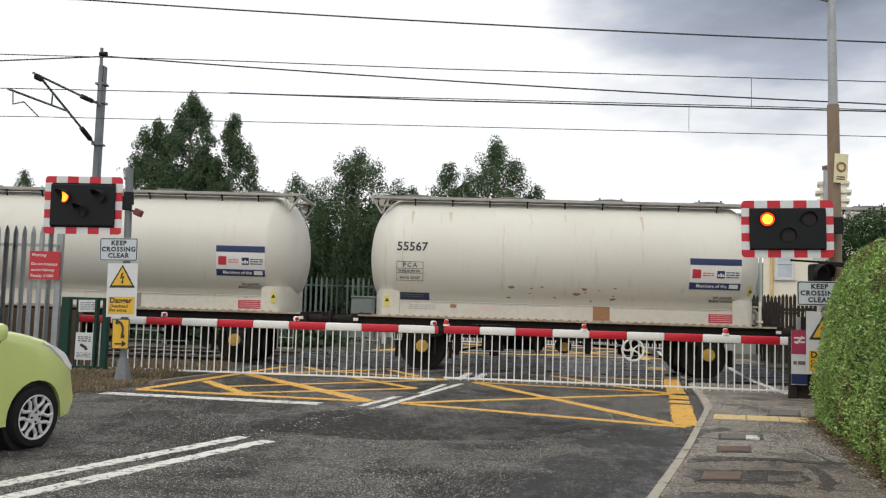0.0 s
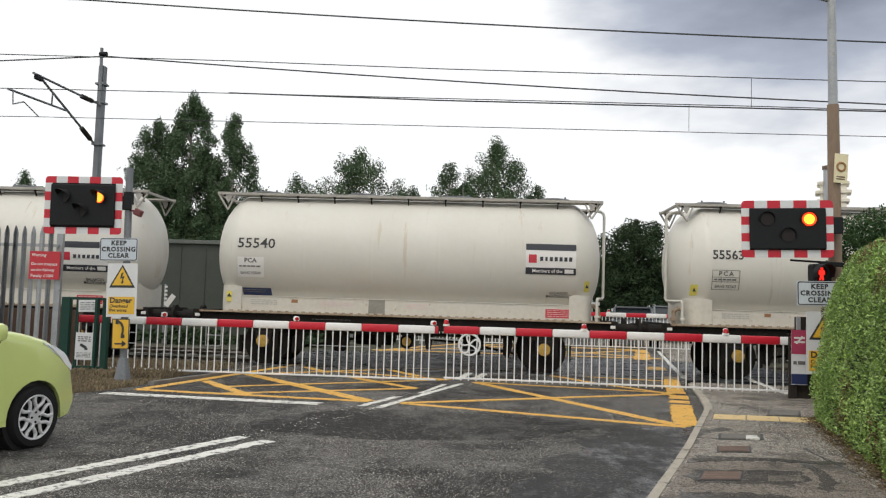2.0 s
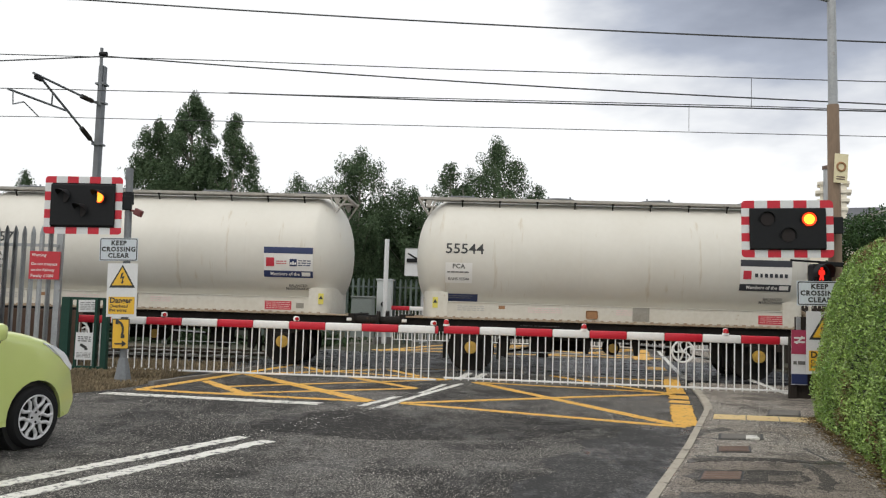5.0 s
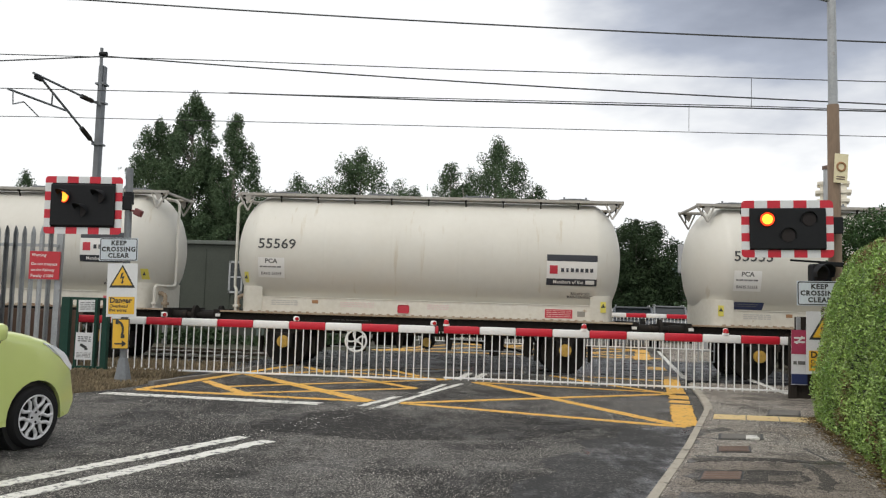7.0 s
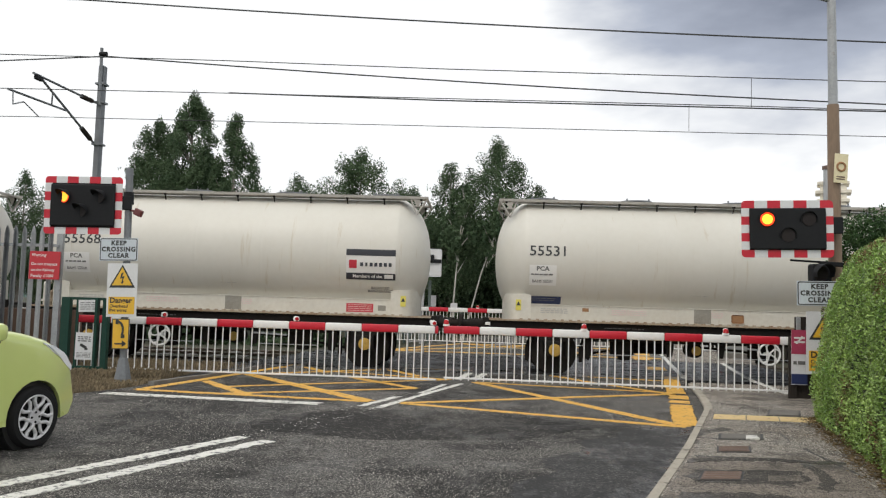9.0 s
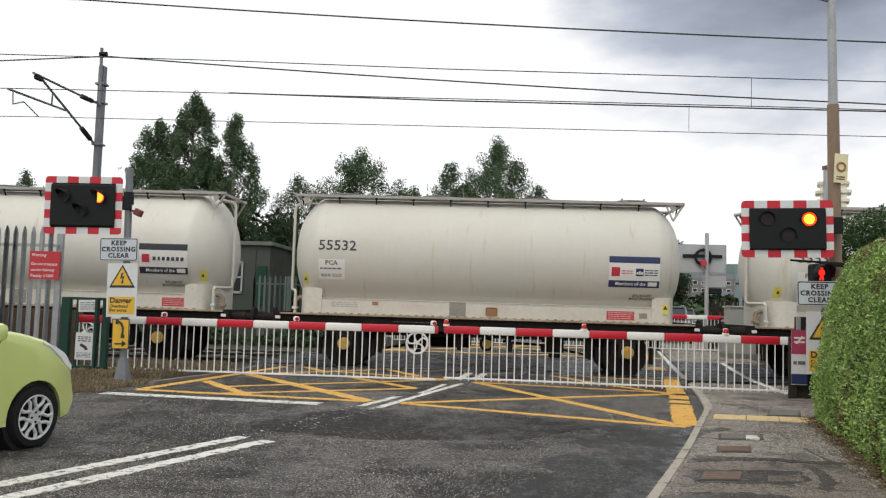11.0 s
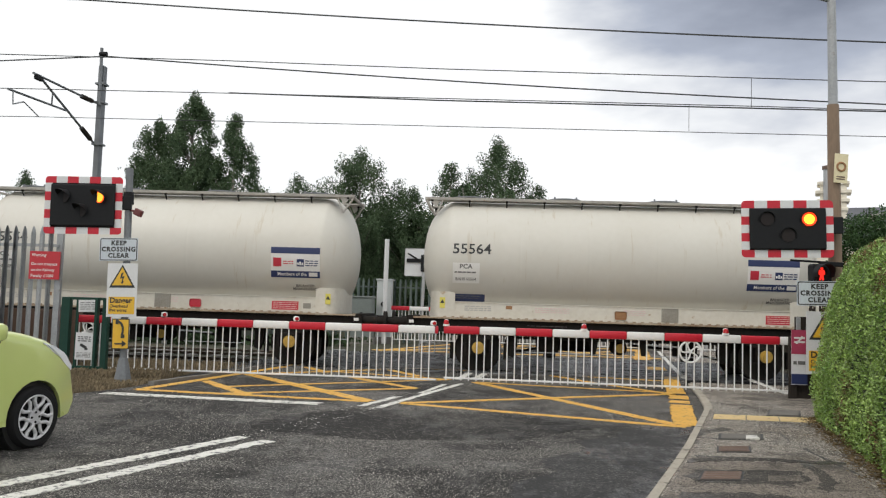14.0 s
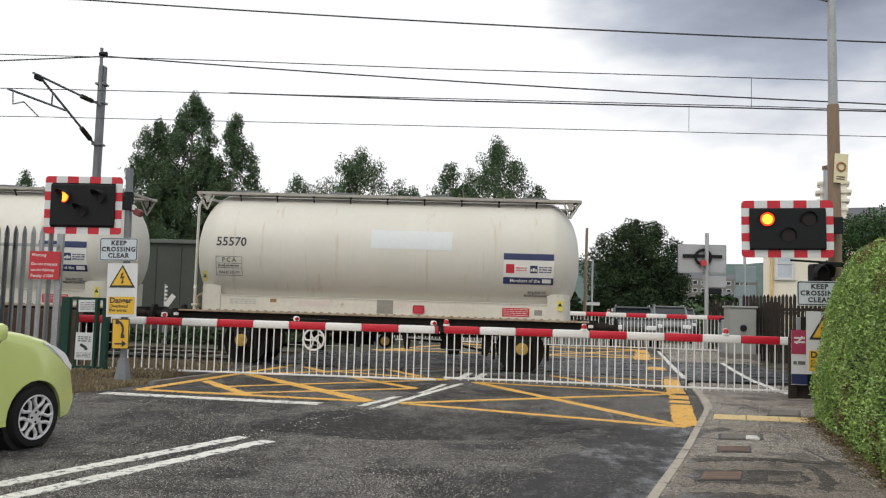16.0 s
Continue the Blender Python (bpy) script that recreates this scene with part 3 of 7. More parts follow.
# smooth repairs and damp stains on the footway
rg = random.Random(21)
near_walk = [(kerb_x(y) + 0.10, y) for y in (5.2, 5.9, 6.6, 7.2)] + [(2.2, 7.42), (2.75, 7.44), (hedge_x(7.3) - 0.25, 7.35), (hedge_x(6.2) - 0.16, 6.2), (hedge_x(5.2) - 0.12, 5.2)]
solid("smooth_patch", prism(B(), near_walk, 0.0, 0.0335), SMOOTHWALK, "smooth pale asphalt repair in the footway", "pavement patch", kind="structure")


def stain(pts, amount, top, material=FOOTDAMP):
    out = []
    for (x0, y0), (x1, y1) in zip(pts, pts[1:] + pts[:1]):
        n = max(2, int(math.hypot(x1 - x0, y1 - y0) / 0.05))
        for i in range(n):
            f = i / n
            out.append((x0 + (x1 - x0) * f + rg.uniform(-amount, amount), y0 + (y1 - y0) * f + rg.uniform(-amount, amount) * 1.4))
    solid("damp_stain", prism(B(), out, 0.02, top), material, "dark damp stain on the footway asphalt", "pavement patch", kind="structure")


stain([(1.50, 6.38), (1.98, 6.46), (2.20, 6.42), (2.42, 6.70), (2.46, 7.06), (2.0, 6.98), (1.62, 6.92), (1.44, 6.62)], 0.022, 0.0350)
stain([(1.62, 7.24), (2.10, 7.46), (2.60, 7.48), (3.00, 7.46), (2.98, 7.56), (2.50, 7.62), (2.0, 7.62), (1.66, 7.44)], 0.025, 0.0345)
stain([(2.60, 7.42), (2.68, 7.42), (2.66, 6.95), (2.60, 6.60), (2.42, 6.28), (2.36, 6.34), (2.50, 6.66), (2.56, 6.98)], 0.018, 0.0355)
stain([(1.28, 6.02), (1.75, 6.12), (2.15, 6.02), (2.3, 5.7), (1.9, 5.6), (1.2, 5.7)], 0.03, 0.0348)
stain([(1.96, 8.30), (2.02, 8.72), (2.32, 9.26), (2.62, 9.44), (2.52, 9.62), (2.22, 9.30), (1.98, 8.90), (1.88, 8.45)], 0.03, 0.0322)
stain([(2.06, 6.55), (2.34, 6.62), (2.40, 6.86), (2.14, 6.80)], 0.006, 0.0362, SMOOTHWALK)

def grit(name, n, place, z, material, label):
    """Pale stone chips standing out of the surface."""
    vs, fs = [], []
    while len(vs) < n * 4:
        p = place()
        if p is None:
            continue
        a, q = rg.uniform(0, 6.28), rg.uniform(0.0022, 0.0058) * (2.0 if rg.random() < 0.05 else 1)
        k = len(vs)
        for j in range(3):
            vs.append((p[0] + q * math.cos(a + j * 2.09 + rg.uniform(-0.4, 0.4)), p[1] + 1.3 * q * math.sin(a + j * 2.09), z - 0.003))
        vs.append((p[0] + rg.uniform(-0.3, 0.3) * q, p[1] + rg.uniform(-0.3, 0.3) * q, z + q * rg.uniform(0.4, 0.9)))
        fs += [(k, k + 1, k + 3), (k + 1, k + 2, k + 3), (k + 2, k, k + 3)]
    me = bpy.data.meshes.new(name)
    me.from_pydata(vs, [], fs)
    me.materials.append(material)
    tagged(new(name, me), label, "stone chips", kind="stuff")


def walk_spot():
    y = rg.uniform(5.6, 12.8)
    x = rg.uniform(kerb_x(y) + 0.12, hedge_x(min(y, 10.9)))
    keep = 0.5 + 0.9 * noise.noise(Vector((x * 1.3, y * 0.9, 4.0)))
    if y < 7.4:
        keep *= 0.22
    return (x, y) if rg.random() < keep else None


def road_spot():
    y = 4.4 + 8.0 * rg.random() ** 1.3
    x = rg.uniform(max(left_x(y), -4.6), kerb_x(y) - 0.02)
    keep = 0.45 + 0.9 * noise.noise(Vector((x * 0.8, y * 0.8, 9.0)))
    if x > kerb_x(y) - 0.9 and y < 9.9:
        keep *= 0.12
    return (x, y) if rg.random() < keep else None


CHIP = mat("pale_stone_chip", (0.47, 0.445, 0.405), (0.22, 0.21, 0.19), rough=0.6, island=0.6, bump=0)
grit("footway_chips", 13000, walk_spot, 0.034, CHIP, "pale stone chips in the footway asphalt")
grit("road_chips", 42000, road_spot, 0.001, CHIP, "pale stone chips in the road asphalt")

marks = thing("centre_line_marking", "worn double white centre lines on the road", "road marking", kind="structure")
line(marks, (-3.75, 4.46), (-2.43, 7.76), 0.135, WHITELINE)
line(marks, (-3.50, 4.0), (-2.15, 7.60), 0.135, WHITELINE)
for i in range(120):
    f = rg.random() ** 0.8
    a = Vector((-2.42 + 0.60 * f + rg.gauss(0, 0.05) + rg.choice((0, 0.27)), 7.75 + 2.75 * f))
    d = rg.uniform(0.003, 0.010) if i % 9 else 0.017
    bm = B()
    prism(bm, [(a.x + d * math.cos(k * 1.2566) * rg.uniform(0.5, 1), a.y + 1.5 * d * math.sin(k * 1.2566) * rg.uniform(0.5, 1)) for k in range(5)], -0.002, 0.0045)
    part("paint_fleck", bm, WHITELINE, marks)
line(marks, (-1.78, 10.50), (-1.47, 11.78), 0.10, WHITELINE)
line(marks, (-1.55, 10.38), (-0.68, 14.15), 0.10, WHITELINE)
line(marks, (-1.20, 12.3), (-0.95, 13.9), 0.09, WHITELINE, name="line")
line(marks, (-0.79, 14.9), (-0.58, 17.2), 0.14, WHITELINE)
line(marks, (-0.52, 15.0), (-0.24, 17.2), 0.14, WHITELINE)
stop = thing("stop_line_marking", "white stop line before the barrier", "road marking", kind="structure")
line(stop, (-5.34, 10.80), (-2.32, 10.56), 0.15, WHITELINE)
edge = thing("edge_line_marking", "white edge lines across the crossing", "road marking", kind="structure")
line(edge, (3.70, 17.0), (4.23, 20.85), 0.11, WHITELINE, z=0.016)
line(edge, (4.23, 20.85), (5.42, 29.1), 0.11, WHITELINE, z=0.016)
line(edge, (4.74, 14.05), (4.96, 16.46), 0.13, WHITELINE, z=0.036)
line(edge, (4.96, 16.46), (5.49, 19.96), 0.11, WHITELINE, z=0.016)
line(edge, (5.49, 19.96), (6.9, 28.3), 0.11, WHITELINE, z=0.016)
foot = thing("footway_line_marking", "faded yellow line across the footway", "road marking", kind="structure")
for x0, x1 in ((2.60, 2.99), (3.005, 3.39), (3.405, 4.2)):
    part("strip", prism(B(), [(x0, 10.38), (x1, 10.37), (x1 + 0.13, 10.84), (x0 + 0.13, 10.84)], 0.02, 0.0375), PALEYELLOW, foot)
box = thing("yellow_box_marking", "worn yellow box junction hatching on the crossing", "road marking", kind="structure")
for p, q, w in [((-5.12, 11.37), (-4.30, 17.12), 0.16), ((-4.30, 17.12), (-3.27, 15.42), 0.14), ((-5.12, 11.37), (-1.75, 11.04), 0.11),
                ((-4.49, 14.44), (-1.75, 11.04), 0.17), ((-4.75, 13.0), (-3.47, 11.21), 0.14), ((-4.28, 12.14), (-0.92, 14.9), 0.10),
                ((-3.97, 11.25), (-1.35, 13.04), 0.10), ((-2.69, 14.63), (-1.35, 13.04), 0.13), ((-4.4, 14.6), (-1.97, 17.13), 0.12),
                ((-1.97, 17.13), (-0.62, 17.2), 0.12), ((-2.41, 16.9), (-1.49, 15.3), 0.13), ((-3.36, 15.81), (-1.0, 14.9), 0.08),
                ((-1.32, 10.99), (2.78, 13.71), 0.11), ((-1.32, 10.99), (2.14, 9.74), 0.11), ((-0.46, 14.54), (2.14, 9.76), 0.15),
                ((-0.46, 14.54), (2.9, 13.9), 0.10), ((0.74, 17.2), (1.69, 15.33), 0.13), ((1.69, 15.33), (2.78, 13.71), 0.12), ((0.0, 17.2), (3.3, 16.3), 0.09)]:
    line(box, p, q, w, YELLOW)
for p, q in [((3.50, 17.4), (3.21, 15.9)), ((3.21, 15.9), (3.00, 14.6)), ((3.00, 14.6), (2.86, 13.75)), ((2.83, 13.5), (2.72, 12.9)), ((2.68, 12.7), (2.60, 12.3)), ((2.58, 12.1), (2.40, 11.2)), ((2.40, 11.2), (2.17, 9.85))]:
    line(box, p, q, 0.27, YELLOW, z=0.006, name="band")
far_box = thing("far_box_marking", "yellow box hatching on the far half of the crossing", "road marking", kind="structure")
for p, q, w in [((-3.6, 23.6), (1.0, 30.2), 0.2), ((-3.8, 24.0), (4.6, 24.4), 0.2), ((1.0, 30.2), (5.0, 29.8), 0.35), ((1.2, 24.4), (5.0, 29.8), 0.2), ((-1.5, 30), (4.4, 24.8), 0.2), ((-3.6, 23.7), (-1.5, 30.2), 0.2), ((-1.5, 30.2), (1.0, 30.2), 0.3)]:
    line(far_box, p, q, w, YELLOW, z=0.012)
for p, q in [((4.9, 29.8), (4.6, 27.4)), ((4.5, 27.0), (4.2, 25)), ((4.1, 24.8), (3.9, 23.2)), ((3.7, 20.3), (3.55, 19.2))]:
    line(far_box, p, q, 0.4, YELLOW, z=0.022, name="band")

# tracks: ballast, rails, crossing panels
bm = B()
bx(bm, (-63.2, 20.9, -0.16), (115, 10.6, 0.16))
solid("ballast_bed", bm, BALLAST, "grey-brown track ballast", "ballast", kind="stuff", m=TRACKS)
bm = B()
bx(bm, (68.0, 19.7, -0.16), (115, 8.2, 0.16))
solid("ballast_bed", bm, BALLAST, "grey-brown track ballast", "ballast", kind="stuff", m=TRACKS)
for ty in (TRACK_Y, TRACK2_Y):
    for s in (-1, 1):
        bm = B()
        yy = ty + s * HALF_GAUGE
        bx(bm, (0, yy, -0.012), (230, 0.07, 0.03), 0.004)
        bx(bm, (0, yy, -0.07), (230, 0.02, 0.1))
        solid("rail", bm, RAIL, "worn steel running rail", "rail", kind="structure", m=TRACKS)
first = solid("sleeper", bx(B(), (0, 0, 0), (0.26, 2.5, 0.14), 0.01), COVERGREY, "concrete sleeper in the ballast", "sleeper", group="track sleepers", m=TRACKS @ pose(-6.4, TRACK_Y, -0.125))
for i in range(26):
    for ty in (TRACK_Y, TRACK2_Y):
        if i or ty != TRACK_Y:
            copy_thing(first, TRACKS @ pose(-6.4 - i * 0.65, ty, -0.125))
deck = thing("crossing_deck", "dark ribbed rubber crossing panels between the rails", "crossing deck", m=TRACKS, kind="structure")
PX0, PW = -5.6, 1.2
strips = [(16.60, 17.20), (17.32, 18.68), (18.80, 20.60), (20.72, 22.08), (22.20, 23.1)]
for i in range(10):
    for j, (a, b) in enumerate(strips):
        def slab(a=a, b=b):
            bm = B()
            bx(bm, (0, 0, -0.03), (PW - 0.012, b - a, 0.07), 0.006)
            k = int((b - a) / 0.12)
            for q in range(k):
                bx(bm, (0, -(b - a) / 2 + (q + 0.5) * (b - a) / k, 0.008), (PW - 0.05, 0.07, 0.008))
            return bm
        part("panel", slab, PANEL, deck, at=(PX0 + (i + 0.5) * PW + 0.14 * j, (a + b) / 2, 0), key=("slab", j))


# ---------------------------------------------------------------- train
TANK_R, TANK_Z = 1.29, 2.36


def side_y(z):
    return -math.sqrt(max(0.01, TANK_R ** 2 - (z - TANK_Z) ** 2))


# dished end: distance from the middle of the tank, and radius
END_PROFILE = [(4.135, 0.0), (4.126, 0.2), (4.107, 0.38), (4.076, 0.55), (4.027, 0.71), (3.968, 0.85), (3.896, 0.965), (3.824, 1.06), (3.743, 1.14), (3.662, 1.205), (3.59, 1.25), (3.545, 1.273)]


def end_y(x, z):
    """The near side of the dished end."""
    x = abs(x)
    for (x0, r0), (x1, r1) in zip(END_PROFILE, END_PROFILE[1:]):
        if x1 <= x <= x0:
            rr = r0 + (r1 - r0) * (x - x0) / (x1 - x0)
            return -math.sqrt(max(0.01, rr * rr - (z - TANK_Z) ** 2))
    return side_y(z)


def tank_bm():
    bm = B()
    R = TANK_R
    prof = [(-x, r) for x, r in END_PROFILE] + [(-3.50, R - 0.004), (-3.45, R - 0.0005), (-3.40, R)]
    for x in (-2.09, -0.69):
        prof += [(x - 0.06, R), (x - 0.012, R), (x, R + 0.0015), (x + 0.012, R), (x + 0.06, R)]
    prof += [(0, R)]
    prof = prof + [(-x, r) for x, r in prof[-2::-1]]
    n = 56
    rows = []
    for x, r in prof:
        if r == 0:
            rows.append([bm.verts.new((x, 0, TANK_Z))])
        else:
            rows.append([bm.verts.new((x, r * math.sin(2 * math.pi * i / n), TANK_Z + r * math.cos(2 * math.pi * i / n))) for i in range(n)])
    for a, b in zip(rows, rows[1:]):
        for i in range(n):
            j = (i + 1) % n
            if len(a) == 1:
                bm.faces.new((a[0], b[j], b[i]))
            elif len(b) == 1:
                bm.faces.new((a[i], a[j], b[0]))
            else:
                bm.faces.new((a[i], a[j], b[j], b[i]))
    return bm


def decal(x0, x1, z0, z1, lift=0.004, nz=8):
    """A thin vinyl sheet lying on the tank's side."""
    bm = B()
    rows = []
    for i in range(nz + 1):
        z = z0 + (z1 - z0) * i / nz
        rows.append([bm.verts.new((x, side_y(z) - lift, z)) for x in (x0, x1)])
    for a, b in zip(rows, rows[1:]):
        bm.faces.new((a[0], a[1], b[1], b[0]))
    return bm


def flat(x0, x1, z0, z1, y):
    """A thin plate in the xz plane at y."""
    return bx(B(), ((x0 + x1) / 2, y, (z0 + z1) / 2), (x1 - x0, 0.004, z1 - z0))


def logo_word(z):
    """The dark word on the panel, as seven plain blocks."""
    bm = B()
    for i in range(7):
        x = 2.80 + i * 0.098
        bx(bm, (x, side_y(z) - 0.007, z), (0.062 if i != 1 else 0.045, 0.004, 0.085))
    return bm


def house_mark():
    """The dark square beside the panel's small writing, with a pale roofed shape in it."""
    bm = B()
    for x, z, h in ((-0.045, -0.02, 0.045), (0.0, -0.012, 0.075), (0.045, -0.02, 0.045)):
        bx(bm, (3.095 + x, side_y(2.125) - 0.014, 2.125 + z), (0.034, 0.004, h))
    return bm


def end_label(s):
    """A tall warning label lying on the dished end."""
    bm = B()
    rows = [[bm.verts.new((s * x, end_y(x, z) - 0.004, z)) for x in (3.70, 3.745, 3.79, 3.82)] for z in (1.70, 1.77, 1.84, 1.92)]
    for a, b in zip(rows, rows[1:]):
        for i in range(3):
            bm.faces.new((a[i], a[i + 1], b[i + 1], b[i]))
    return bm


def streaks(seed, n):
    """Rust runs below the walkway brackets."""
    rg = random.Random(seed)
    bm = B()
    for _ in range(n):
        x, z1 = -3.95 + 0.79 * rg.randint(1, 9) + rg.uniform(-0.05, 0.05), 3.30
        L, w = rg.uniform(0.10, 0.34), rg.uniform(0.012, 0.034)
        rows = []
        for i in range(7):
            z = z1 - L * i / 6
            k = w * (1 - 0.8 * i / 6) * rg.uniform(0.7, 1.2)
            rows.append([bm.verts.new((x - k, side_y(z) - 0.003, z)), bm.verts.new((x + k, side_y(z) - 0.003, z))])
        for a, b in zip(rows, rows[1:]):
            bm.faces.new((a[0], a[1], b[1], b[0]))
    return bm


def spots_bm(seed, n):
    """Patches of flaking paint low on the side."""
    rg = random.Random(seed)
    bm = B()
    for _ in range(n):
        x, z, r = rg.uniform(-1.2, 1.4), rg.uniform(1.50, 1.80), rg.uniform(0.015, 0.055)
        vs = []
        for i in range(9):
            a = 6.2832 * i / 9
            k = r * rg.uniform(0.5, 1.2)
            zz = z + k * 0.7 * math.sin(a)
            vs.append(bm.verts.new((x + k * 1.5 * math.cos(a), side_y(zz) - 0.003, zz)))
        bm.faces.new(vs)
    return bm


def bars(x0, x1, z0, z1, rows, fill, y=None, seed=0, lift=0.007):
    """Unreadable writing as bars of its size."""
    rg = random.Random(seed)
    bm = B()
    h = (z1 - z0) / rows
    for i in range(rows):
        z = z1 - (i + 0.5) * h
        x = x0
        while x < x1 - 0.01:
            w = min(rg.uniform(0.03, 0.12), x1 - x)
            yy = (side_y(z) - lift) if y is None else y
            bx(bm, (x + w / 2, yy, z), (w, 0.002, h * fill))
            x += w + 0.018
    return bm


SKY_ = -1.03  # side of the skirt


def walkway_bm(s):
    bm = B()
    bx(bm, (0, s * 0.62, 3.585), (8.12, 0.30, 0.03))
    bx(bm, (0, s * 0.78, 3.60), (8.2, 0.03, 0.055))
    return bm


def wheelset_bm():
    bm = B()
    for s in (-1, 1):
        cy(bm, (0, s * 0.69, 0), (0, s * 0.80, 0), 0.46, n=32)
        cy(bm, (0, s * 0.655, 0), (0, s * 0.69, 0), 0.49, n=32)
        cy(bm, (0, s * 0.80, 0), (0, s * 0.84, 0), 0.16, n=16)
        for i in range(6):
            a = math.pi * i / 3
            cy(bm, (0.3 * math.cos(a), s * 0.80, 0.3 * math.sin(a)), (0.3 * math.cos(a), s * 0.812, 0.3 * math.sin(a)), 0.05, n=10)
    cy(bm, (0, -0.99, 0), (0, 0.99, 0), 0.075, n=12)
    return bm


def brake_wheel(parent, at):
    """A white handwheel: rim, hub and five curved spokes."""
    wh = part("brake_wheel", lambda: ring(B(), (0, 0, 0), 0.215, 0.022, "y"), BARWHITE, parent, "white spoked brake handwheel", at=at, soft=True, key="hw")
    part("hub", lambda: cy(B(), (0, -0.03, 0), (0, 0.25, 0), 0.035, n=10), BARWHITE, wh, key="hwhub")
    for i in range(5):
        a = 2 * math.pi * i / 5 + 0.3
        mid = (0.10 * math.cos(a + 0.5), 0, 0.10 * math.sin(a + 0.5))
        far = (0.165 * math.cos(a + 0.38), 0, 0.165 * math.sin(a + 0.38))
        part("spoke", lambda: tube(B(), [(0, 0, 0), mid, far, (0.21 * math.cos(a), 0, 0.21 * math.sin(a))], 0.017, n=6), BARWHITE, wh, key=("hwspoke", i))


def wagon(number, logo, side, seed):
    """A two-axle tank wagon. side -1: brake wheel and platform at its first end, 1: at the other."""
    rg = random.Random(seed)
    maker = "navy and white" if logo == "L" else "charcoal and white"
    w = thing("tank_wagon", f"cream two-axle tank wagon with {maker} panel, running on rails", "tank wagon", group="wagons of the train")
    part("tank", tank_bm, TANK, w, soft=True, key="tank")
    for q in (-1, 1):
        part("walkway", lambda q=q: walkway_bm(q), WALKGREY, w, "grey walkway along the tank top", key=("walk", q))
    for i in range(11):
        x = -3.95 + i * 0.79
        for q in (-1, 1):
            def brk(q=q):
                bm = B()
                bx(bm, (0, q * 0.76, 3.57), (0.05, 0.05, 0.07))
                tube(bm, [(0, q * 0.76, 3.55), (0, q * 0.66, 3.38)], 0.015, n=6)
                return bm
            part("walkway_bracket", brk, FRAME, w, at=(x, 0, 0), key=("brk", q))
    for x in (-3.17, -1.07, 1.05, 3.13):
        hx = x + rg.uniform(-0.03, 0.03)
        def hat():
            bm = B()
            cy(bm, (0, 0, 3.5), (0, 0, 3.70), 0.28, n=20)
            cy(bm, (0, 0, 3.70), (0, 0, 3.725), 0.36, n=20)
            bx(bm, (0, 0, 3.74), (0.5, 0.05, 0.03))
            for i in range(4):
                a = math.pi / 4 + i * math.pi / 2
                cy(bm, (0.33 * math.cos(a), 0.33 * math.sin(a), 3.68), (0.33 * math.cos(a), 0.33 * math.sin(a), 3.765), 0.02, n=8)
            return bm
        part("hatch", hat, MASTSTEEL, w, "grey round loading hatch", at=(hx, 0, 0), key="hat")
    # end frames that carry the walkway
    for s in (-1, 1):
        def endf(s=s):
            bm = B()
            for q in (-1, 1):
                plate(bm, [(s * 4.0, 3.57), (s * 3.78, 3.57), (s * 3.86, 3.40)], q * 0.765 - 0.008, q * 0.765 + 0.008)
                tube(bm, [(s * 4.08, q * 0.76, 3.58), (s * 3.86, q * 0.80, 3.24)], 0.022, n=8)
                tube(bm, [(s * 3.72, q * 0.76, 3.58), (s * 3.86, q * 0.80, 3.24)], 0.018, n=8)
            bx(bm, (s * 4.07, 0, 3.575), (0.06, 1.56, 0.05), 0.01)
            return bm
        part("walkway_end_frame", endf, WALKGREY, w, key=("endf", s))
    # skirt and saddles
    def skirt():
        bm = B()
        for q in (-1, 1):
            bx(bm, (0, q * (1.03 - 0.02), 1.26), (7.15, 0.04, 0.31), 0.008)
            bx(bm, (0, q * 0.95, 1.422), (7.15, 0.19, 0.02))
        return bm
    part("skirt", skirt, SKIRT, w, "cream panel below the tank with rust stains", key="skirt")
    for s in (-1, 1):
        def sad(s=s):
            pts = [(s * 3.40, -1.05), (s * 3.40, 1.05)]
            for i in range(15):
                a = math.radians(90 - i * 180 / 14)
                pts.append((s * (3.60 + 0.36 * max(0.0, math.cos(a)) ** 0.7), 1.06 * math.sin(a)))
            return prism(B(), pts, 1.08, 1.63)
        part("end_saddle", sad, SKIRT, w, soft=True, key=("sad", s))
    def ledge():
        bm = B()
        for q in (-1, 1):
            bx(bm, (0, q * 1.07, 1.085), (8.5, 0.14, 0.035), 0.005)
            for i in range(44):
                bx(bm, (-3.6 + i * 0.168, q * 1.09, 1.112), (0.06, 0.05, 0.03))
        return bm
    part("ledge", ledge, RUSTY, w, "rust-stained ledge with clips", key="ledge")
    def sole(q):
        return plate(B(), [(-0.045, 0.805), (0.09, 0.805), (0.09, 0.835), (0.045, 0.84), (0.045, 1.04), (0.09, 1.045), (0.09, 1.075), (-0.045, 1.075)], -4.325, 4.325)
    for q in (-1, 1):
        beam = part("sole_bar", lambda: sole(q), FRAME, w, "black grimy sole bar", at=(0, q * 1.0, 0), key="sole")
        beam.rotation_euler = (0, 0, q * math.pi / 2)
    part("floor_plate", lambda: bx(B(), (0, 0, 0.95), (8.4, 1.88, 0.1)), FRAME, w, key="floorp")
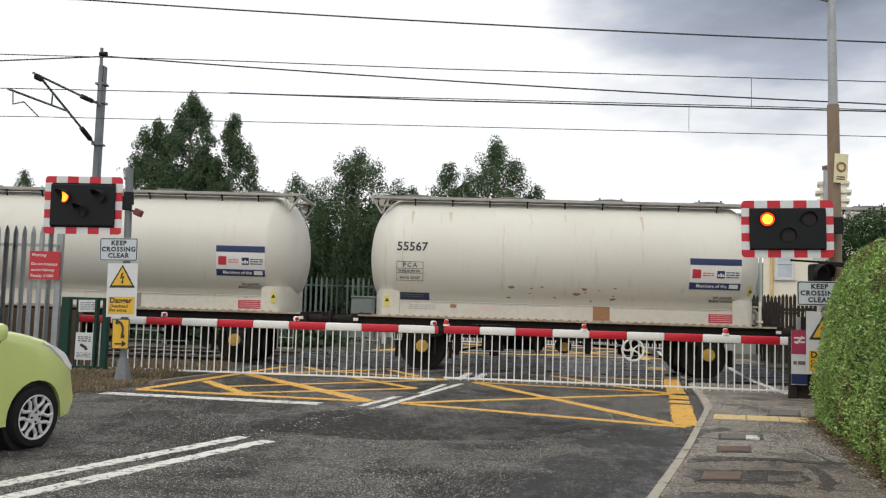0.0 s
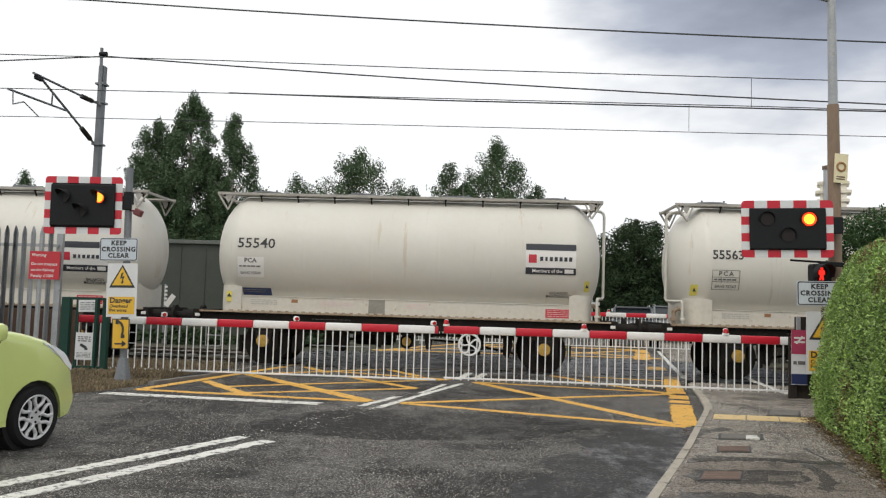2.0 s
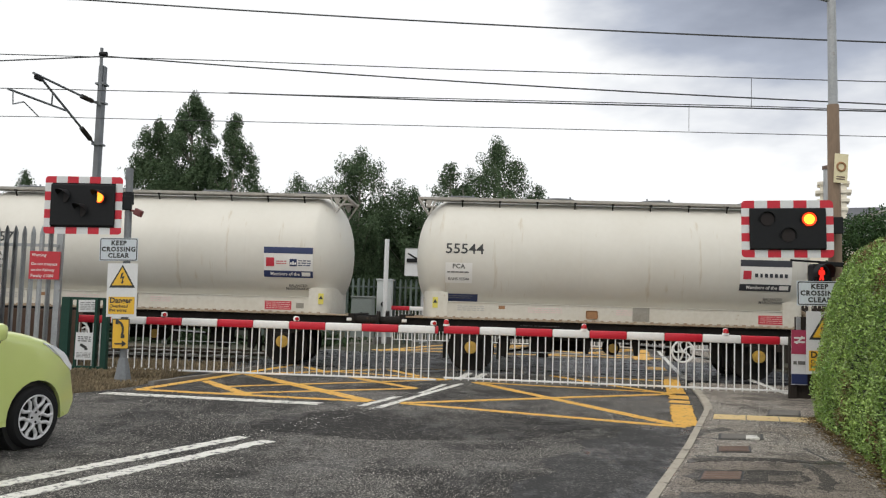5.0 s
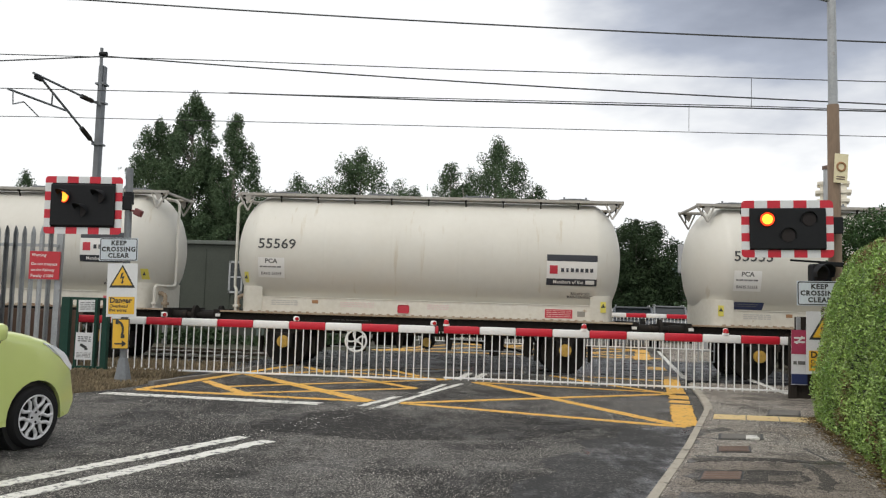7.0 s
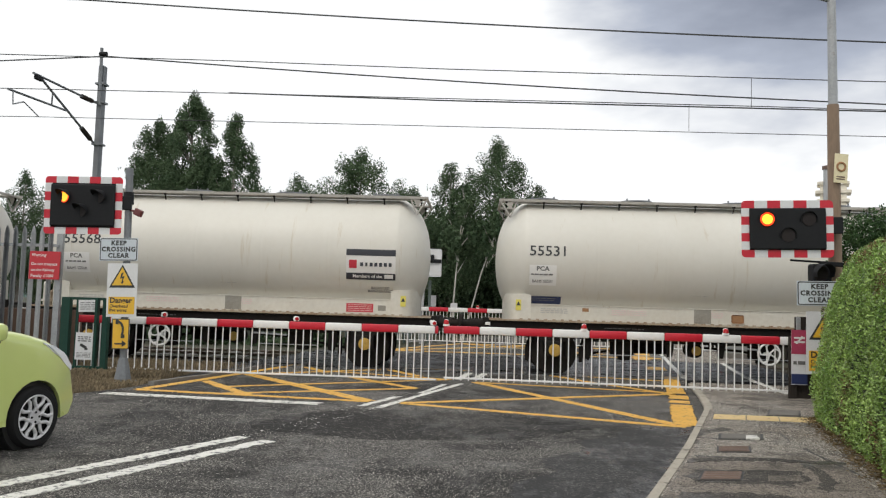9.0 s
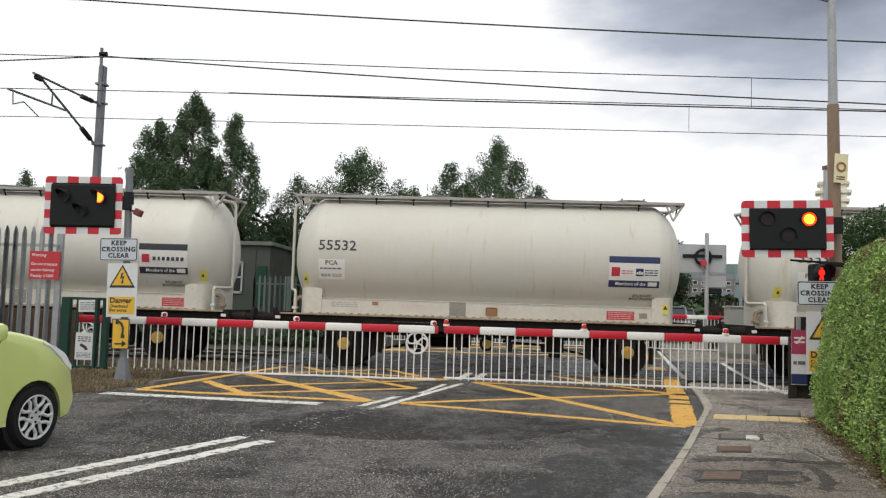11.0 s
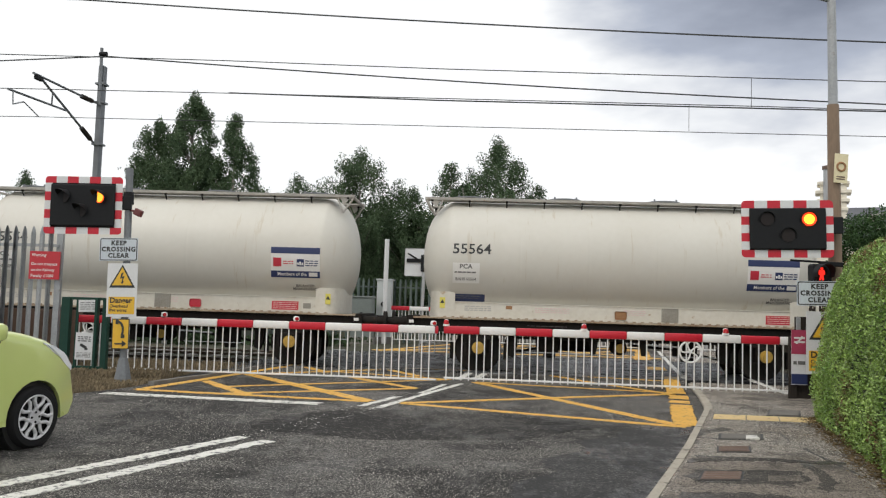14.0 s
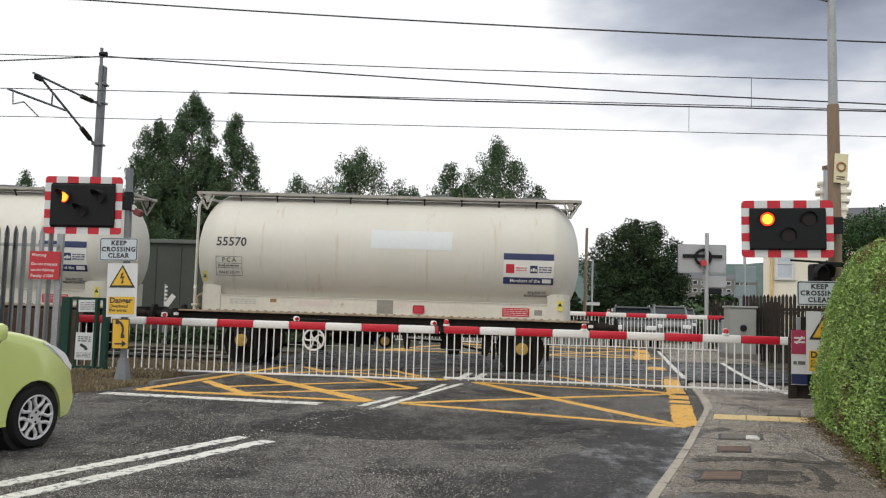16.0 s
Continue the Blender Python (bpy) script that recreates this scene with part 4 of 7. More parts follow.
    for s in (-1, 1):
        part("headstock", lambda: bx(B(), (0, 0, 0.95), (0.12, 2.3, 0.34), 0.01), FRAME, w, at=(s * 4.32, 0, 0), key="headst")
        for q in (-1, 1):
            def buf(s=s):
                bm = B()
                cy(bm, (0, 0, 0), (s * 0.30, 0, 0), 0.10, n=16)
                cy(bm, (s * 0.30, 0, 0), (s * 0.44, 0, 0), 0.07, n=12)
                cy(bm, (s * 0.44, 0, 0), (s * 0.47, 0, 0), 0.21, 0.20, n=20)
                return bm
            part("buffer", buf, FRAME, w, at=(s * 4.38, q * 0.87, 0.98), key=("buf", s))
        def coup(s=s):
            bm = B()
            for i in range(3):
                ring(bm, (s * (0.08 + 0.13 * i), 0, -0.03 * i), 0.06, 0.016, "y" if i % 2 else "z", n=12, m=6)
            return bm
        part("screw_coupling", coup, FRAME, w, at=(s * 4.40, 0, 0.92), key=("coup", s))
        def lampbr():
            return bx(B(), (0, 0, 0), (0.10, 0.03, 0.06), 0.006)
        part("tie_down_plate", lampbr, DECALWHITE, w, "small white plate", at=(s * 4.28, -1.16, 1.0), key="lampbr")
        # running gear
        for q in (-1, 1):
            def guard(q=q):
                bm = B()
                bx(bm, (-0.26, q * 0.98, 0.60), (0.05, 0.06, 0.54), 0.006)
                bx(bm, (0.26, q * 0.98, 0.60), (0.05, 0.06, 0.54), 0.006)
                bx(bm, (0, q * 0.98, 0.35), (0.58, 0.05, 0.05))
                return bm
            def spring(q=q):
                bm = B()
                for i in range(6):
                    L = 1.15 - i * 0.16
                    bx(bm, (0, q * 1.0, 0.67 + (5 - i) * 0.022), (L, 0.09, 0.021))
                bx(bm, (-0.54, q * 1.0, 0.80), (0.06, 0.08, 0.12))
                bx(bm, (0.54, q * 1.0, 0.80), (0.06, 0.08, 0.12))
                return bm
            part("axle_guard", guard, FRAME, w, "black axle guard", at=(s * 2.9, 0, 0), key=("guard", q))
            part("leaf_spring", spring, FRAME, w, "black leaf spring", at=(s * 2.9, 0, 0), key=("spring", q))
            part("axle_box", lambda q=q: bx(B(), (0, q * 1.0, 0.52), (0.34, 0.20, 0.32), 0.03), FRAME, w, "black axle box", at=(s * 2.9, 0, 0), key=("abox", q))
        for q in (-1, 1):
            def cap(q=q):
                bm = B()
                cy(bm, (0, 0, 0), (0, q * 0.05, 0), 0.125, n=20)
                cy(bm, (0, q * 0.05, 0), (0, q * 0.075, 0), 0.075, n=16)
                return bm
            part("axle_cap", cap, AXLEBOX, w, "yellow axle box cap", at=(s * 2.9, q * 1.10, 0.50), key=("cap", q))
        ws = part("wheelset", wheelset_bm, TREAD, w, "steel wheels on an axle", at=(s * 2.9, 0, 0.46), key="wheelset", soft=True)
    def pipes():
        bm = B()
        tube(bm, [(-2.2, -0.85, 0.72), (2.2, -0.85, 0.72)], 0.03, n=8)
        for s in (-1, 1):
            bx(bm, (s * 2.33, -0.72, 0.42), (0.07, 0.14, 0.34), 0.01)
            tube(bm, [(s * 2.33, -0.7, 0.6), (s * 2.2, -0.7, 0.9)], 0.025, n=6)
            tube(bm, [(s * 2.33, 0, 0.35), (s * 1.2, 0, 0.55), (s * 0.4, 0, 0.60)], 0.025, n=6)
            bx(bm, (s * 3.45, -0.72, 0.42), (0.07, 0.14, 0.34), 0.01)
        return bm
    part("brake_gear", pipes, FRAME, w, "black brake cylinder and rods", key="pipes")
    part("air_reservoir", lambda: cy(cy(B(), (-0.42, 0, 0), (0.42, 0, 0), 0.20, n=20), (-0.47, 0, 0), (0.47, 0, 0), 0.13, n=16), FRAME, w, "black air reservoir", at=(-0.75, 0.35, 0.62), key="resv")
    part("brake_cylinder", lambda: cy(cy(B(), (0, -0.25, 0), (0, 0.25, 0), 0.15, n=20), (0, -0.29, 0), (0, -0.25, 0), 0.09, n=16), FRAME, w, "black brake cylinder", at=(0.05, -0.42, 0.56), key="bcyl")
    part("cylinder_cap", lambda: cy(B(), (0, 0, 0), (0, -0.03, 0), 0.095, n=18), AXLEBOX, w, "dull yellow cylinder cap", at=(0.05, -0.71, 0.56), key="bcap")
    for s in (-1, 1):
        part("brake_unit", lambda: bx(bx(B(), (0, 0, 0.60), (0.46, 0.34, 0.40), 0.05), (0.05, 0, 0.38), (0.24, 0.26, 0.14), 0.03), FRAME, w, "black brake unit box", at=(s * 1.44, -0.45, 0), key="bunit")
        part("hanger_bracket", lambda: plate(B(), [(-0.12, 0.84), (0.12, 0.84), (0.05, 0.42), (-0.05, 0.42)], -0.02, 0.02), FRAME, w, at=(s * 0.52, -0.80, 0), key="vhang")
        part("brake_hanger", lambda: plate(B(), [(-0.10, 0.84), (0.08, 0.84), (0.10, 0.55), (0.02, 0.30), (-0.10, 0.34)], -0.06, 0.06), FRAME, w, at=(s * 2.18, -0.72, 0), key="bhang")
    part("step_iron", lambda: tube(tube(B(), [(-0.16, -1.06, 0.80), (-0.16, -1.06, 0.36), (0.16, -1.06, 0.36), (0.16, -1.06, 0.80)], 0.012, n=6), [(-0.16, -1.06, 0.58), (0.16, -1.06, 0.58)], 0.012, n=6), GALV, w, "grey foot step", at=(-side * 3.95, 0, 0), key="step")
    for s in (-1, 1):
        part("hand_rail", lambda: tube(B(), [(-0.62, -1.08, 0.44), (0.62, -1.08, 0.44)], 0.009, n=6), GALV, w, "thin pale rod below the frame", at=(s * 1.30, 0, 0), key="lowrod")
    part("pale_rod", lambda: tube(B(), [(0.55, -1.02, 0.66), (1.25, -1.02, 0.63)], 0.018, n=6), GALV, w, "pale brake rod", at=(0, 0, 0), key="rod")
    brake_wheel(w, (side * 1.38, -1.16, 0.56))
    # platform, ladder and pipework at one end
    def vent():
        bm = B()
        tube(bm, [(side * 3.98, -0.95, 1.09), (side * 3.98, -0.95, 1.53), (side * 4.0, -0.92, 1.57), (side * 4.16, -0.39, 1.58), (side * 4.19, -0.35, 1.62), (side * 4.19, -0.35, 3.34), (side * 4.17, -0.35, 3.41), (side * 4.11, -0.35, 3.45), (side * 3.90, -0.35, 3.50)], 0.030, n=10)
        bx(bm, (side * 3.98, -0.95, 1.20), (0.10, 0.10, 0.05), 0.01)
        return bm
    part("vent_pipe", vent, TANK, w, "cream vent pipe rising beside the tank end", soft=True, key=("vent", side))
    def outlet():
        bm = B()
        tube(bm, [(side * 3.70, -0.55, 1.42), (side * 3.98, -0.55, 1.42), (side * 4.06, -0.55, 1.36), (side * 4.06, -0.55, 1.10)], 0.045, n=10)
        bx(bm, (side * 4.06, -0.55, 1.20), (0.13, 0.13, 0.07), 0.01)
        return bm
    part("discharge_pipe", outlet, RUSTY, w, "rusty discharge pipe", key=("outl", side))
    # lettering
    narrow = number in ("55567", "55549", "55563", "55573", "55570", "55547")
    text_part(number, 0.255 if narrow else 0.29, INK, w, (-3.15 if narrow else -3.075, 0, 2.52 if narrow else 2.50), stretch=1.0 if narrow else 1.10, bend=side_y, bold=0.018 if narrow else 0.010)
    if number in ("55567", "55549", "55563", "55573", "55570", "55547"):
        def frame_lines():
            bm = B()
            for z in (2.215, 2.075, 1.985, 1.83):
                bx(bm, (-3.19, side_y(z) - 0.004, z), (0.55, 0.002, 0.007))
            for x in (-3.46, -3.28, -2.92):
                for k in range(6):
                    z = 1.83 + (k + 0.5) * 0.385 / 6
                    if x != -3.28 or 1.985 < z < 2.075:
                        bx(bm, (x, side_y(z) - 0.004, z), (0.007, 0.004, 0.385 / 6), rot=Matrix.Rotation(-math.asin((z - TANK_Z) / TANK_R), 3, "X"))
            return bm
        part("data_panel_frame", frame_lines, INK, w, key="frame_lines")
    else:
        part("data_panel", lambda: decal(-3.46, -2.91, 1.81, 2.22), DECALWHITE, w, "white data panel", key="pca")
    text_part("PCA", 0.125, GREYINK, w, (-3.19, 0, 2.145), bend=side_y, bold=0.030, stretch=1.0 if narrow else 1.1, gap=1.45 if narrow else 1.0)
    part("data_lines", lambda: bars(-3.42, -2.96, 2.0, 2.06, 1, 0.5, seed=3), GREYINK, w, key="pcabars")
    text_part("BAHS " + number, 0.082, GREYINK, w, (-3.19, 0, 1.89), bend=side_y)
    rg.random()
    if side == 1:
        part("instruction_plate", lambda: decal(-3.46, -2.79, 1.44, 1.59), DECALBLUE, w, "small navy plate", key="blue")
        part("plate_writing", lambda: bars(-3.42, -2.9, 1.49, 1.57, 2, 0.35, seed=5), GREYINK, w, key="bluebars")
    band_mat = DECALBLUE if logo == "L" else DECALGREY
    if number == "55570":
        part("repainted_patch", lambda: decal(-0.25, 1.42, 2.47, 2.85, 0.003), PALEPATCH, w, "pale repainted patch", key="pale")
    if number in ("55567", "55549", "55547"):
        for i in range(6):
            part("rust_streak", lambda: streaks(seed + i, 1), STREAK, w, "rust run on the tank")
    if number == "55567":
        part("flaking_rust", lambda: spots_bm(seed, 14), BROWNPATCH, w, "flaking rust spots")
    up = 0.21 if number in ("55540", "55547", "55538", "55537") else 0.0
    part("logo_panel", lambda: decal(2.48, 3.50, 1.82 + up, 2.44 + up), DECALWHITE, w, "white panel", key=("logow", up))
    part("logo_top_band", lambda: decal(2.48, 3.50, 2.31 + up, 2.44 + up, 0.008), band_mat, w, key=("ltop", logo, up))
    part("logo_bottom_band", lambda: decal(2.48, 3.50, 1.82 + up, 1.955 + up, 0.008), band_mat, w, key=("lbot", logo, up))
    text_part("Members of the", 0.095, DECALWHITE, w, (2.92, -0.006, 1.888 + up), bend=lambda z: side_y(z) - 0.006)
    part("logo_tail_mark", lambda: decal(3.27, 3.45, 1.85 + up, 1.93 + up, 0.012), DECALWHITE, w, key=("ltail", up))
    if logo == "L":
        part("logo_red_square", lambda: decal(2.53, 2.70, 2.04, 2.22, 0.008), DECALRED, w, key="lred")
        part("logo_house_mark", lambda: decal(3.02, 3.17, 2.05, 2.20, 0.008), DECALBLUE, w, key="lhouse")
        part("logo_house_shape", house_mark, DECALWHITE, w, key="lhouse2")
        part("logo_bars", lambda: bars(2.74, 2.95, 2.08, 2.17, 2, 0.4, seed=9), DECALRED, w, key="lbars")
        part("logo_bars", lambda: bars(3.20, 3.46, 2.05, 2.19, 3, 0.45, seed=10), DECALBLUE, w, key="lbars2")
    else:
        part("logo_red_square", lambda: decal(2.54, 2.70, 2.05 + up, 2.22 + up, 0.008), DECALRED, w, key=("ared", up))
        part("logo_bars", lambda: logo_word(2.135 + up), DECALGREY, w, key=("abars", up))
    for word, z in (("BALANCED", 1.655), ("MAINTENANCE", 1.59)):
        text_part(word, 0.075, INK if number in ("55567", "55549") else GREYINK, w, (3.18, 0, z), bend=side_y)
    # notices on the skirt
    nx = 0.36 if number == "55549" else 0.5 if side == 1 or number in ("55538", "55536") else 0.06
    part("red_notice", lambda: flat(2.42, 2.98, 1.15, 1.33, SKY_ - 0.003), DECALRED, w, "red notice with pale writing", at=(nx, 0, 0), key="rednote")
    part("notice_writing", lambda: bars(2.45, 2.95, 1.165, 1.32, 4, 0.3, y=SKY_ - 0.007, seed=4), DECALPINK, w, at=(nx, 0, 0), key="rednotew")
    if nx < 0.4:
        part("data_card", lambda: flat(3.08, 3.24, 1.19, 1.30, SKY_ - 0.003), GREYPATCH, w, "small grey card holder", at=(nx, 0, 0), key="card")
    for x0, x1, sd in ((-1.75, -1.05, 1), (0.05, 0.50, 2), (-3.2, -2.65, 6)):
        part("stencil", lambda x0=x0, x1=x1, sd=sd: bars(x0, x1, 1.24, 1.36, 3, 0.55, y=SKY_ - 0.004, seed=sd), DECALPINK if sd != 6 else GREYSTENCIL, w, "faded stencilled writing", key=("sten", sd))
    part("hazard_label", lambda: flat(-2.35, -2.22, 1.30, 1.37, SKY_ - 0.003), BROWNPATCH, w, "small orange label", key="haz")
    part("warning_label", lambda: end_label(side), LABELYELLOW, w, "small yellow warning label", key=("warn_end", side))
    part("label_symbol", lambda: plate(B(), [(-0.035, -0.06), (0.035, -0.06), (0.0, 0.02)], 0, 0.003), INK, w, at=(side * 3.76, end_y(3.76, 1.84) - 0.022, 1.84), key="warns2")
    sx = -side * 3.66
    part("warning_label", lambda: bx(B(), (0, 0, 0), (0.11, 0.004, 0.22)), LABELYELLOW, w, "small yellow warning label", at=(sx, -1.064, 1.40), key="warn")
    part("label_symbol", lambda: plate(B(), [(-0.045, -0.07), (0.045, -0.07), (0.0, 0.01)], 0, 0.003), INK, w, at=(sx, -1.071, 1.46), key="warns")
    for x, zz in ((-0.62, 1.66), (0.35, 1.70)) if number in ("55570", "55568", "55531", "55537", "55532") else ():
        part("scratch", lambda: bars(-0.18, 0.16, 1.68, 1.69, 1, 0.8, seed=int(number)), GREYSTENCIL, w, "thin scuff in the paint", key=("scuff", number))
        break
    k = rg.random()
    px = rg.uniform(-0.5, 0.9)
    if k < 0.5:
        part("data_plate", lambda: bx(B(), (0, 0, 0), (0.24, 0.012, 0.17), 0.03), DECALRED if k < 0.35 else BROWNPATCH, w, "dark red oval plate", at=(px, SKY_ - 0.006, 1.24), key=("oval", k < 0.35))
    if k > 0.25:
        part("replaced_panel", lambda: bx(B(), (0, 0, 0), (0.34, 0.008, 0.30)), BROWNPATCH if number == "55567" else GREYPATCH, w, "replaced bare panel", at=((0.75 if number == "55567" else px - 0.7 if px > 0 else px + 1.0), SKY_ - 0.004, 1.28), key=("rep", number == "55567"))
    part("sole_bar_writing", lambda: bars(-1.9, -1.1, 0.965, 0.985, 1, 0.6, y=-1.052, seed=21), GREYINK, w, "small white stencils", key="solew")
    return w


NUMBERS = ["55536", "55567", "55549", "55540", "55563", "55561", "55571", "55544", "55547", "55569", "55555", "55568", "55531", "55546", "55532", "55538", "55537", "55554", "55564", "55573", "55570"]
LOGOS = "LLAALLLAAALAAALAALLLL"
SIDES = [-1, 1, -1, 1, -1, 1, -1, 1, 1, -1, 1, -1, 1, 1, -1, -1, 1, -1, 1, -1, -1]
SPACING = 9.6987


def train_x(k, t):
    return 1.2285 + SPACING * k - 11.296 * t - 0.0285 * t * t


wagons = [wagon(NUMBERS[i], LOGOS[i], SIDES[i], 40 + i) for i in range(len(NUMBERS))]


# ---------------------------------------------------------------- barriers
def barrier(name, label, p, q, z_arm, z_low, bar_gap, seg, first_red, lamps, thick=0.13, bar=0.011, dome=True):
    """A lowered barrier arm from p to q (plan), with a hanging skirt of bars."""
    b = thing(name, label, "level crossing barrier")
    p, q = Vector((*p, 0)), Vector((*q, 0))
    L = (q - p).length
    ang = math.degrees(math.atan2(q.y - p.y, q.x - p.x))
    b.matrix_world = pose(p.x, p.y, 0, 0, 0, ang)
    x, red = 0.0, first_red
    while x < L - 0.02:
        n = min(x + seg, L)
        part("arm_band", bx(B(), ((x + n) / 2, 0, z_arm), (n - x, 0.07, thick), 0.022), BARRED if red else BARWHITE, b, soft=True)
        x, red = n, not red
    part("skirt_rail", bx(B(), (L / 2, 0, z_low), (L - 0.04, 0.03, 0.03), 0.006), BARWHITE, b)
    k = int(L / bar_gap)
    for i in range(k):
        part("skirt_bar", lambda: cy(B(), (0, 0, z_low), (0, 0, z_arm - thick / 2 + 0.01), bar, n=6), BARWHITE, b, at=(0.06 + i * bar_gap, 0, 0), key=("bar", name))
    for lx in lamps:
        if not dome:
            lamp = part("arm_lamp", lambda: bx(B(), (0, 0, 0), (0.10, 0.08, 0.085), 0.025), BARWHITE, b, "white arm lamp with red lens", at=(lx, 0, z_arm + thick / 2 + 0.045), soft=True, key="boxlamp")
            part("red_lens", lambda: cy(B(), (0.018, -0.036, 0), (0.024, -0.052, 0), 0.033, 0.026, n=16), SMALLRED, lamp, key="boxlens")
            continue
        lamp = part("arm_lamp", lambda: cy(cy(B(), (0, 0, -0.05), (0, 0, -0.018), 0.058, 0.054, n=16), (0, 0.004, -0.02), (0, 0.03, 0.05), 0.045, 0.035, n=14), BARWHITE, b, "white arm lamp with red lens", at=(lx, 0, z_arm + thick / 2 + 0.045), key="armlamp")
        part("red_lens", lambda: cy(cy(B(), (0, -0.012, -0.02), (0, -0.012, 0.03), 0.046, 0.042, n=16), (0, -0.012, 0.03), (0, -0.012, 0.055), 0.042, 0.018, n=16), SMALLRED, lamp, key="armlens")
    return b


barrier("barrier", "lowered red and white barrier with white skirt bars", (-7.35, 13.72), (-1.075, 13.82), 0.915, 0.085, 0.1265, 0.622, True, (1.55, 3.85, 6.19), dome=False)
barrier("barrier", "lowered red and white barrier with white skirt bars", (-0.985, 13.82), (4.72, 13.62), 0.925, 0.125, 0.1265, 0.605, True, (0.04, 2.33, 4.60))
barrier("far_barrier", "far red and white barrier beyond the tracks", (-4.12, 29.9), (7.87, 29.8), 1.24, 0.10, 0.127, 0.71, True, (3.2, 7.9), thick=0.15, bar=0.013)
fb = thing("barrier_machine", "grey barrier machine at the far arm end", "barrier machine", pose(7.95, 29.85, -0.06))
part("body", bx(B(), (0, 0, 0.62), (0.5, 0.5, 1.24), 0.03), GALV, fb)
part("pivot", cy(B(), (-0.3, 0, 1.25), (0.2, 0, 1.25), 0.10, n=14), BLACKBOX, fb)


# ---------------------------------------------------------------- signals
def chevron_board(t, w, h, seg_x, seg_z, y):
    """Red and white squares round the edge of the signal board."""
    bw = 0.10 * w / 1.15
    n, k = seg_x, seg_z
    for i in range(n):
        x = -w / 2 + (i + 0.5) * w / n
        for z, flip in ((h / 2 - bw / 2, 0), (-h / 2 + bw / 2, 0)):
            hw, hh, r = w / n / 2, bw / 2, 0.055 * w / 1.15
            out = [(-hw, -hh), (hw, -hh), (hw, hh), (-hw, hh)]
            if i in (0, n - 1):
                sx, sz = (-1 if i == 0 else 1), (1 if z > 0 else -1)
                arc = [(sx * (hw - r + r * math.cos(q)), sz * (hh - r + r * math.sin(q))) for q in [k * math.pi / 12 for k in range(7)]]
                out = [(-sx * hw, -sz * hh), (sx * hw, -sz * hh)] + arc + [(-sx * hw, sz * hh)]
                out = out if sx * sz > 0 else out[::-1]
            part("border_square", plate(B(), [(x + a, z + b) for a, b in out], y - 0.006, y + 0.006), BARRED if (i + flip) % 2 == 0 else SIGNWHITE, t)
    for i in range(k):
        z = -h / 2 + bw + (i + 0.5) * (h - 2 * bw) / k
        for x in (-w / 2 + bw / 2, w / 2 - bw / 2):
            part("border_square", bx(B(), (x, y, z), (bw, 0.012, (h - 2 * bw) / k), 0.0), BARRED if i % 2 == 1 else SIGNWHITE, t)


LAMPS = []


def hood_bm(r, d, sides=0.55):
    bm = B()
    rows = []
    n = 20
    for i in range(n + 1):
        a = math.radians(-20 + 220 * i / n)
        c, s = math.cos(a), math.sin(a)
        depth = d * (sides + (1 - sides) * max(0, s))
        rows.append([bm.verts.new((r * c, 0, r * s)), bm.verts.new((r * c, -depth, r * s)), bm.verts.new(((r + 0.008) * c, -depth, (r + 0.008) * s)), bm.verts.new(((r + 0.008) * c, 0, (r + 0.008) * s))])
    for a, b in zip(rows, rows[1:]):
        for j in range(4):
            bm.faces.new((a[j], a[(j + 1) % 4], b[(j + 1) % 4], b[j]))
    return bm


def wig_wag(m, w, h, label, seg, hood=0.22, core=0.80, shine=LITAMBER, aim=0.0):
    t = thing("crossing_signal", label, "crossing signal", m)
    part("board", bx(B(), (0, 0.004, 0), (w * 0.93, 0.02, h * 0.90), 0.0), BLACKBOX, t)
    chevron_board(t, w, h, *seg, -0.008)
    part("housing", bx(B(), (0, -0.03, 0), (w * 0.83, 0.05, h * 0.72), 0.015), BLACKBOX, t)
    s = w / 1.17
    spots = ((-0.265 * s, 0.125 * s), (0.265 * s, 0.125 * s), (0.0, -0.09 * s))
    r = 0.088 * s
    for x, z in spots:
        lens = part("lens", lambda: cy(B(), (0, 0, 0), (0, -0.012, 0), r, n=24), DARKLENS, t, "dark unlit lens", at=(x, -0.055, z))
        part("hood", hood_bm(r * 1.14, hood, 0.10 if aim else 0.55), BLACKBOX, lens, "black lamp hood", at=(0, 0, 0), soft=True)
        lens.rotation_euler = (0, 0, radians(aim))
    lit = part("lit_lamp", cy(B(), (0, 0, 0), (0, -0.006, 0), r * core, n=24), shine, t, "glowing red-amber lamp", at=(spots[0][0], -0.070, spots[0][1]))
    # glowing ring added to draw the lamp's red halo
    part("lamp_rim", ring(B(), (0, -0.003, 0), r * (core + 1) / 2, r * (1.03 - core) / 2 + 0.004, "y"), LITRED, lit, "red halo of the lit lamp, made as a glowing ring")
    part("arm_bracket", bx(B(), (w / 2 + 0.03, 0.03, 0.05), (0.2, 0.05, 0.22), 0.01), BLACKBOX, t)
    LAMPS.append((lit, spots, aim))
    return t


def sign_plate(name, label, m, w, h, back, border=None):
    t = thing(name, label, "sign", m)
    if border:
        part("border", bx(B(), (0, 0.002, 0), (w, 0.006, h), 0.0), border, t)
    part("plate", bx(B(), (0, 0.0, 0), (w - (0.03 if border else 0), 0.010, h - (0.03 if border else 0))), back, t)
    return t


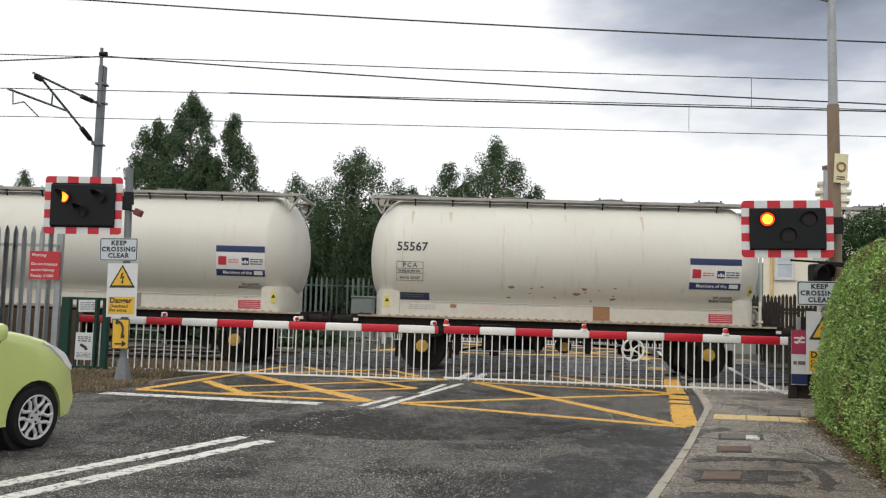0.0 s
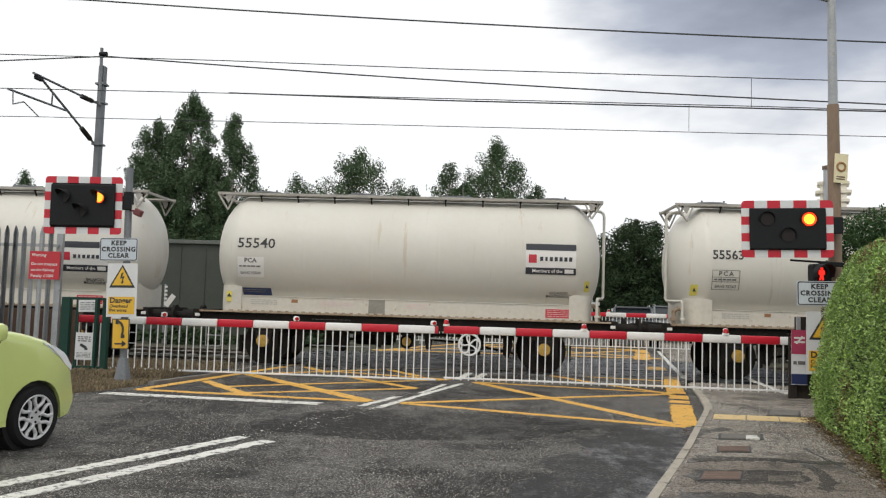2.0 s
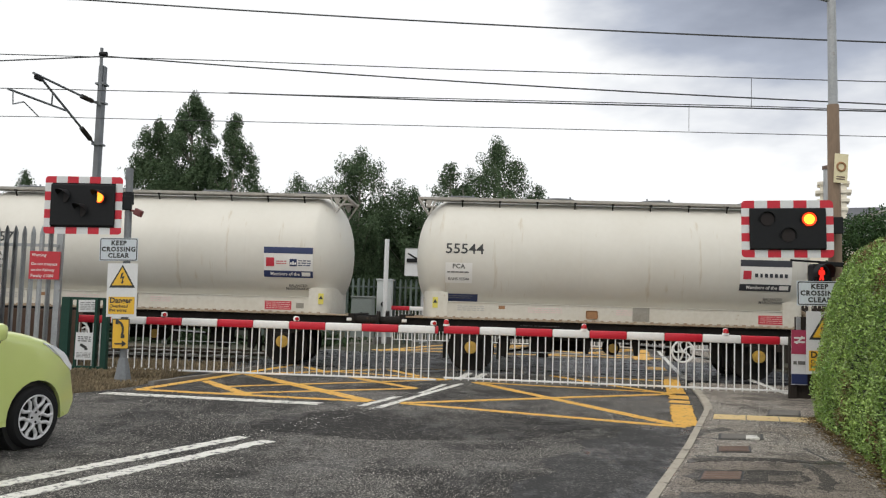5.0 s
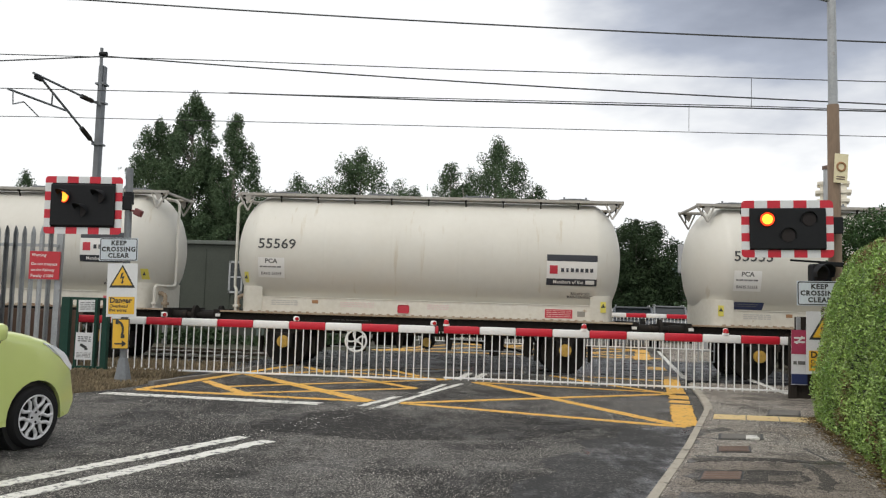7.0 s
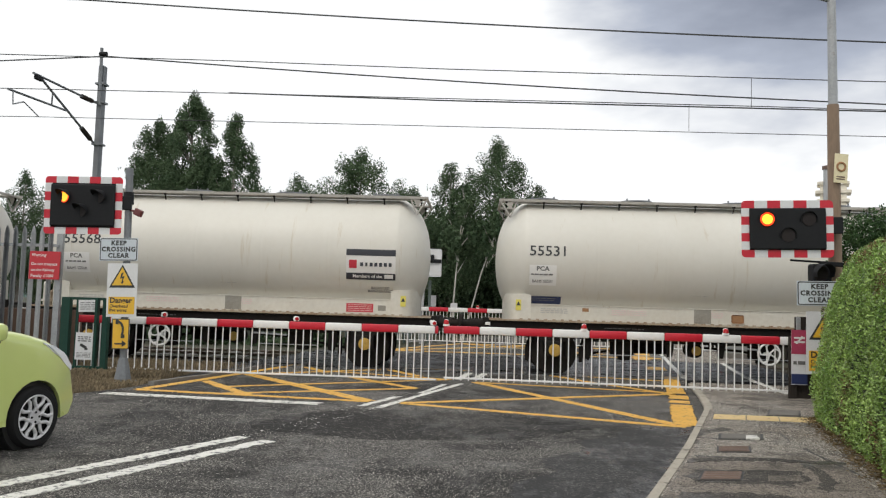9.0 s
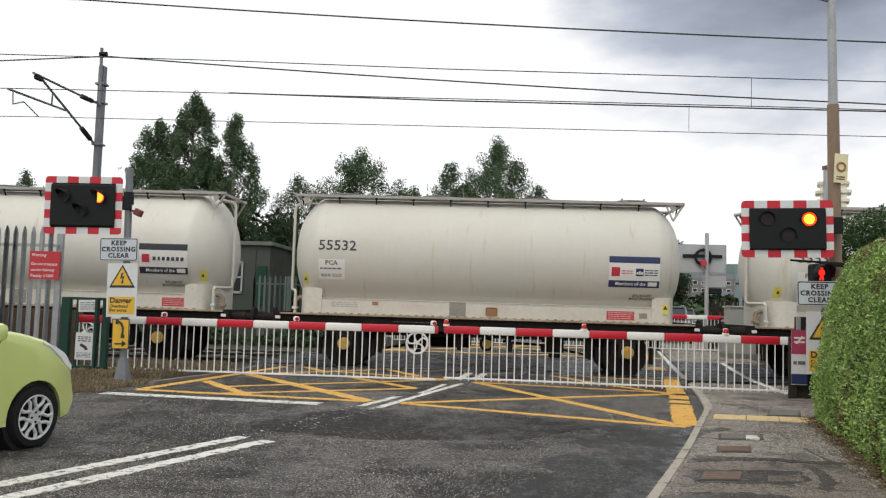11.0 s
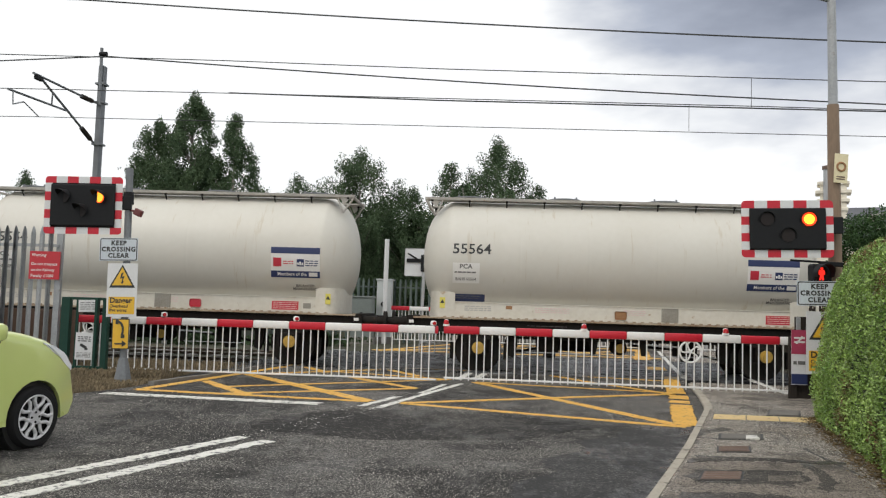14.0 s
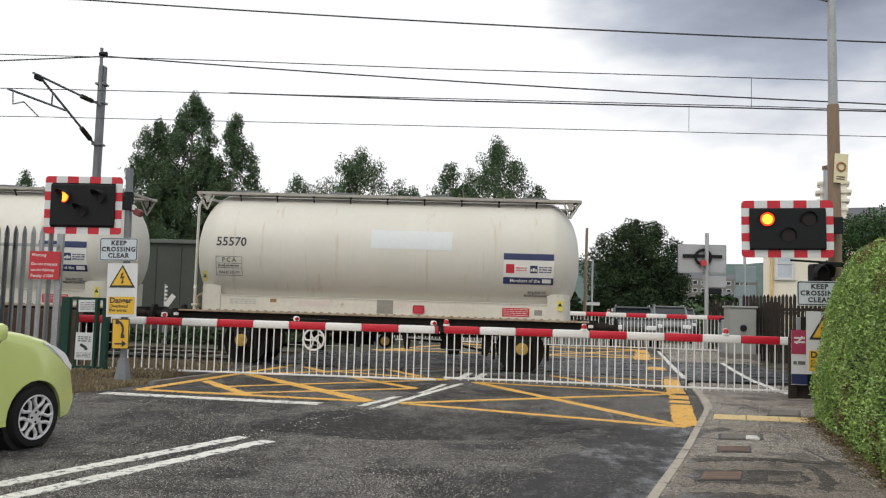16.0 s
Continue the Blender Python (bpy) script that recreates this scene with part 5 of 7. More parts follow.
def rounded_frame(w, h, t, r):
    """A thin flat frame with round corners in the xz plane."""
    bm = B()
    loops = []
    for d in (0.0, t):
        pts = []
        for sx, sz, a0 in ((1, 1, 0), (-1, 1, 90), (-1, -1, 180), (1, -1, 270)):
            for i in range(5):
                a = radians(a0 + i * 22.5)
                q = r - d
                pts.append((sx * (w / 2 - r) + q * math.cos(a), sz * (h / 2 - r) + q * math.sin(a)))
        loops.append([bm.verts.new((x, 0, z)) for x, z in pts])
    n = len(loops[0])
    for i in range(n):
        bm.faces.new((loops[0][i], loops[0][(i + 1) % n], loops[1][(i + 1) % n], loops[1][i]))
    return bm


def keep_clear(m, w, h):
    t = sign_plate("keep_clear_sign", "white rectangular sign with black border and lettering", m, w, h, SIGNPALE)
    rim = part("border", rounded_frame(w - 0.016, h - 0.016, 0.014, 0.03), INK, t)
    rim.location = (0, -0.007, 0)
    for i, s in enumerate(("KEEP", "CROSSING", "CLEAR")):
        text_part(s, h * 0.275, INK, t, (0, -0.008, h * (0.27 - 0.27 * i)), stretch=1.0, bold=0.045, gap=1.16)
    return t


def danger_sign(m, w, h):
    t = sign_plate("danger_sign", "white and yellow overhead wires danger sign", m, w, h, SIGNWHITE)
    tw = w * 0.86
    zt = h * 0.07
    part("triangle_border", plate(B(), [(-tw / 2, zt - 0.02), (tw / 2, zt - 0.02), (0, zt + tw * 0.84)], -0.010, -0.004), INK, t)
    part("triangle", plate(B(), [(-tw * 0.38, zt + 0.016), (tw * 0.38, zt + 0.016), (0, zt + tw * 0.73)], -0.014, -0.004), SIGNYELLOW, t)
    k = tw
    bolt = [(-0.03, 0.50), (0.06, 0.54), (0.0, 0.37), (0.09, 0.40), (0.03, 0.20), (0.075, 0.21), (0.01, 0.08), (-0.05, 0.17), (-0.01, 0.18), (0.02, 0.32), (-0.075, 0.28)]
    part("lightning_symbol", plate(B(), [(x * k, zt + z * k) for x, z in bolt], -0.018, -0.004), INK, t)
    part("caption_plate", bx(B(), (0, -0.006, -h * 0.285), (w * 0.86, 0.008, h * 0.32)), SIGNYELLOW, t)
    text_part("Danger", h * 0.14, INK, t, (-w * 0.39, -0.012, -h * 0.195), align="LEFT", bold=0.03)
    text_part("Overhead", h * 0.085, INK, t, (-w * 0.39, -0.012, -h * 0.30), align="LEFT")
    text_part("live wires", h * 0.085, INK, t, (-w * 0.39, -0.012, -h * 0.375), align="LEFT")
    return t


LP = (-5.84, 12.4)  # signal post beside the road
post = thing("signal_post", "galvanised steel signal post on a flared base", "post", pose(LP[0], LP[1], 0, 0, -1.4, 0))
part("pole", cy(B(), (0, 0, 0.3), (0, 0, 3.33), 0.055, n=18), MASTSTEEL, post, soft=True)
part("flared_base", prism(B(), [(-0.17, -0.13), (0.17, -0.13), (0.17, 0.13), (-0.17, 0.13)], -0.02, 0.02), GALV, post)
bm = B()
cy(bm, (0, 0, 0.0), (0, 0, 0.36), 0.14, 0.07, n=8)
part("base_cone", bm, MASTSTEEL, post)
bm = B()
bx(bm, (0.19, -0.06, 2.62), (0.13, 0.10, 0.11), 0.02, rot=Matrix.Rotation(0.45, 3, "Y"))
cy(bm, (0.05, -0.02, 2.66), (0.16, -0.05, 2.64), 0.018, n=8)
part("side_lamp", bm, mat("dark_red_lamp", (0.16, 0.035, 0.035), (0.11, 0.03, 0.03), rough=0.5), post, "small dark red lamp")
part("collar", cy(B(), (0, 0, 2.76), (0, 0, 2.95), 0.075, n=16), BLACKBOX, post)
wig_wag(pose(-6.56, 12.25, 2.71, 0, -1.0, 6), 1.19, 0.90, "red and white bordered level crossing signal on a post", (7, 5), hood=0.17, core=0.93, shine=LITORANGE, aim=-27)
keep_clear(pose(-5.985, 12.32, 2.04, 0, -1.2, 3), 0.60, 0.36)
danger_sign(pose(-5.895, 12.32, 1.41, 0, -1.2, 3), 0.47, 0.83)
tel = sign_plate("telephone_sign", "yellow telephone sign with black handset and arrow", pose(-5.87, 12.30, 0.735, 0, -1.2, 3), 0.27, 0.47, SIGNYELLOW, INK)
bm = B()
pts = [(0.075 * math.cos(a) * 1.1 - 0.045, 0.13 * math.sin(a) + 0.06) for a in [math.radians(d) for d in range(-35, 96, 13)]]
for p, q in zip(pts, pts[1:]):
    cy(bm, (p[0], -0.006, p[1]), (q[0], -0.006, q[1]), 0.017, n=8)
bx(bm, (-0.055, -0.006, 0.185), (0.05, 0.02, 0.07), 0.01)
bx(bm, (0.035, -0.006, -0.035), (0.06, 0.02, 0.06), 0.01)
part("handset_symbol", bm, INK, tel)
bm = B()
bx(bm, (-0.02, -0.006, -0.15), (0.13, 0.012, 0.022))
plate(bm, [(0.03, -0.20), (0.10, -0.15), (0.03, -0.10)], -0.012, -0.004)
part("arrow_symbol", bm, INK, tel)

# lamp pole by the hedge, with its signal, crossing sign and walker's lamp
RP = (4.42, 11.25)
lampost = thing("lamp_pole", "tall street lamp pole, grey above and brown below", "street lamp", pose(RP[0], RP[1], 0, 0, -0.6, 0))
part("lower_shaft", cy(B(), (0, 0, 0), (0, 0, 4.18), 0.095, 0.075, n=20), POLEPAINT, lampost, "brown painted lower shaft", soft=True)
part("upper_shaft", cy(B(), (0, 0, 4.18), (0, 0, 6.6), 0.062, 0.05, n=18), GALV, lampost, "grey upper shaft", soft=True)
part("lantern_arm", tube(B(), [(0, 0, 5.62), (-0.45, -0.05, 5.72), (-0.75, -0.1, 5.74)], 0.03, n=8), GALV, lampost)
part("lantern", bx(B(), (-0.95, -0.1, 5.75), (0.5, 0.18, 0.1), 0.03), GALV, lampost)
notice = thing("pole_notice", "weathered yellow notice with an orange ring fixed to the pole", "notice", pose(4.43, 11.13, 3.295, 0, 3, 8))
part("sheet", bx(B(), (0, 0, 0), (0.185, 0.008, 0.39)), mat("faded_notice", (0.80, 0.73, 0.50), (0.70, 0.62, 0.40), rough=0.6), notice)
part("ring_symbol", ring(B(), (0.0, -0.006, 0.02), 0.055, 0.014, "y", n=20), BROWNPATCH, notice)
part("writing", bars(-0.06, 0.06, -0.16, -0.10, 2, 0.5, y=-0.006, seed=2), TERRA, notice)
wig_wag(pose(3.705, 11.05, 2.46, 0, -1.0, -4), 1.155, 0.755, "red and white bordered level crossing signal beside a hedge", (7, 5), hood=0.05)
tail = thing("signal_bracket", "small black bracket below the signal board", "bracket", pose(4.05, 11.05, 2.03))
part("rod", tube(B(), [(-0.30, 0, 0.02), (0.25, 0.02, 0.0)], 0.014, n=6), BLACKBOX, tail)
part("stub", bx(B(), (0.22, 0.02, -0.02), (0.3, 0.06, 0.06), 0.01), BLACKBOX, tail)
ped = thing("pedestrian_signal", "black hooded pedestrian signal with a red lamp", "pedestrian signal", pose(4.13, 11.0, 1.88, 0, 0, 14))
part("housing", bx(B(), (0.04, 0.10, 0), (0.27, 0.16, 0.26), 0.03), BLACKBOX, ped)
part("lens", cy(B(), (0, 0.02, 0), (0, 0.012, 0), 0.105, n=24), DARKLENS, ped, "dark lens")
part("hood", hood_bm(0.12, 0.16), BLACKBOX, ped, "black hood", soft=True)
bm = B()
plate(bm, [(-0.018, 0.055), (0.018, 0.055), (0.018, 0.085), (-0.018, 0.085)], -0.003, 0.003)
plate(bm, [(-0.04, 0.05), (0.04, 0.05), (0.045, -0.01), (0.02, -0.015), (0.03, -0.085), (0.008, -0.085), (0.0, -0.03), (-0.012, -0.085), (-0.034, -0.085), (-0.02, -0.015), (-0.045, -0.01)], -0.003, 0.003)
red_figure = part("lit_symbol", bm, LITMAN, ped, "glowing red stop symbol", at=(0, 0.0, 0))
keep_clear(pose(4.08, 10.95, 1.62, 0, -0.5, -3), 0.56, 0.32)
danger_sign(pose(5.02, 13.25, 0.92, 0, 0, -3), 0.56, 0.98)

# board at the barrier's end with a banner
tot = thing("barrier_post_board", "dark brown upright boards at the barrier end with a coloured banner", "notice board", pose(4.70, 13.42, 0, 0, 0, -3))
part("board", bx(B(), (0.16, 0.10, 0.66), (0.42, 0.06, 1.32), 0.01), WOODDARK, tot)
part("board", bx(B(), (-0.10, 0.04, 0.5), (0.12, 0.08, 1.0), 0.01), WOODDARK, tot)
ban = part("banner", bx(B(), (-0.02, -0.03, 0.68), (0.24, 0.012, 0.86)), SIGNWHITE, tot, "white banner")
part("red_field", bx(B(), (-0.02, -0.038, 0.92), (0.24, 0.008, 0.38)), mat("banner_red", (0.42, 0.05, 0.11), rough=0.5), ban)
part("blue_field", bx(B(), (-0.02, -0.038, 0.34), (0.24, 0.008, 0.16)), DECALBLUE, ban)
part("banner_writing", bars(-0.11, 0.07, 0.55, 0.64, 1, 0.6, y=-0.04, seed=8), GREYINK, ban)
bm = B()
bx(bm, (-0.02, -0.044, 0.985), (0.16, 0.006, 0.028))
bx(bm, (-0.02, -0.044, 0.92), (0.16, 0.006, 0.028))
bx(bm, (-0.02, -0.044, 0.952), (0.03, 0.006, 0.15), rot=Matrix.Rotation(0.7, 3, "Y"))
part("white_symbol", bm, DECALWHITE, ban)
part("pale_stub", bx(B(), (-0.03, -0.02, 1.21), (0.07, 0.03, 0.2), 0.01), GALV, tot)


# ---------------------------------------------------------------- fences beside the crossing
def pale_bm(h, w=0.09, d=0.02):
    bm = B()
    prof = [(-w / 2, 0), (-w * 0.2, -d), (w * 0.2, -d), (w / 2, 0)]
    zs = [(0, 1.0), (h - 0.13, 1.0), (h - 0.05, 0.65), (h, 0.12)]
    rows = [[bm.verts.new((x * k, y, z)) for x, y in prof] for z, k in zs]
    for a, b in zip(rows, rows[1:]):
        for i in range(3):
            bm.faces.new((a[i], a[i + 1], b[i + 1], b[i]))
    bmesh.ops.solidify(bm, geom=list(bm.faces), thickness=0.004)
    return bm


def palisade(name, label, p, q, h, gap, material, key, posts=True):
    f = thing(name, label, "fence")
    p, q = Vector((*p, 0)), Vector((*q, 0))
    L = (q - p).length
    f.matrix_world = pose(p.x, p.y, -0.05, 0, 0, math.degrees(math.atan2(q.y - p.y, q.x - p.x)))
    for z in (0.35, h - 0.32):
        part("rail", bx(B(), (L / 2, 0.03, z), (L, 0.05, 0.05)), material, f)
    for i in range(int(L / gap)):
        part("pale", lambda: pale_bm(h), material, f, at=(0.05 + i * gap, 0, 0.0), key=("pale", key))
    for x in [L] + [L - 2.7 * i for i in range(1, int(L / 2.7) + 1)]:
        part("post", lambda: bx(B(), (0, 0.07, h / 2 - 0.02), (0.105, 0.07, h), 0.005), material, f, at=(x, 0, 0), key=("fpost", key))
    return f


palisade("palisade_fence", "galvanised steel palisade fence beside the road", (-12.2, 13.25), (-7.52, 13.3), 2.51, 0.155, GALV, "near")
warn = sign_plate("warning_sign", "red trespass warning sign with white lettering on the fence", pose(-7.72, 13.266, 1.80, 0, 0, 0.6), 0.53, 0.47, SIGNRED)
for i, (s, k) in enumerate((("Warning", 0.068), ("Do not trespass", 0.066), ("on the Railway", 0.066), ("Penalty £1000", 0.066))):
    text_part(s, k * 1.05, DECALWHITE, warn, (-0.23, -0.008, 0.15 - 0.10 * i - (0.03 if i else -0.02)), align="LEFT")
gate = thing("green_gate", "dark green steel gate frame with notices", "gate", pose(-7.16, 13.28, 0))
for x, w in ((-0.13, 0.15), (0.40, 0.05), (0.56, 0.10)):
    part("gate_post", bx(B(), (x, 0, 0.60), (w, 0.10, 1.36), 0.01), GREENPAINT, gate)
part("top_rail", bx(B(), (0.2, 0, 1.26), (0.62, 0.04, 0.045)), GREENPAINT, gate)
part("low_rail", bx(B(), (0.2, 0, 0.12), (0.62, 0.04, 0.045)), GREENPAINT, gate)
part("upright", bx(B(), (0.06, 0.0, 0.68), (0.04, 0.03, 1.14)), GREENPAINT, gate)
cctv = sign_plate("camera_notice", "white surveillance notice with a black camera symbol", pose(-6.94, 13.258, 0.47, 0, 0, 1), 0.30, 0.45, SIGNWHITE)
part("writing", bars(-0.11, 0.11, 0.07, 0.17, 3, 0.45, y=-0.008, seed=31), INK, cctv)
part("writing", bars(-0.12, 0.12, -0.19, -0.10, 4, 0.4, y=-0.008, seed=32), GREYINK, cctv)
bm = B()
bx(bm, (-0.01, -0.008, 0.0), (0.12, 0.006, 0.045), rot=Matrix.Rotation(0.5, 3, "Y"))
bx(bm, (0.04, -0.008, -0.045), (0.05, 0.006, 0.03))
part("camera_symbol", bm, INK, cctv)
note = sign_plate("gate_notice", "small weathered white notice on the gate", pose(-6.91, 13.25, 1.14, 0, -2, 1), 0.32, 0.20, SIGNWHITE)
part("writing", bars(-0.13, 0.13, -0.07, 0.07, 4, 0.35, y=-0.008, seed=33), GREYINK, note)
bm = B()
bx(bm, (-10.2, 14.3, 0.5), (5.2, 0.2, 1.1), 0.01)
solid("low_wall", bm, BROWNWALL, "low brown wall behind the steel fence", "wall", kind="structure")

# dry grass tufts on the verge
rg = random.Random(5)
def tufts(n, x0, x1, y0, y1, h):
    vs, fs = [], []
    for _ in range(n):
        x, y = rg.uniform(x0, x1), rg.uniform(y0, y1)
        if x > left_x(y) - 0.02:
            continue
        a, l = rg.uniform(0, 6.28), h * rg.uniform(0.3, 1.0)
        lean = rg.uniform(0.1, 0.8) * l
        c, s = math.cos(a), math.sin(a)
        k = len(vs)
        vs += [(x - 0.006 * s, y + 0.006 * c, -0.06), (x + 0.006 * s, y - 0.006 * c, -0.06), (x + lean * 0.5 * c, y + lean * 0.5 * s, l * 0.7), (x + lean * c, y + lean * s, l * 0.85)]
        fs += [(k, k + 1, k + 2), (k + 1, k + 3, k + 2)]
    me = bpy.data.meshes.new("dry_grass")
    me.from_pydata(vs, [], fs)
    me.materials.append(DRY)
    return tagged(new("dry_grass", me), "dry straw-coloured grass on the verge", "grass", kind="stuff")


tufts(12000, -7.6, -5.0, 10.5, 12.7, 0.075)
tufts(5000, -7.6, -4.7, 12.7, 13.9, 0.16)
tufts(3000, -8.0, -5.0, 13.8, 16.4, 0.14)


# ---------------------------------------------------------------- plants
def leaf_cloud(spots, n, size, rg, droop=0.0, flat_k=1.0):
    """Many small leaf-sprays spread through ellipsoid clumps: spots are (centre, radii)."""
    vs, fs = [], []
    wts = [r[0] * r[1] * r[2] for _, r in spots]
    tot = sum(wts)
    for (c, r), w in zip(spots, wts):
        for _ in range(max(6, int(n * w / tot))):
            u = Vector((rg.gauss(0, 1), rg.gauss(0, 1), rg.gauss(0, 1))).normalized() * (rg.random() ** 0.45)
            p = Vector((c[0] + u.x * r[0], c[1] + u.y * r[1], c[2] + u.z * r[2]))
            d = Vector((rg.gauss(0, 1), rg.gauss(0, 1), rg.gauss(0, 0.6) - droop)).normalized()
            e = d.cross(Vector((rg.gauss(0, 1), rg.gauss(0, 1), rg.gauss(0, 1)))).normalized()
            s = size * rg.uniform(0.5, 1.35)
            k = len(vs)
            vs += [p - d * s * 0.5, p + e * s * 0.32, p + d * s * 0.6, p - e * s * 0.32]
            fs += [(k, k + 1, k + 2), (k, k + 2, k + 3)]
    return vs, fs


def raw(name, vs, fs, material, parent, label=""):
    me = bpy.data.meshes.new(name)
    me.from_pydata([tuple(v) for v in vs], [], fs)
    me.materials.append(material)
    ob = new(name, me)
    ob.parent = parent
    if label:
        tagged(ob, label)
    return ob


def tree(label, x, y, h, w, seed, leaves=6500, size=0.30, crown_base=0.22, droop=0.8, material=LEAF, lean=0.0, shape=1.05, clumps=170, bark=None, dome=False, girth=1.0):
    """A tapered trunk with limbs and a crown of many small sprays hung on twigs."""
    rg = random.Random(seed)
    t = thing("tree", label, "tree", pose(x, y, -0.07), group="trees behind the railway")
    bm = B()
    top = Vector((lean, 0, h * 0.95))
    cy(bm, (0, 0, 0), (lean * 0.4, 0, h * 0.45), 0.016 * h * girth, 0.011 * h * girth, n=10)
    cy(bm, (lean * 0.4, 0, h * 0.45), top, 0.011 * h * girth, 0.002 * h * girth, n=8)
    spots = []
    lobes = [(rg.uniform(0, 6.283), rg.uniform(0.72, 1.12)) for _ in range(7)]
    for i in range(clumps):
        f = crown_base + (1 - crown_base) * ((i + rg.random()) / clumps)
        g = (f - crown_base) / (1 - crown_base)
        env = w * 0.5 * (math.sin(math.pi * (g * 0.80 + 0.20) ** shape)) ** 0.75
        if dome:
            env = w * 0.5 * math.sqrt(max(0.0, 1 - (max(0.0, g - 0.35) / 0.66) ** 2.3)) * (0.85 + 0.15 * min(1, g / 0.35))
        a = rg.uniform(0, 6.283)
        lobe = lobes[int(a / 6.2832 * 7 + g * 3) % 7][1]
        d = env * lobe * rg.random() ** 0.5
        c = Vector((lean * f + d * math.cos(a), d * math.sin(a), h * f + rg.uniform(-0.2, 0.2)))
        r = w * rg.uniform(0.065, 0.130) * (1.1 - 0.50 * g)
        spots.append((c, (r, r, r * rg.uniform(0.9, 1.7))))
        if droop > 0.5:
            if i % 2:
                far = env * lobe * rg.uniform(0.95, 1.22)
                q = Vector((lean * f + far * math.cos(a), far * math.sin(a), h * f + rg.uniform(-0.1, 0.35)))
                spots.append((q, (w * 0.022, w * 0.022, w * rg.uniform(0.03, 0.075))))
            for _ in range(2):
                q = c + Vector((rg.uniform(-1, 1) * r, rg.uniform(-1, 1) * r, -r * rg.uniform(0.6, 1.5)))
                spots.append((q, (r * 0.30, r * 0.30, r * rg.uniform(0.9, 1.6))))
        if i % 4 == 0:
            base = Vector((lean * f * 0.9, 0, max(h * 0.1, h * f - 0.5 - d * 0.7)))
            cy(bm, base, c, 0.0032 * h, 0.001 * h, n=5, caps=False)
    for i in range(10):
        up = rg.uniform(-0.08, 0.05)
        side = (0.055 - up) * 0.5 * w
        spots.append((top + Vector((rg.uniform(-1, 1) * side, rg.uniform(-1, 1) * side, up * h)), (w * 0.022, w * 0.022, h * 0.022)))
    part("trunk", bm, bark or BARK, t, soft=True)
    vs, fs = leaf_cloud(spots, leaves, size, rg, droop)
    raw("crown", vs, fs, material, t)
    return t


TREES = [
    tree("tall birch tree with drooping branches", -16.8, 42.0, 12.0, 5.2, 1, 120000, 0.098, shape=0.9),
    tree("birch tree with a rounded green crown", -18.9, 42.6, 10.9, 4.6, 2, 80000, 0.098),
    tree("thin-topped birch tree behind the railway", -14.25, 41.4, 10.95, 4.0, 3, 56000, 0.098, shape=0.9),
    tree("leafy birch tree behind the railway", -7.65, 42.0, 9.15, 6.4, 4, 110000, 0.088, shape=1.7),
    tree("small bushy tree among the birches", -11.3, 43.5, 8.1, 4.8, 5, 36000, 0.088),
    tree("birch tree with a pointed crown", -0.6, 42.5, 9.75, 5.7, 6, 85000, 0.088),
    tree("birch tree with sparse open foliage", -2.9, 41.5, 8.6, 3.6, 7, 30000, 0.088),
    tree("low leafy tree behind the tracks", -4.9, 42.2, 7.3, 4.2, 8, 36000, 0.088),
    tree("low leafy tree behind the tracks", 1.6, 43.0, 7.7, 3.2, 9, 28000, 0.088),
    tree("bushy green tree far down the line", -27.1, 44.0, 8.2, 4.0, 10, 30000, 0.088),
    tree("bushy green tree far down the line", -25.2, 44.5, 7.6, 3.8, 11, 30000, 0.088),
    tree("bushy green tree far down the line", -22.6, 44.0, 6.2, 4.2, 12, 30000, 0.088),
]
WHITEBARK = mat("white_birch_bark", (0.58, 0.56, 0.52), (0.30, 0.28, 0.25), rough=0.8, scale=5, fine=25, bump=0.2)
tree("slender birch with a white leaning stem", -2.4, 38.0, 7.2, 2.2, 41, 5000, 0.13, crown_base=0.55, lean=0.5, bark=WHITEBARK, clumps=60, girth=0.4)
tree("slender birch with a white leaning stem", -1.8, 38.0, 6.8, 2.0, 42, 4500, 0.13, crown_base=0.58, lean=1.9, bark=WHITEBARK, clumps=60, girth=0.4)
tree("large dark broadleaf tree with a round crown", 11.1, 70.0, 8.9, 8.3, 20, 110000, 0.17, crown_base=0.10, droop=0.1, material=LEAFDARK, shape=1.5, clumps=300, dome=True)


def thicket(label, x0, x1, y, h, n, seed, material=LEAFDARK, depth=2.5, size=0.35):
    rg = random.Random(seed)
    t = thing("thicket", label, "bushes", pose(0, 0, -0.07), kind="stuff")
    spots = []
    k = int((x1 - x0) * 1.3)
    for i in range(k):
        x = x0 + (x1 - x0) * (i + rg.random()) / k
        hh = h * rg.uniform(0.55, 1.0)
        for j in range(3):
            spots.append(((x + rg.uniform(-0.5, 0.5), y + rg.uniform(0, depth), hh * (0.2 + 0.3 * j)), (1.1, 0.9, hh * 0.27)))
    vs, fs = leaf_cloud(spots, n, size, rg, 0.3)
    raw("foliage", vs, fs, material, t)


thicket("dense dark bushes under the trees", -24, 2.6, 43.5, 7.0, 42000, 30, depth=3.5, size=0.34)
thicket("dark bushes beside the far road", 5.0, 21.0, 72.0, 3.4, 9000, 31, size=0.5)
thicket("green bushes by the far junction", 12.0, 22.0, 60.0, 2.5, 5000, 32, material=LEAF, size=0.4)
thicket("low dark undergrowth behind the tracks", -30, -5.2, 24.6, 0.45, 16000, 33, material=LEAFDARK, depth=2.6, size=0.16)
thicket("dark bushes beside the far road", -4.5, 1.9, 40.5, 5.6, 15000, 36, material=LEAFDARK, depth=2.0, size=0.22)
thicket("tall bushes behind the birches", -13, 2.4, 44.5, 7.2, 30000, 34, material=LEAF, depth=2.0, size=0.22)
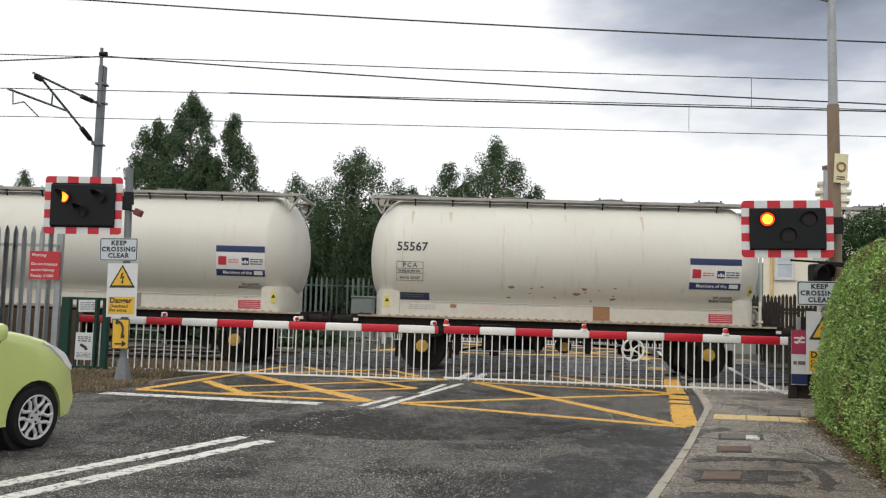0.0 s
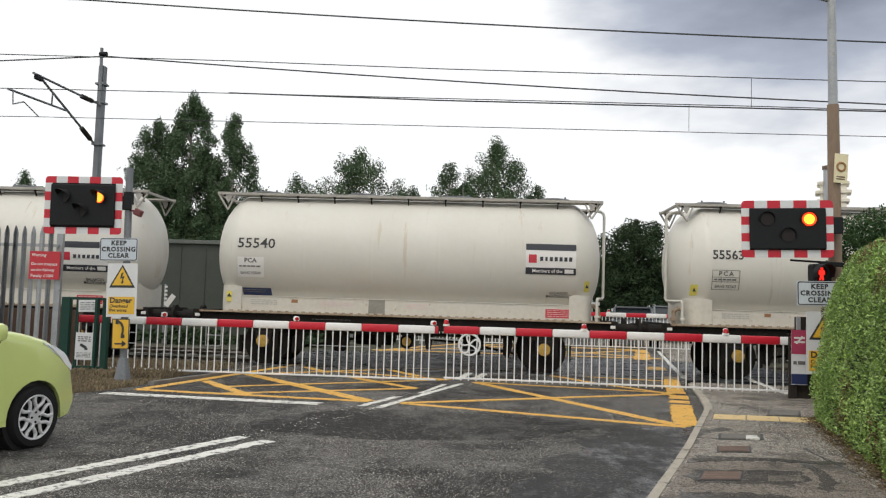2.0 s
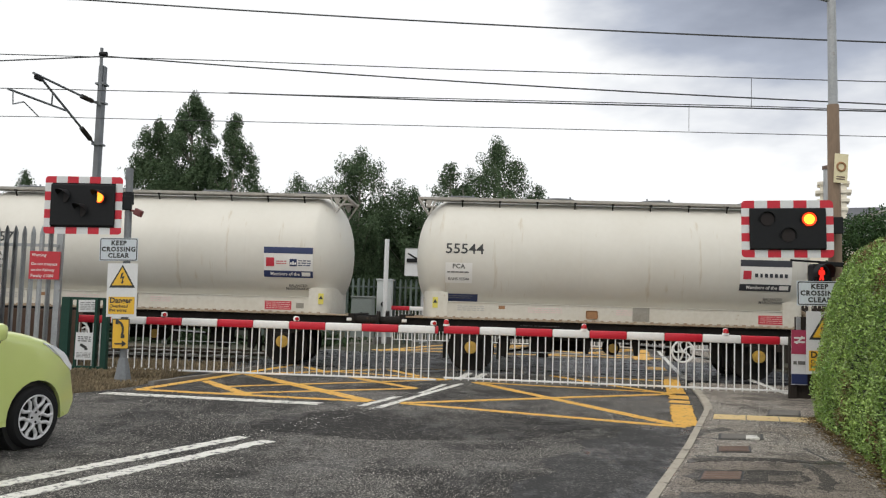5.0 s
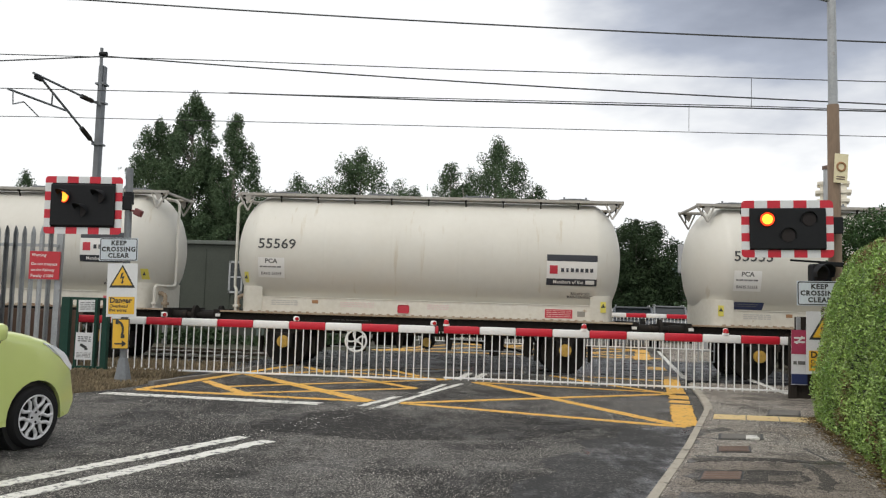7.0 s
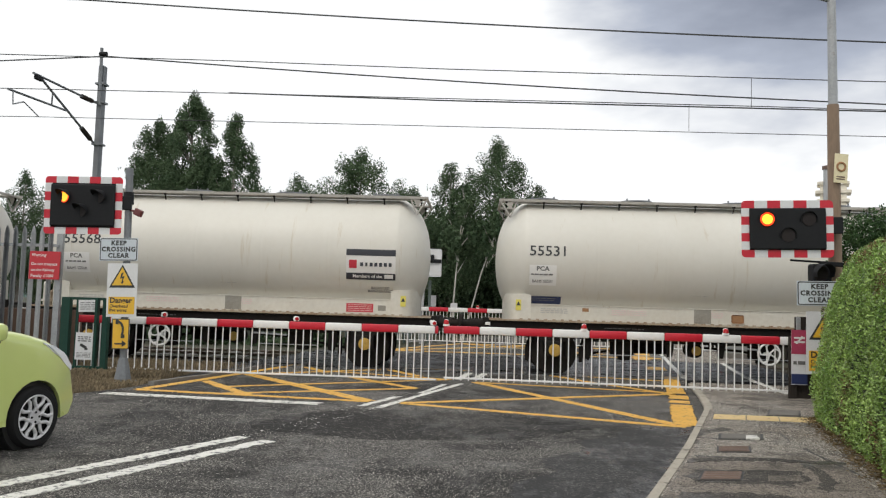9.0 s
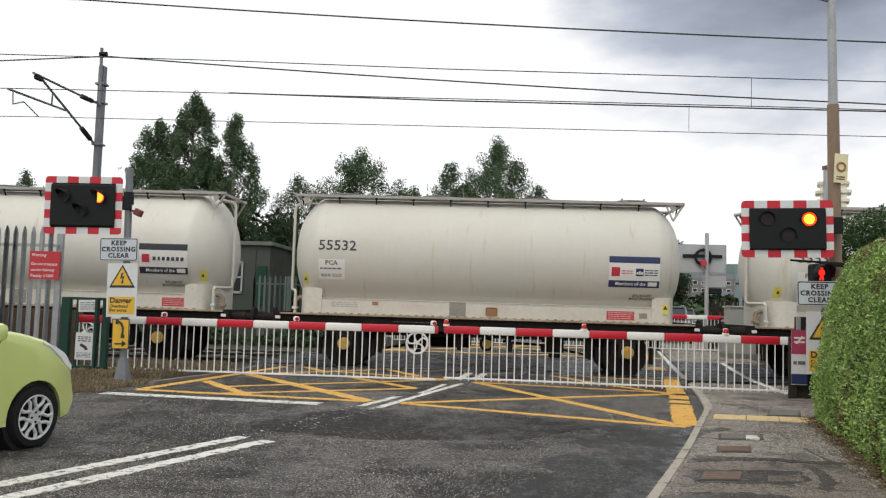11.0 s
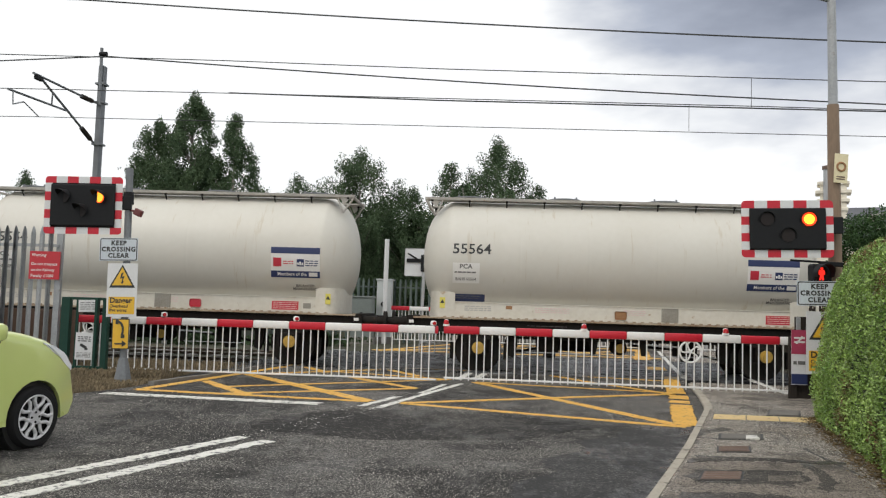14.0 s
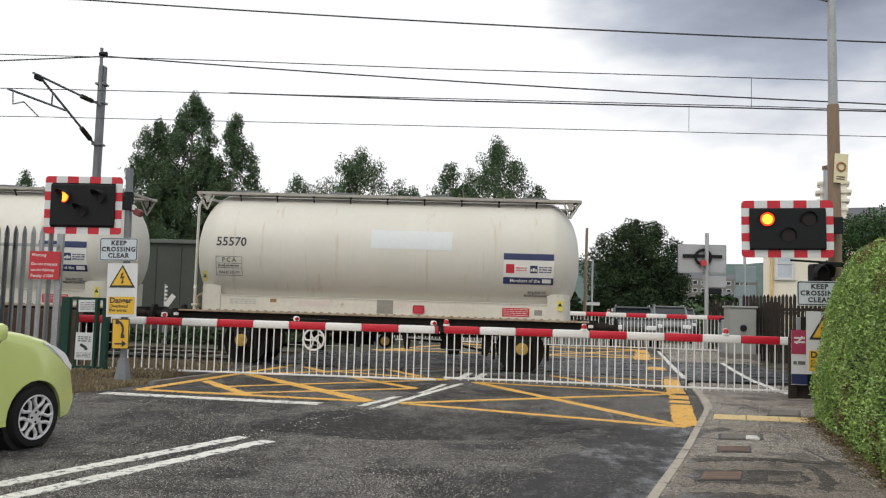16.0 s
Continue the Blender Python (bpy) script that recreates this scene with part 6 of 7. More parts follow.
# added dark wall that stands in for the shade between the trees
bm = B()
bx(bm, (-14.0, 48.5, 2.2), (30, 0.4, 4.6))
solid("shade_backing", bm, FOLIAGESHADE, "dark backing wall added as shade behind the trees", "bank", kind="structure")


def hedge():
    rg = random.Random(77)
    t = thing("hedge", "clipped green privet hedge with brown gaps beside the footway", "hedge", pose(0, 0, 0))
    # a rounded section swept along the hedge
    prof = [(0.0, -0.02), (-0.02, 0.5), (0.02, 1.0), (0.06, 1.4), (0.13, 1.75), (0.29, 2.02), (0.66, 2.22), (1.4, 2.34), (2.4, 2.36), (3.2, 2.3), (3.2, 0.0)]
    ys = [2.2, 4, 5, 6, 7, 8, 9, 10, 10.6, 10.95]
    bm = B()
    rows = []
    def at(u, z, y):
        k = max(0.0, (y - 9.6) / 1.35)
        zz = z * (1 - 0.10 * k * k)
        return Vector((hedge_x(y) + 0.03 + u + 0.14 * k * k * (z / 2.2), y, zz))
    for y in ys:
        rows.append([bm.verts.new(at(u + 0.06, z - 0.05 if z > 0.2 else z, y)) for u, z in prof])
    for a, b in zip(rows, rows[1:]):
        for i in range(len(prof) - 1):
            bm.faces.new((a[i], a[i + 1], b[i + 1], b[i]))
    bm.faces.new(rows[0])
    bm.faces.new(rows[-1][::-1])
    # dark core whose colour paints the shade behind the outer leaves
    part("core", bm, FOLIAGESHADE, t)
    def leaves(n, keep, size):
        vs, fs = [], []
        L = [(Vector((b[0] - a[0], b[1] - a[1])).length) for a, b in zip(prof, prof[1:])]
        Lc = [sum(L[:i]) for i in range(len(L) + 1)]
        while len(vs) < n * 4:
            if rg.random() < 0.12:
                y, u = 10.95 + rg.uniform(-0.02, 0.07), rg.uniform(0, 2.2)
                lim = max(z for (uu, z) in prof if uu <= u + 0.2)
                z = rg.uniform(0, lim * 0.92)
                p = at(u, z, 10.95) + Vector((0, rg.uniform(-0.02, 0.08), 0))
                nrm = Vector((-0.2, 1, 0.1))
            else:
                y = rg.uniform(2.5, 11.0)
                s = rg.random() * Lc[-2] * 0.86
                i = max(j for j in range(len(L)) if Lc[j] <= s)
                f = (s - Lc[i]) / L[i]
                a, b = prof[i], prof[i + 1]
                u, z = a[0] + (b[0] - a[0]) * f, a[1] + (b[1] - a[1]) * f
                nrm = Vector((-(b[1] - a[1]), 0, b[0] - a[0])).normalized()
                p = at(u, z, y)
                bump = 0.06 * noise.noise(Vector((y * 1.7, z * 1.9, u))) + 0.03 * noise.noise(Vector((y * 6, z * 6, u)))
                p += nrm * (bump + rg.uniform(-0.05, 0.045))
            g = noise.noise(Vector((p.y * 1.3, p.z * 1.6, p.x * 1.3 + 7)))
            if (g > 0.28) != keep:
                if not (keep is False and rg.random() < 0.75 and g > 0.34) or keep:
                    if keep or g > 0.34:
                        continue
            d = (nrm * 0.55 + Vector((rg.gauss(0, 0.7), rg.gauss(0, 0.7), rg.gauss(0, 0.7) + 0.2))).normalized()
            e = d.cross(Vector((rg.gauss(0, 1), rg.gauss(0, 1), rg.gauss(0, 1)))).normalized()
            s = size * rg.uniform(0.6, 1.3)
            k = len(vs)
            vs += [p - d * s * 0.5, p + e * s * 0.3, p + d * s * 0.6, p - e * s * 0.3]
            fs += [(k, k + 1, k + 2), (k, k + 2, k + 3)]
        return vs, fs
    vs, fs = leaves(150000, False, 0.026)
    raw("foliage", vs, fs, LEAFHEDGE, t, "bright green small leaves")
    vs, fs = leaves(16000, True, 0.030)
    raw("dry_foliage", vs, fs, LEAFDRY, t, "brown dry twigs and leaves")


hedge()
rg = random.Random(92)
vs, fs = [], []
for _ in range(3200):
    y = rg.uniform(4.5, 10.9)
    x = hedge_x(y) - abs(rg.gauss(0, 0.11)) + 0.04
    a, s = rg.uniform(0, 6.28), rg.uniform(0.010, 0.026)
    k = len(vs)
    z = 0.034 + rg.uniform(0, 0.012)
    vs += [(x + s * math.cos(a), y + s * math.sin(a), z), (x - s * 0.5 * math.sin(a), y + s * 0.5 * math.cos(a), z + 0.006), (x - s * math.cos(a), y - s * math.sin(a), z), (x + s * 0.5 * math.sin(a), y - s * 0.5 * math.cos(a), z + 0.004)]
    fs += [(k, k + 1, k + 2), (k, k + 2, k + 3)]
litter = thing("leaf_litter", "brown fallen leaves along the hedge foot", "leaf litter", kind="stuff")
raw("leaves", vs, fs, LEAFDRY, litter)
rg = random.Random(91)
bush = thing("tall_bush", "tall dark green bush behind the hedge", "bush", pose(6.6, 13.2, 0))
for i in range(9):
    a = rg.uniform(0, 6.28)
    part("stem", cy(B(), (0, 0, 0), (0.9 * math.cos(a), 0.9 * math.sin(a), rg.uniform(2.4, 3.1)), 0.03, 0.008, n=6), BARK, bush)
spots = [((rg.uniform(-1.3, 2.2), rg.uniform(-1.0, 1.0), rg.uniform(0.8, 2.65)), (0.5, 0.5, 0.4)) for _ in range(34)]
spots += [((rg.uniform(-1.0, 2.2), rg.uniform(-0.6, 0.6), rg.uniform(2.75, 3.0)), (0.10, 0.10, 0.22)) for _ in range(10)]
vs, fs = leaf_cloud(spots, 110000, 0.045, rg, -0.2)
raw("foliage", vs, fs, leafy("bush_leaves", (0.035, 0.075, 0.030), (0.075, 0.125, 0.05)), bush)


# ---------------------------------------------------------------- overhead line
def wire(name, label, pts, r):
    return solid(name, tube(B(), pts, r, n=6), WIRE, label, "overhead wire", kind="structure")


def sagged(a, b, sag, n=10):
    a, b = Vector(a), Vector(b)
    return [a.lerp(b, i / n) - Vector((0, 0, 4 * sag * (i / n) * (1 - i / n))) for i in range(n + 1)]


mast = thing("line_mast", "galvanised overhead line mast with cantilever arms", "line mast", pose(0, 0, 0))
part("column", bx(B(), (-13.03, 25.0, 4.35), (0.17, 0.20, 8.7), 0.0), MASTSTEEL, mast)
part("flange", bx(B(), (-12.95, 24.98, 4.35), (0.035, 0.25, 8.7)), MASTSTEEL, mast)
part("top_tube", cy(B(), (-12.96, 24.8, 7.4), (-13.0, 24.8, 9.25), 0.05, n=10), MASTSTEEL, mast)
part("insulator", cy(B(), (-13.05, 24.8, 9.05), (-12.82, 24.8, 9.05), 0.08, n=10), BLACKBOX, mast)
for z in (6.15, 7.5, 8.1):
    part("clamp", bx(B(), (-13.0, 24.95, z), (0.30, 0.34, 0.06)), MASTSTEEL, mast)
part("top_arm", tube(B(), [(-13.16, 24.9, 7.5), (-13.2, 21.5, 7.47)], 0.035, n=8), MASTSTEEL, mast)
part("top_insulator", cy(B(), (-13.17, 24.7, 7.5), (-13.18, 24.1, 7.49), 0.075, n=10), WOODDARK, mast)
part("top_clamp", bx(B(), (-13.19, 21.75, 7.40), (0.12, 0.3, 0.14), 0.02), BLACKBOX, mast)
part("diagonal_arm", tube(B(), [(-13.14, 24.9, 6.2), (-13.16, 21.9, 7.38)], 0.035, n=8), MASTSTEEL, mast)
part("diagonal_insulator", cy(B(), (-13.15, 24.7, 6.28), (-13.15, 24.15, 6.50), 0.075, n=10), WOODDARK, mast)
part("steady_tube", tube(B(), [(-13.1, 23.1, 6.80), (-13.2, 20.4, 6.72)], 0.032, n=8), MASTSTEEL, mast)
part("steady_strut", tube(B(), [(-13.13, 22.4, 7.14), (-13.2, 22.5, 6.79)], 0.024, n=6), MASTSTEEL, mast)
part("registration_arm", tube(B(), [(-13.18, 20.6, 6.72), (-13.16, 20.6, 6.36), (-13.05, 20.9, 6.50), (-12.92, 21.4, 6.23)], 0.018, n=6), MASTSTEEL, mast)
wire("contact_wire", "far contact wire over the track", [(-60, 21.4, 6.25), (-13, 21.4, 6.21), (9.6, 21.4, 5.99), (60, 21.4, 5.7)], 0.010)
wire("catenary_wire", "far catenary wire over the track", [(-60, 21.4, 7.2), (-14, 21.4, 7.0), (-7.6, 21.4, 6.93), (6.3, 21.4, 6.74), (9.6, 21.4, 6.68), (60, 21.4, 7.4)], 0.012)
wire("contact_wire", "near contact wire over the track", [(-6.37, 18, 6.04), (-1.46, 18, 5.92), (8.1, 18, 5.79), (60, 18, 5.6)], 0.016)
wire("return_wire", "heavy return wire from the mast top", [(-60, 25, 8.6), (-16.5, 25, 8.87), (-13.0, 25, 9.04)] + sagged((-12.9, 25, 9.04), (11.3, 25, 7.76), 0.11) + [(60, 25, 8.0)], 0.022)
wire("catenary_wire", "near catenary wire over the track", [(-60, 18, 7.9), (-6.5, 18, 6.79), (-1.48, 18, 6.64), (8.1, 18, 6.44), (60, 18, 6.9)], 0.011)
wire("feeder_wire", "thick feeder wire high over the crossing", [(-60, 18, 10.3), (-9.9, 18, 8.21)] + sagged((-9.9, 18, 8.21), (8.1, 18, 7.31), 0.075)[1:] + [(60, 18, 5.2)], 0.018)
for x, z0, z1 in ((5.28, 5.84, 6.50), (3.95, 5.3, 5.9)):
    wire("dropper", "thin vertical dropper wire", [(x, 18, z0), (x, 18, z1)], 0.006)


# ---------------------------------------------------------------- beyond the tracks
def equipment_building():
    b = thing("equipment_building", "olive green railway equipment building with a white window", "building", pose(0, 0, 0))
    x0, x1, y0, y1, h = -17.0, -9.6, 33.0, 36.5, 3.72
    bm = B()
    bx(bm, ((x0 + x1) / 2, (y0 + y1) / 2, h / 2 - 0.1), (x1 - x0, y1 - y0, h))
    part("wall", bm, REBGREEN, b)
    part("roof", bx(B(), ((x0 + x1) / 2, (y0 + y1) / 2, h - 0.02), (x1 - x0 + 0.3, y1 - y0 + 0.3, 0.16), 0.02), mat("grey_roof_trim", (0.13, 0.145, 0.13), rough=0.6), b)
    for i in range(7):
        part("cladding_rib", bx(B(), (x0 + 0.5 + i * 1.05, y0 - 0.015, 1.75), (0.05, 0.03, 3.5)), REBGREEN, b)
    win = part("window", bx(B(), (-10.98, y0 - 0.02, 2.30), (0.52, 0.05, 1.30)), DARKGLASS, b)
    for dx, dz, w, hh in ((0, 0.62, 0.58, 0.09), (0, -0.62, 0.58, 0.09), (-0.26, 0, 0.07, 1.30), (0.26, 0, 0.07, 1.30), (0, 0.0, 0.52, 0.06)):
        part("window_frame", bx(B(), (-10.98 + dx, y0 - 0.05, 2.30 + dz), (w, 0.06, hh)), ALU, win)
    part("vent_box", bx(B(), (-9.9, y0 - 0.05, 2.0), (0.4, 0.1, 1.6), 0.02), GREENPAINT, b)
    return b


equipment_building()
palisade("back_palisade_fence", "grey-green steel palisade fence behind the tracks", (-9.5, 30.6), (-2.75, 30.5), 2.38, 0.2, mat("green_grey_steel", (0.13, 0.17, 0.155), (0.10, 0.13, 0.12), rough=0.55), "back")


def cabinet(label, x, y, w, d, h, material=ALU):
    c = thing("equipment_cabinet", label, "cabinet", pose(x, y, -0.05))
    part("body", bx(B(), (0, 0, h / 2), (w, d, h), 0.02), material, c)
    part("roof", bx(B(), (0, 0, h + 0.03), (w + 0.08, d + 0.08, 0.06), 0.015), material, c)
    part("plinth", bx(B(), (0, 0, 0.1), (w + 0.2, d + 0.2, 0.25), 0.01), COVERGREY, c)
    part("door", bx(B(), (0, -d / 2 - 0.01, h * 0.52), (w * 0.9, 0.02, h * 0.86), 0.004), material, c)
    part("lock", cy(B(), (w * 0.0, -d / 2 - 0.02, h * 0.62), (0, -d / 2 - 0.08, h * 0.62), 0.1, n=12), BLACKBOX, c)
    return c


cabinet("pale grey equipment cabinet beyond the crossing", 7.36, 26.2, 0.80, 0.7, 1.62, mat("cabinet_grey", (0.33, 0.34, 0.315), (0.27, 0.28, 0.26), rough=0.55))
cabinet("white cabinet against the far fence", -4.35, 30.0, 0.55, 0.4, 2.28, mat("cabinet_white", (0.55, 0.58, 0.58), (0.48, 0.51, 0.51), rough=0.5))
cabinet("small grey relay cabinet by the fence", -5.0, 29.2, 0.75, 0.6, 1.62, mat("cabinet_bluegrey", (0.20, 0.23, 0.22), rough=0.6))
cabinet("grey barrier machine beyond the crossing", 8.35, 28.6, 0.7, 0.6, 1.2, mat("machine_grey", (0.10, 0.105, 0.10), rough=0.6))

fs_ = thing("far_signal", "back of the far crossing signal on a white post", "crossing signal", pose(7.33, 30.3, 0))
part("post", cy(B(), (0, 0, -0.05), (0, 0, 4.3), 0.07, n=14), ALU, fs_)
part("board", bx(B(), (-0.14, 0.12, 3.36), (1.72, 0.03, 1.05), 0.04), ALU, fs_)
part("strap", bx(B(), (-0.14, 0.06, 3.46), (1.4, 0.06, 0.12)), BLACKBOX, fs_)
part("bracket_ring", ring(B(), (-0.12, 0.02, 3.42), 0.27, 0.05, "y"), BLACKBOX, fs_)
part("lamp", cy(B(), (-0.16, -0.1, 3.2), (-0.16, -0.25, 3.2), 0.11, n=14), SMALLRED, fs_)
part("plate", bx(B(), (0.3, 0.1, 2.55), (0.82, 0.02, 0.40)), ALU, fs_)
part("plate", bx(B(), (0.3, 0.1, 2.2), (0.5, 0.15, 0.22), 0.03), BLACKBOX, fs_)
fl = thing("far_signal", "back of a crossing signal board beside the far fence", "crossing signal", pose(-2.95, 30.2, 0))
part("post", cy(B(), (-0.05, 0.05, -0.05), (0.0, 0.05, 3.2), 0.06, n=14), ALU, fl)
part("board", bx(B(), (-0.05, 0.10, 2.96), (1.38, 0.03, 1.04), 0.05), SIGNWHITE, fl)
part("strap", bx(B(), (-0.02, 0.05, 3.02), (1.3, 0.06, 0.14), 0.02), BLACKBOX, fl)
part("bracket", bx(B(), (-0.05, 0.0, 2.92), (0.15, 0.1, 0.62), 0.02), BLACKBOX, fl)
part("lamp_back", bx(B(), (0.15, 0.02, 3.12), (0.42, 0.12, 0.26), 0.03), BLACKBOX, fl)
part("arm", tube(B(), [(-0.62, 0.0, 3.28), (-0.1, 0.0, 2.98)], 0.03, n=6), BLACKBOX, fl)
wp = thing("white_pole", "slim white pole beside the far fence", "pole", pose(-4.25, 29.4, 0))
part("shaft", cy(B(), (0, 0, -0.05), (0, 0, 3.72), 0.085, n=12), SIGNWHITE, wp)
for x, z, w_, h_, lab in ((-2.65, 1.55, 0.24, 0.42, "small white notice by the far fence"), (-1.85, 1.32, 0.26, 0.34, "small pale notice by the far bushes")):
    ns = thing("small_sign", lab, "sign", pose(x, 31.0, 0))
    part("stake", cy(B(), (0, 0, -0.05), (0, 0, z), 0.025, n=8), ALU, ns)
    part("plate", bx(B(), (0, -0.03, z), (w_, 0.02, h_)), SIGNWHITE, ns)
gauge = thing("marker_post", "thin grey notched marker post beside the far track", "marker post", pose(-10.31, 24.4, 0))
part("stake", bx(B(), (0, 0, 1.76 / 2 - 0.03), (0.05, 0.03, 1.76 + 0.06), 0.004), GALV, gauge)
for k in range(5):
    part("notch_plate", bx(B(), (0.03, -0.012, 1.76 - 0.08 - 0.12 * k), (0.09, 0.012, 0.06)), DECALWHITE, gauge)
tilted = thing("leaning_plate", "small white plate leaning on a short stake", "trackside plate", pose(-10.17, 24.3, 0))
part("stake", cy(B(), (0, 0.03, -0.06), (0, 0.03, 1.16), 0.02, n=8), GALV, tilted)
part("plate", bx(B(), (0.06, 0, 1.16 + 0.10), (0.16, 0.015, 0.42), 0.004, rot=Matrix.Rotation(0.6, 3, "Y")), DECALWHITE, tilted)
plate_sign = thing("street_sign", "small dark green name plate on two thin posts", "sign", pose(0.36, 31.2, 0))
for x in (-0.1, 0.12):
    part("post", cy(B(), (x, 0.02, -0.05), (x, 0.02, 2.05), 0.022, n=8), ALU, plate_sign)
part("plate", bx(B(), (0, 0, 2.05), (0.86, 0.02, 0.20), 0.006), mat("dark_green_plate", (0.03, 0.07, 0.05), rough=0.5), plate_sign)
part("writing", bars(-0.36, 0.36, 2.01, 2.09, 1, 0.8, y=-0.013, seed=55), DECALWHITE, plate_sign)
fs2 = thing("far_sign", "backs of green-grey road signs on a thin post", "sign", pose(8.76, 30.6, 0))
part("post", cy(B(), (0, 0, -0.05), (0, 0, 4.0), 0.05, n=12), ALU, fs2)
tealplate = mat("sign_back", (0.24, 0.31, 0.32), (0.20, 0.26, 0.27), rough=0.5)
for z, w, h in ((2.85, 0.75, 0.62), (2.25, 0.75, 0.42), (1.75, 0.45, 0.4)):
    part("sign_back", bx(B(), (0.02, -0.03, z), (w, 0.03, h), 0.02), tealplate, fs2)
fing = thing("finger_post", "white direction finger post by the far road", "road sign", pose(5.55, 52, 0))
part("post", cy(B(), (0, 0, 0), (0, 0, 4.6), 0.06, n=10), ALU, fing)
part("finger", bx(B(), (0.0, -0.08, 1.85), (0.95, 0.04, 0.20)), SIGNWHITE, fing)
part("finger", bx(B(), (1.6, 0.3, 1.5), (0.7, 0.04, 0.20)), SIGNWHITE, fing)
tp = thing("telegraph_pole", "thin brown wooden pole by the far road", "pole", pose(4.7, 48, 0, 0, 0.6, 0))
part("shaft", cy(B(), (0, 0, 0), (0, 0, 6.2), 0.10, 0.08, n=10), POLEPAINT, tp)
st = thing("street_lamp", "thin grey street lamp beyond the barrier", "street lamp", pose(15.0, 62, 0))
part("shaft", cy(B(), (0, 0, 0), (0, 0, 3.9), 0.06, 0.05, n=10), ALU, st)


def timber_fence(p, q, h, label):
    f = thing("timber_fence", label, "fence")
    p, q = Vector((*p, 0)), Vector((*q, 0))
    L = (q - p).length
    f.matrix_world = pose(p.x, p.y, -0.05, 0, 0, math.degrees(math.atan2(q.y - p.y, q.x - p.x)))
    for z in (0.5, h - 0.45):
        part("rail", bx(B(), (L / 2, 0.04, z), (L, 0.05, 0.10)), WOODDARK, f)
    rg = random.Random(int(L * 10))
    for i in range(int(L / 0.17)):
        part("board", lambda: plate(B(), [(-0.06, 0), (0.06, 0), (0.06, h - 0.08), (0, h), (-0.06, h - 0.08)], 0, 0.02), WOODDARK, f, at=(i * 0.17, 0, rg.uniform(-0.03, 0.03)), key=("tb", h))
    return f


timber_fence((8.1, 33.0), (11.6, 33.3), 2.0, "dark pointed timber fence by the far pavement")
timber_fence((7.7, 27.0), (9.3, 22.6), 2.05, "dark pointed timber fence beside the footway")
timber_fence((9.3, 22.6), (14.5, 22.3), 2.05, "dark pointed timber fence behind the hedge")

# cars waiting beyond the far barrier
def far_car(x, y, rz, paint, label, h=1.75):
    c = thing("waiting_car", label, "car", pose(x, y, 0, 0, 0, rz))
    bm = B()
    out = [(-2.1, 0.35), (2.1, 0.35), (2.15, 0.75), (2.0, 1.0), (1.0, 1.08), (-2.1, 1.1)]
    plate(bm, out, -0.86, 0.86)
    bmesh.ops.bevel(bm, geom=list(bm.edges), offset=0.07, segments=3, affect="EDGES")
    part("body", bm, paint, c, soft=True)
    bm = B()
    plate(bm, [(-2.05, 1.08), (1.05, 1.08), (0.35, h - 0.08), (-1.9, h - 0.08)], -0.74, 0.74)
    bmesh.ops.bevel(bm, geom=list(bm.edges), offset=0.06, segments=2, affect="EDGES")
    part("glasshouse", bm, DARKGLASS, c, soft=True)
    part("roof", bx(B(), (-0.75, 0, h - 0.05), (2.3, 1.42, 0.08), 0.03), paint, c)
    for sy in (-0.72, 0.72):
        part("windscreen_pillar", tube(B(), [(1.06, sy, 1.08), (0.36, sy * 0.97, h - 0.06)], 0.045, n=8), paint, c)
        part("door_mirror", bx(B(), (0.75, sy * 1.30, 1.16), (0.14, 0.22, 0.16), 0.04), paint, c)
        part("roof_rail", tube(B(), [(0.2, sy * 0.9, h - 0.01), (0.0, sy * 0.9, h + 0.05), (-1.6, sy * 0.9, h + 0.05), (-1.8, sy * 0.9, h - 0.01)], 0.016, n=6), ALU, c)
    part("number_plate", bx(B(), (2.17, 0, 0.50), (0.03, 0.52, 0.11), 0.004), ALU, c)
    part("bumper", bx(B(), (2.10, 0, 0.42), (0.16, 1.5, 0.12), 0.04), BLACKPL, c)
    for sx in (-1.3, 1.3):
        for sy in (-0.82, 0.82):
            part("wheel", lambda: cy(B(), (0, -0.1, 0), (0, 0.1, 0), 0.33, n=20), TYRE, c, at=(sx, sy, 0.33), key="farwheel")
    for sy in (-0.62, 0.62):
        part("headlight", bx(B(), (2.1, sy, 0.78), (0.12, 0.36, 0.16), 0.03), HEADLAMP, c)
    part("grille", bx(B(), (2.14, 0, 0.66), (0.06, 0.8, 0.2), 0.02), BLACKPL, c)
    return c


far_car(5.15, 33.2, -97, CARGREY, "dark grey car waiting behind the far barrier", 1.58)
far_car(7.85, 39.6, -97, CARSILVER, "silver car waiting behind the far barrier", 1.72)
far_car(10.6, 50.0, -100, CARGREY, "dark car in the far queue", 1.7)


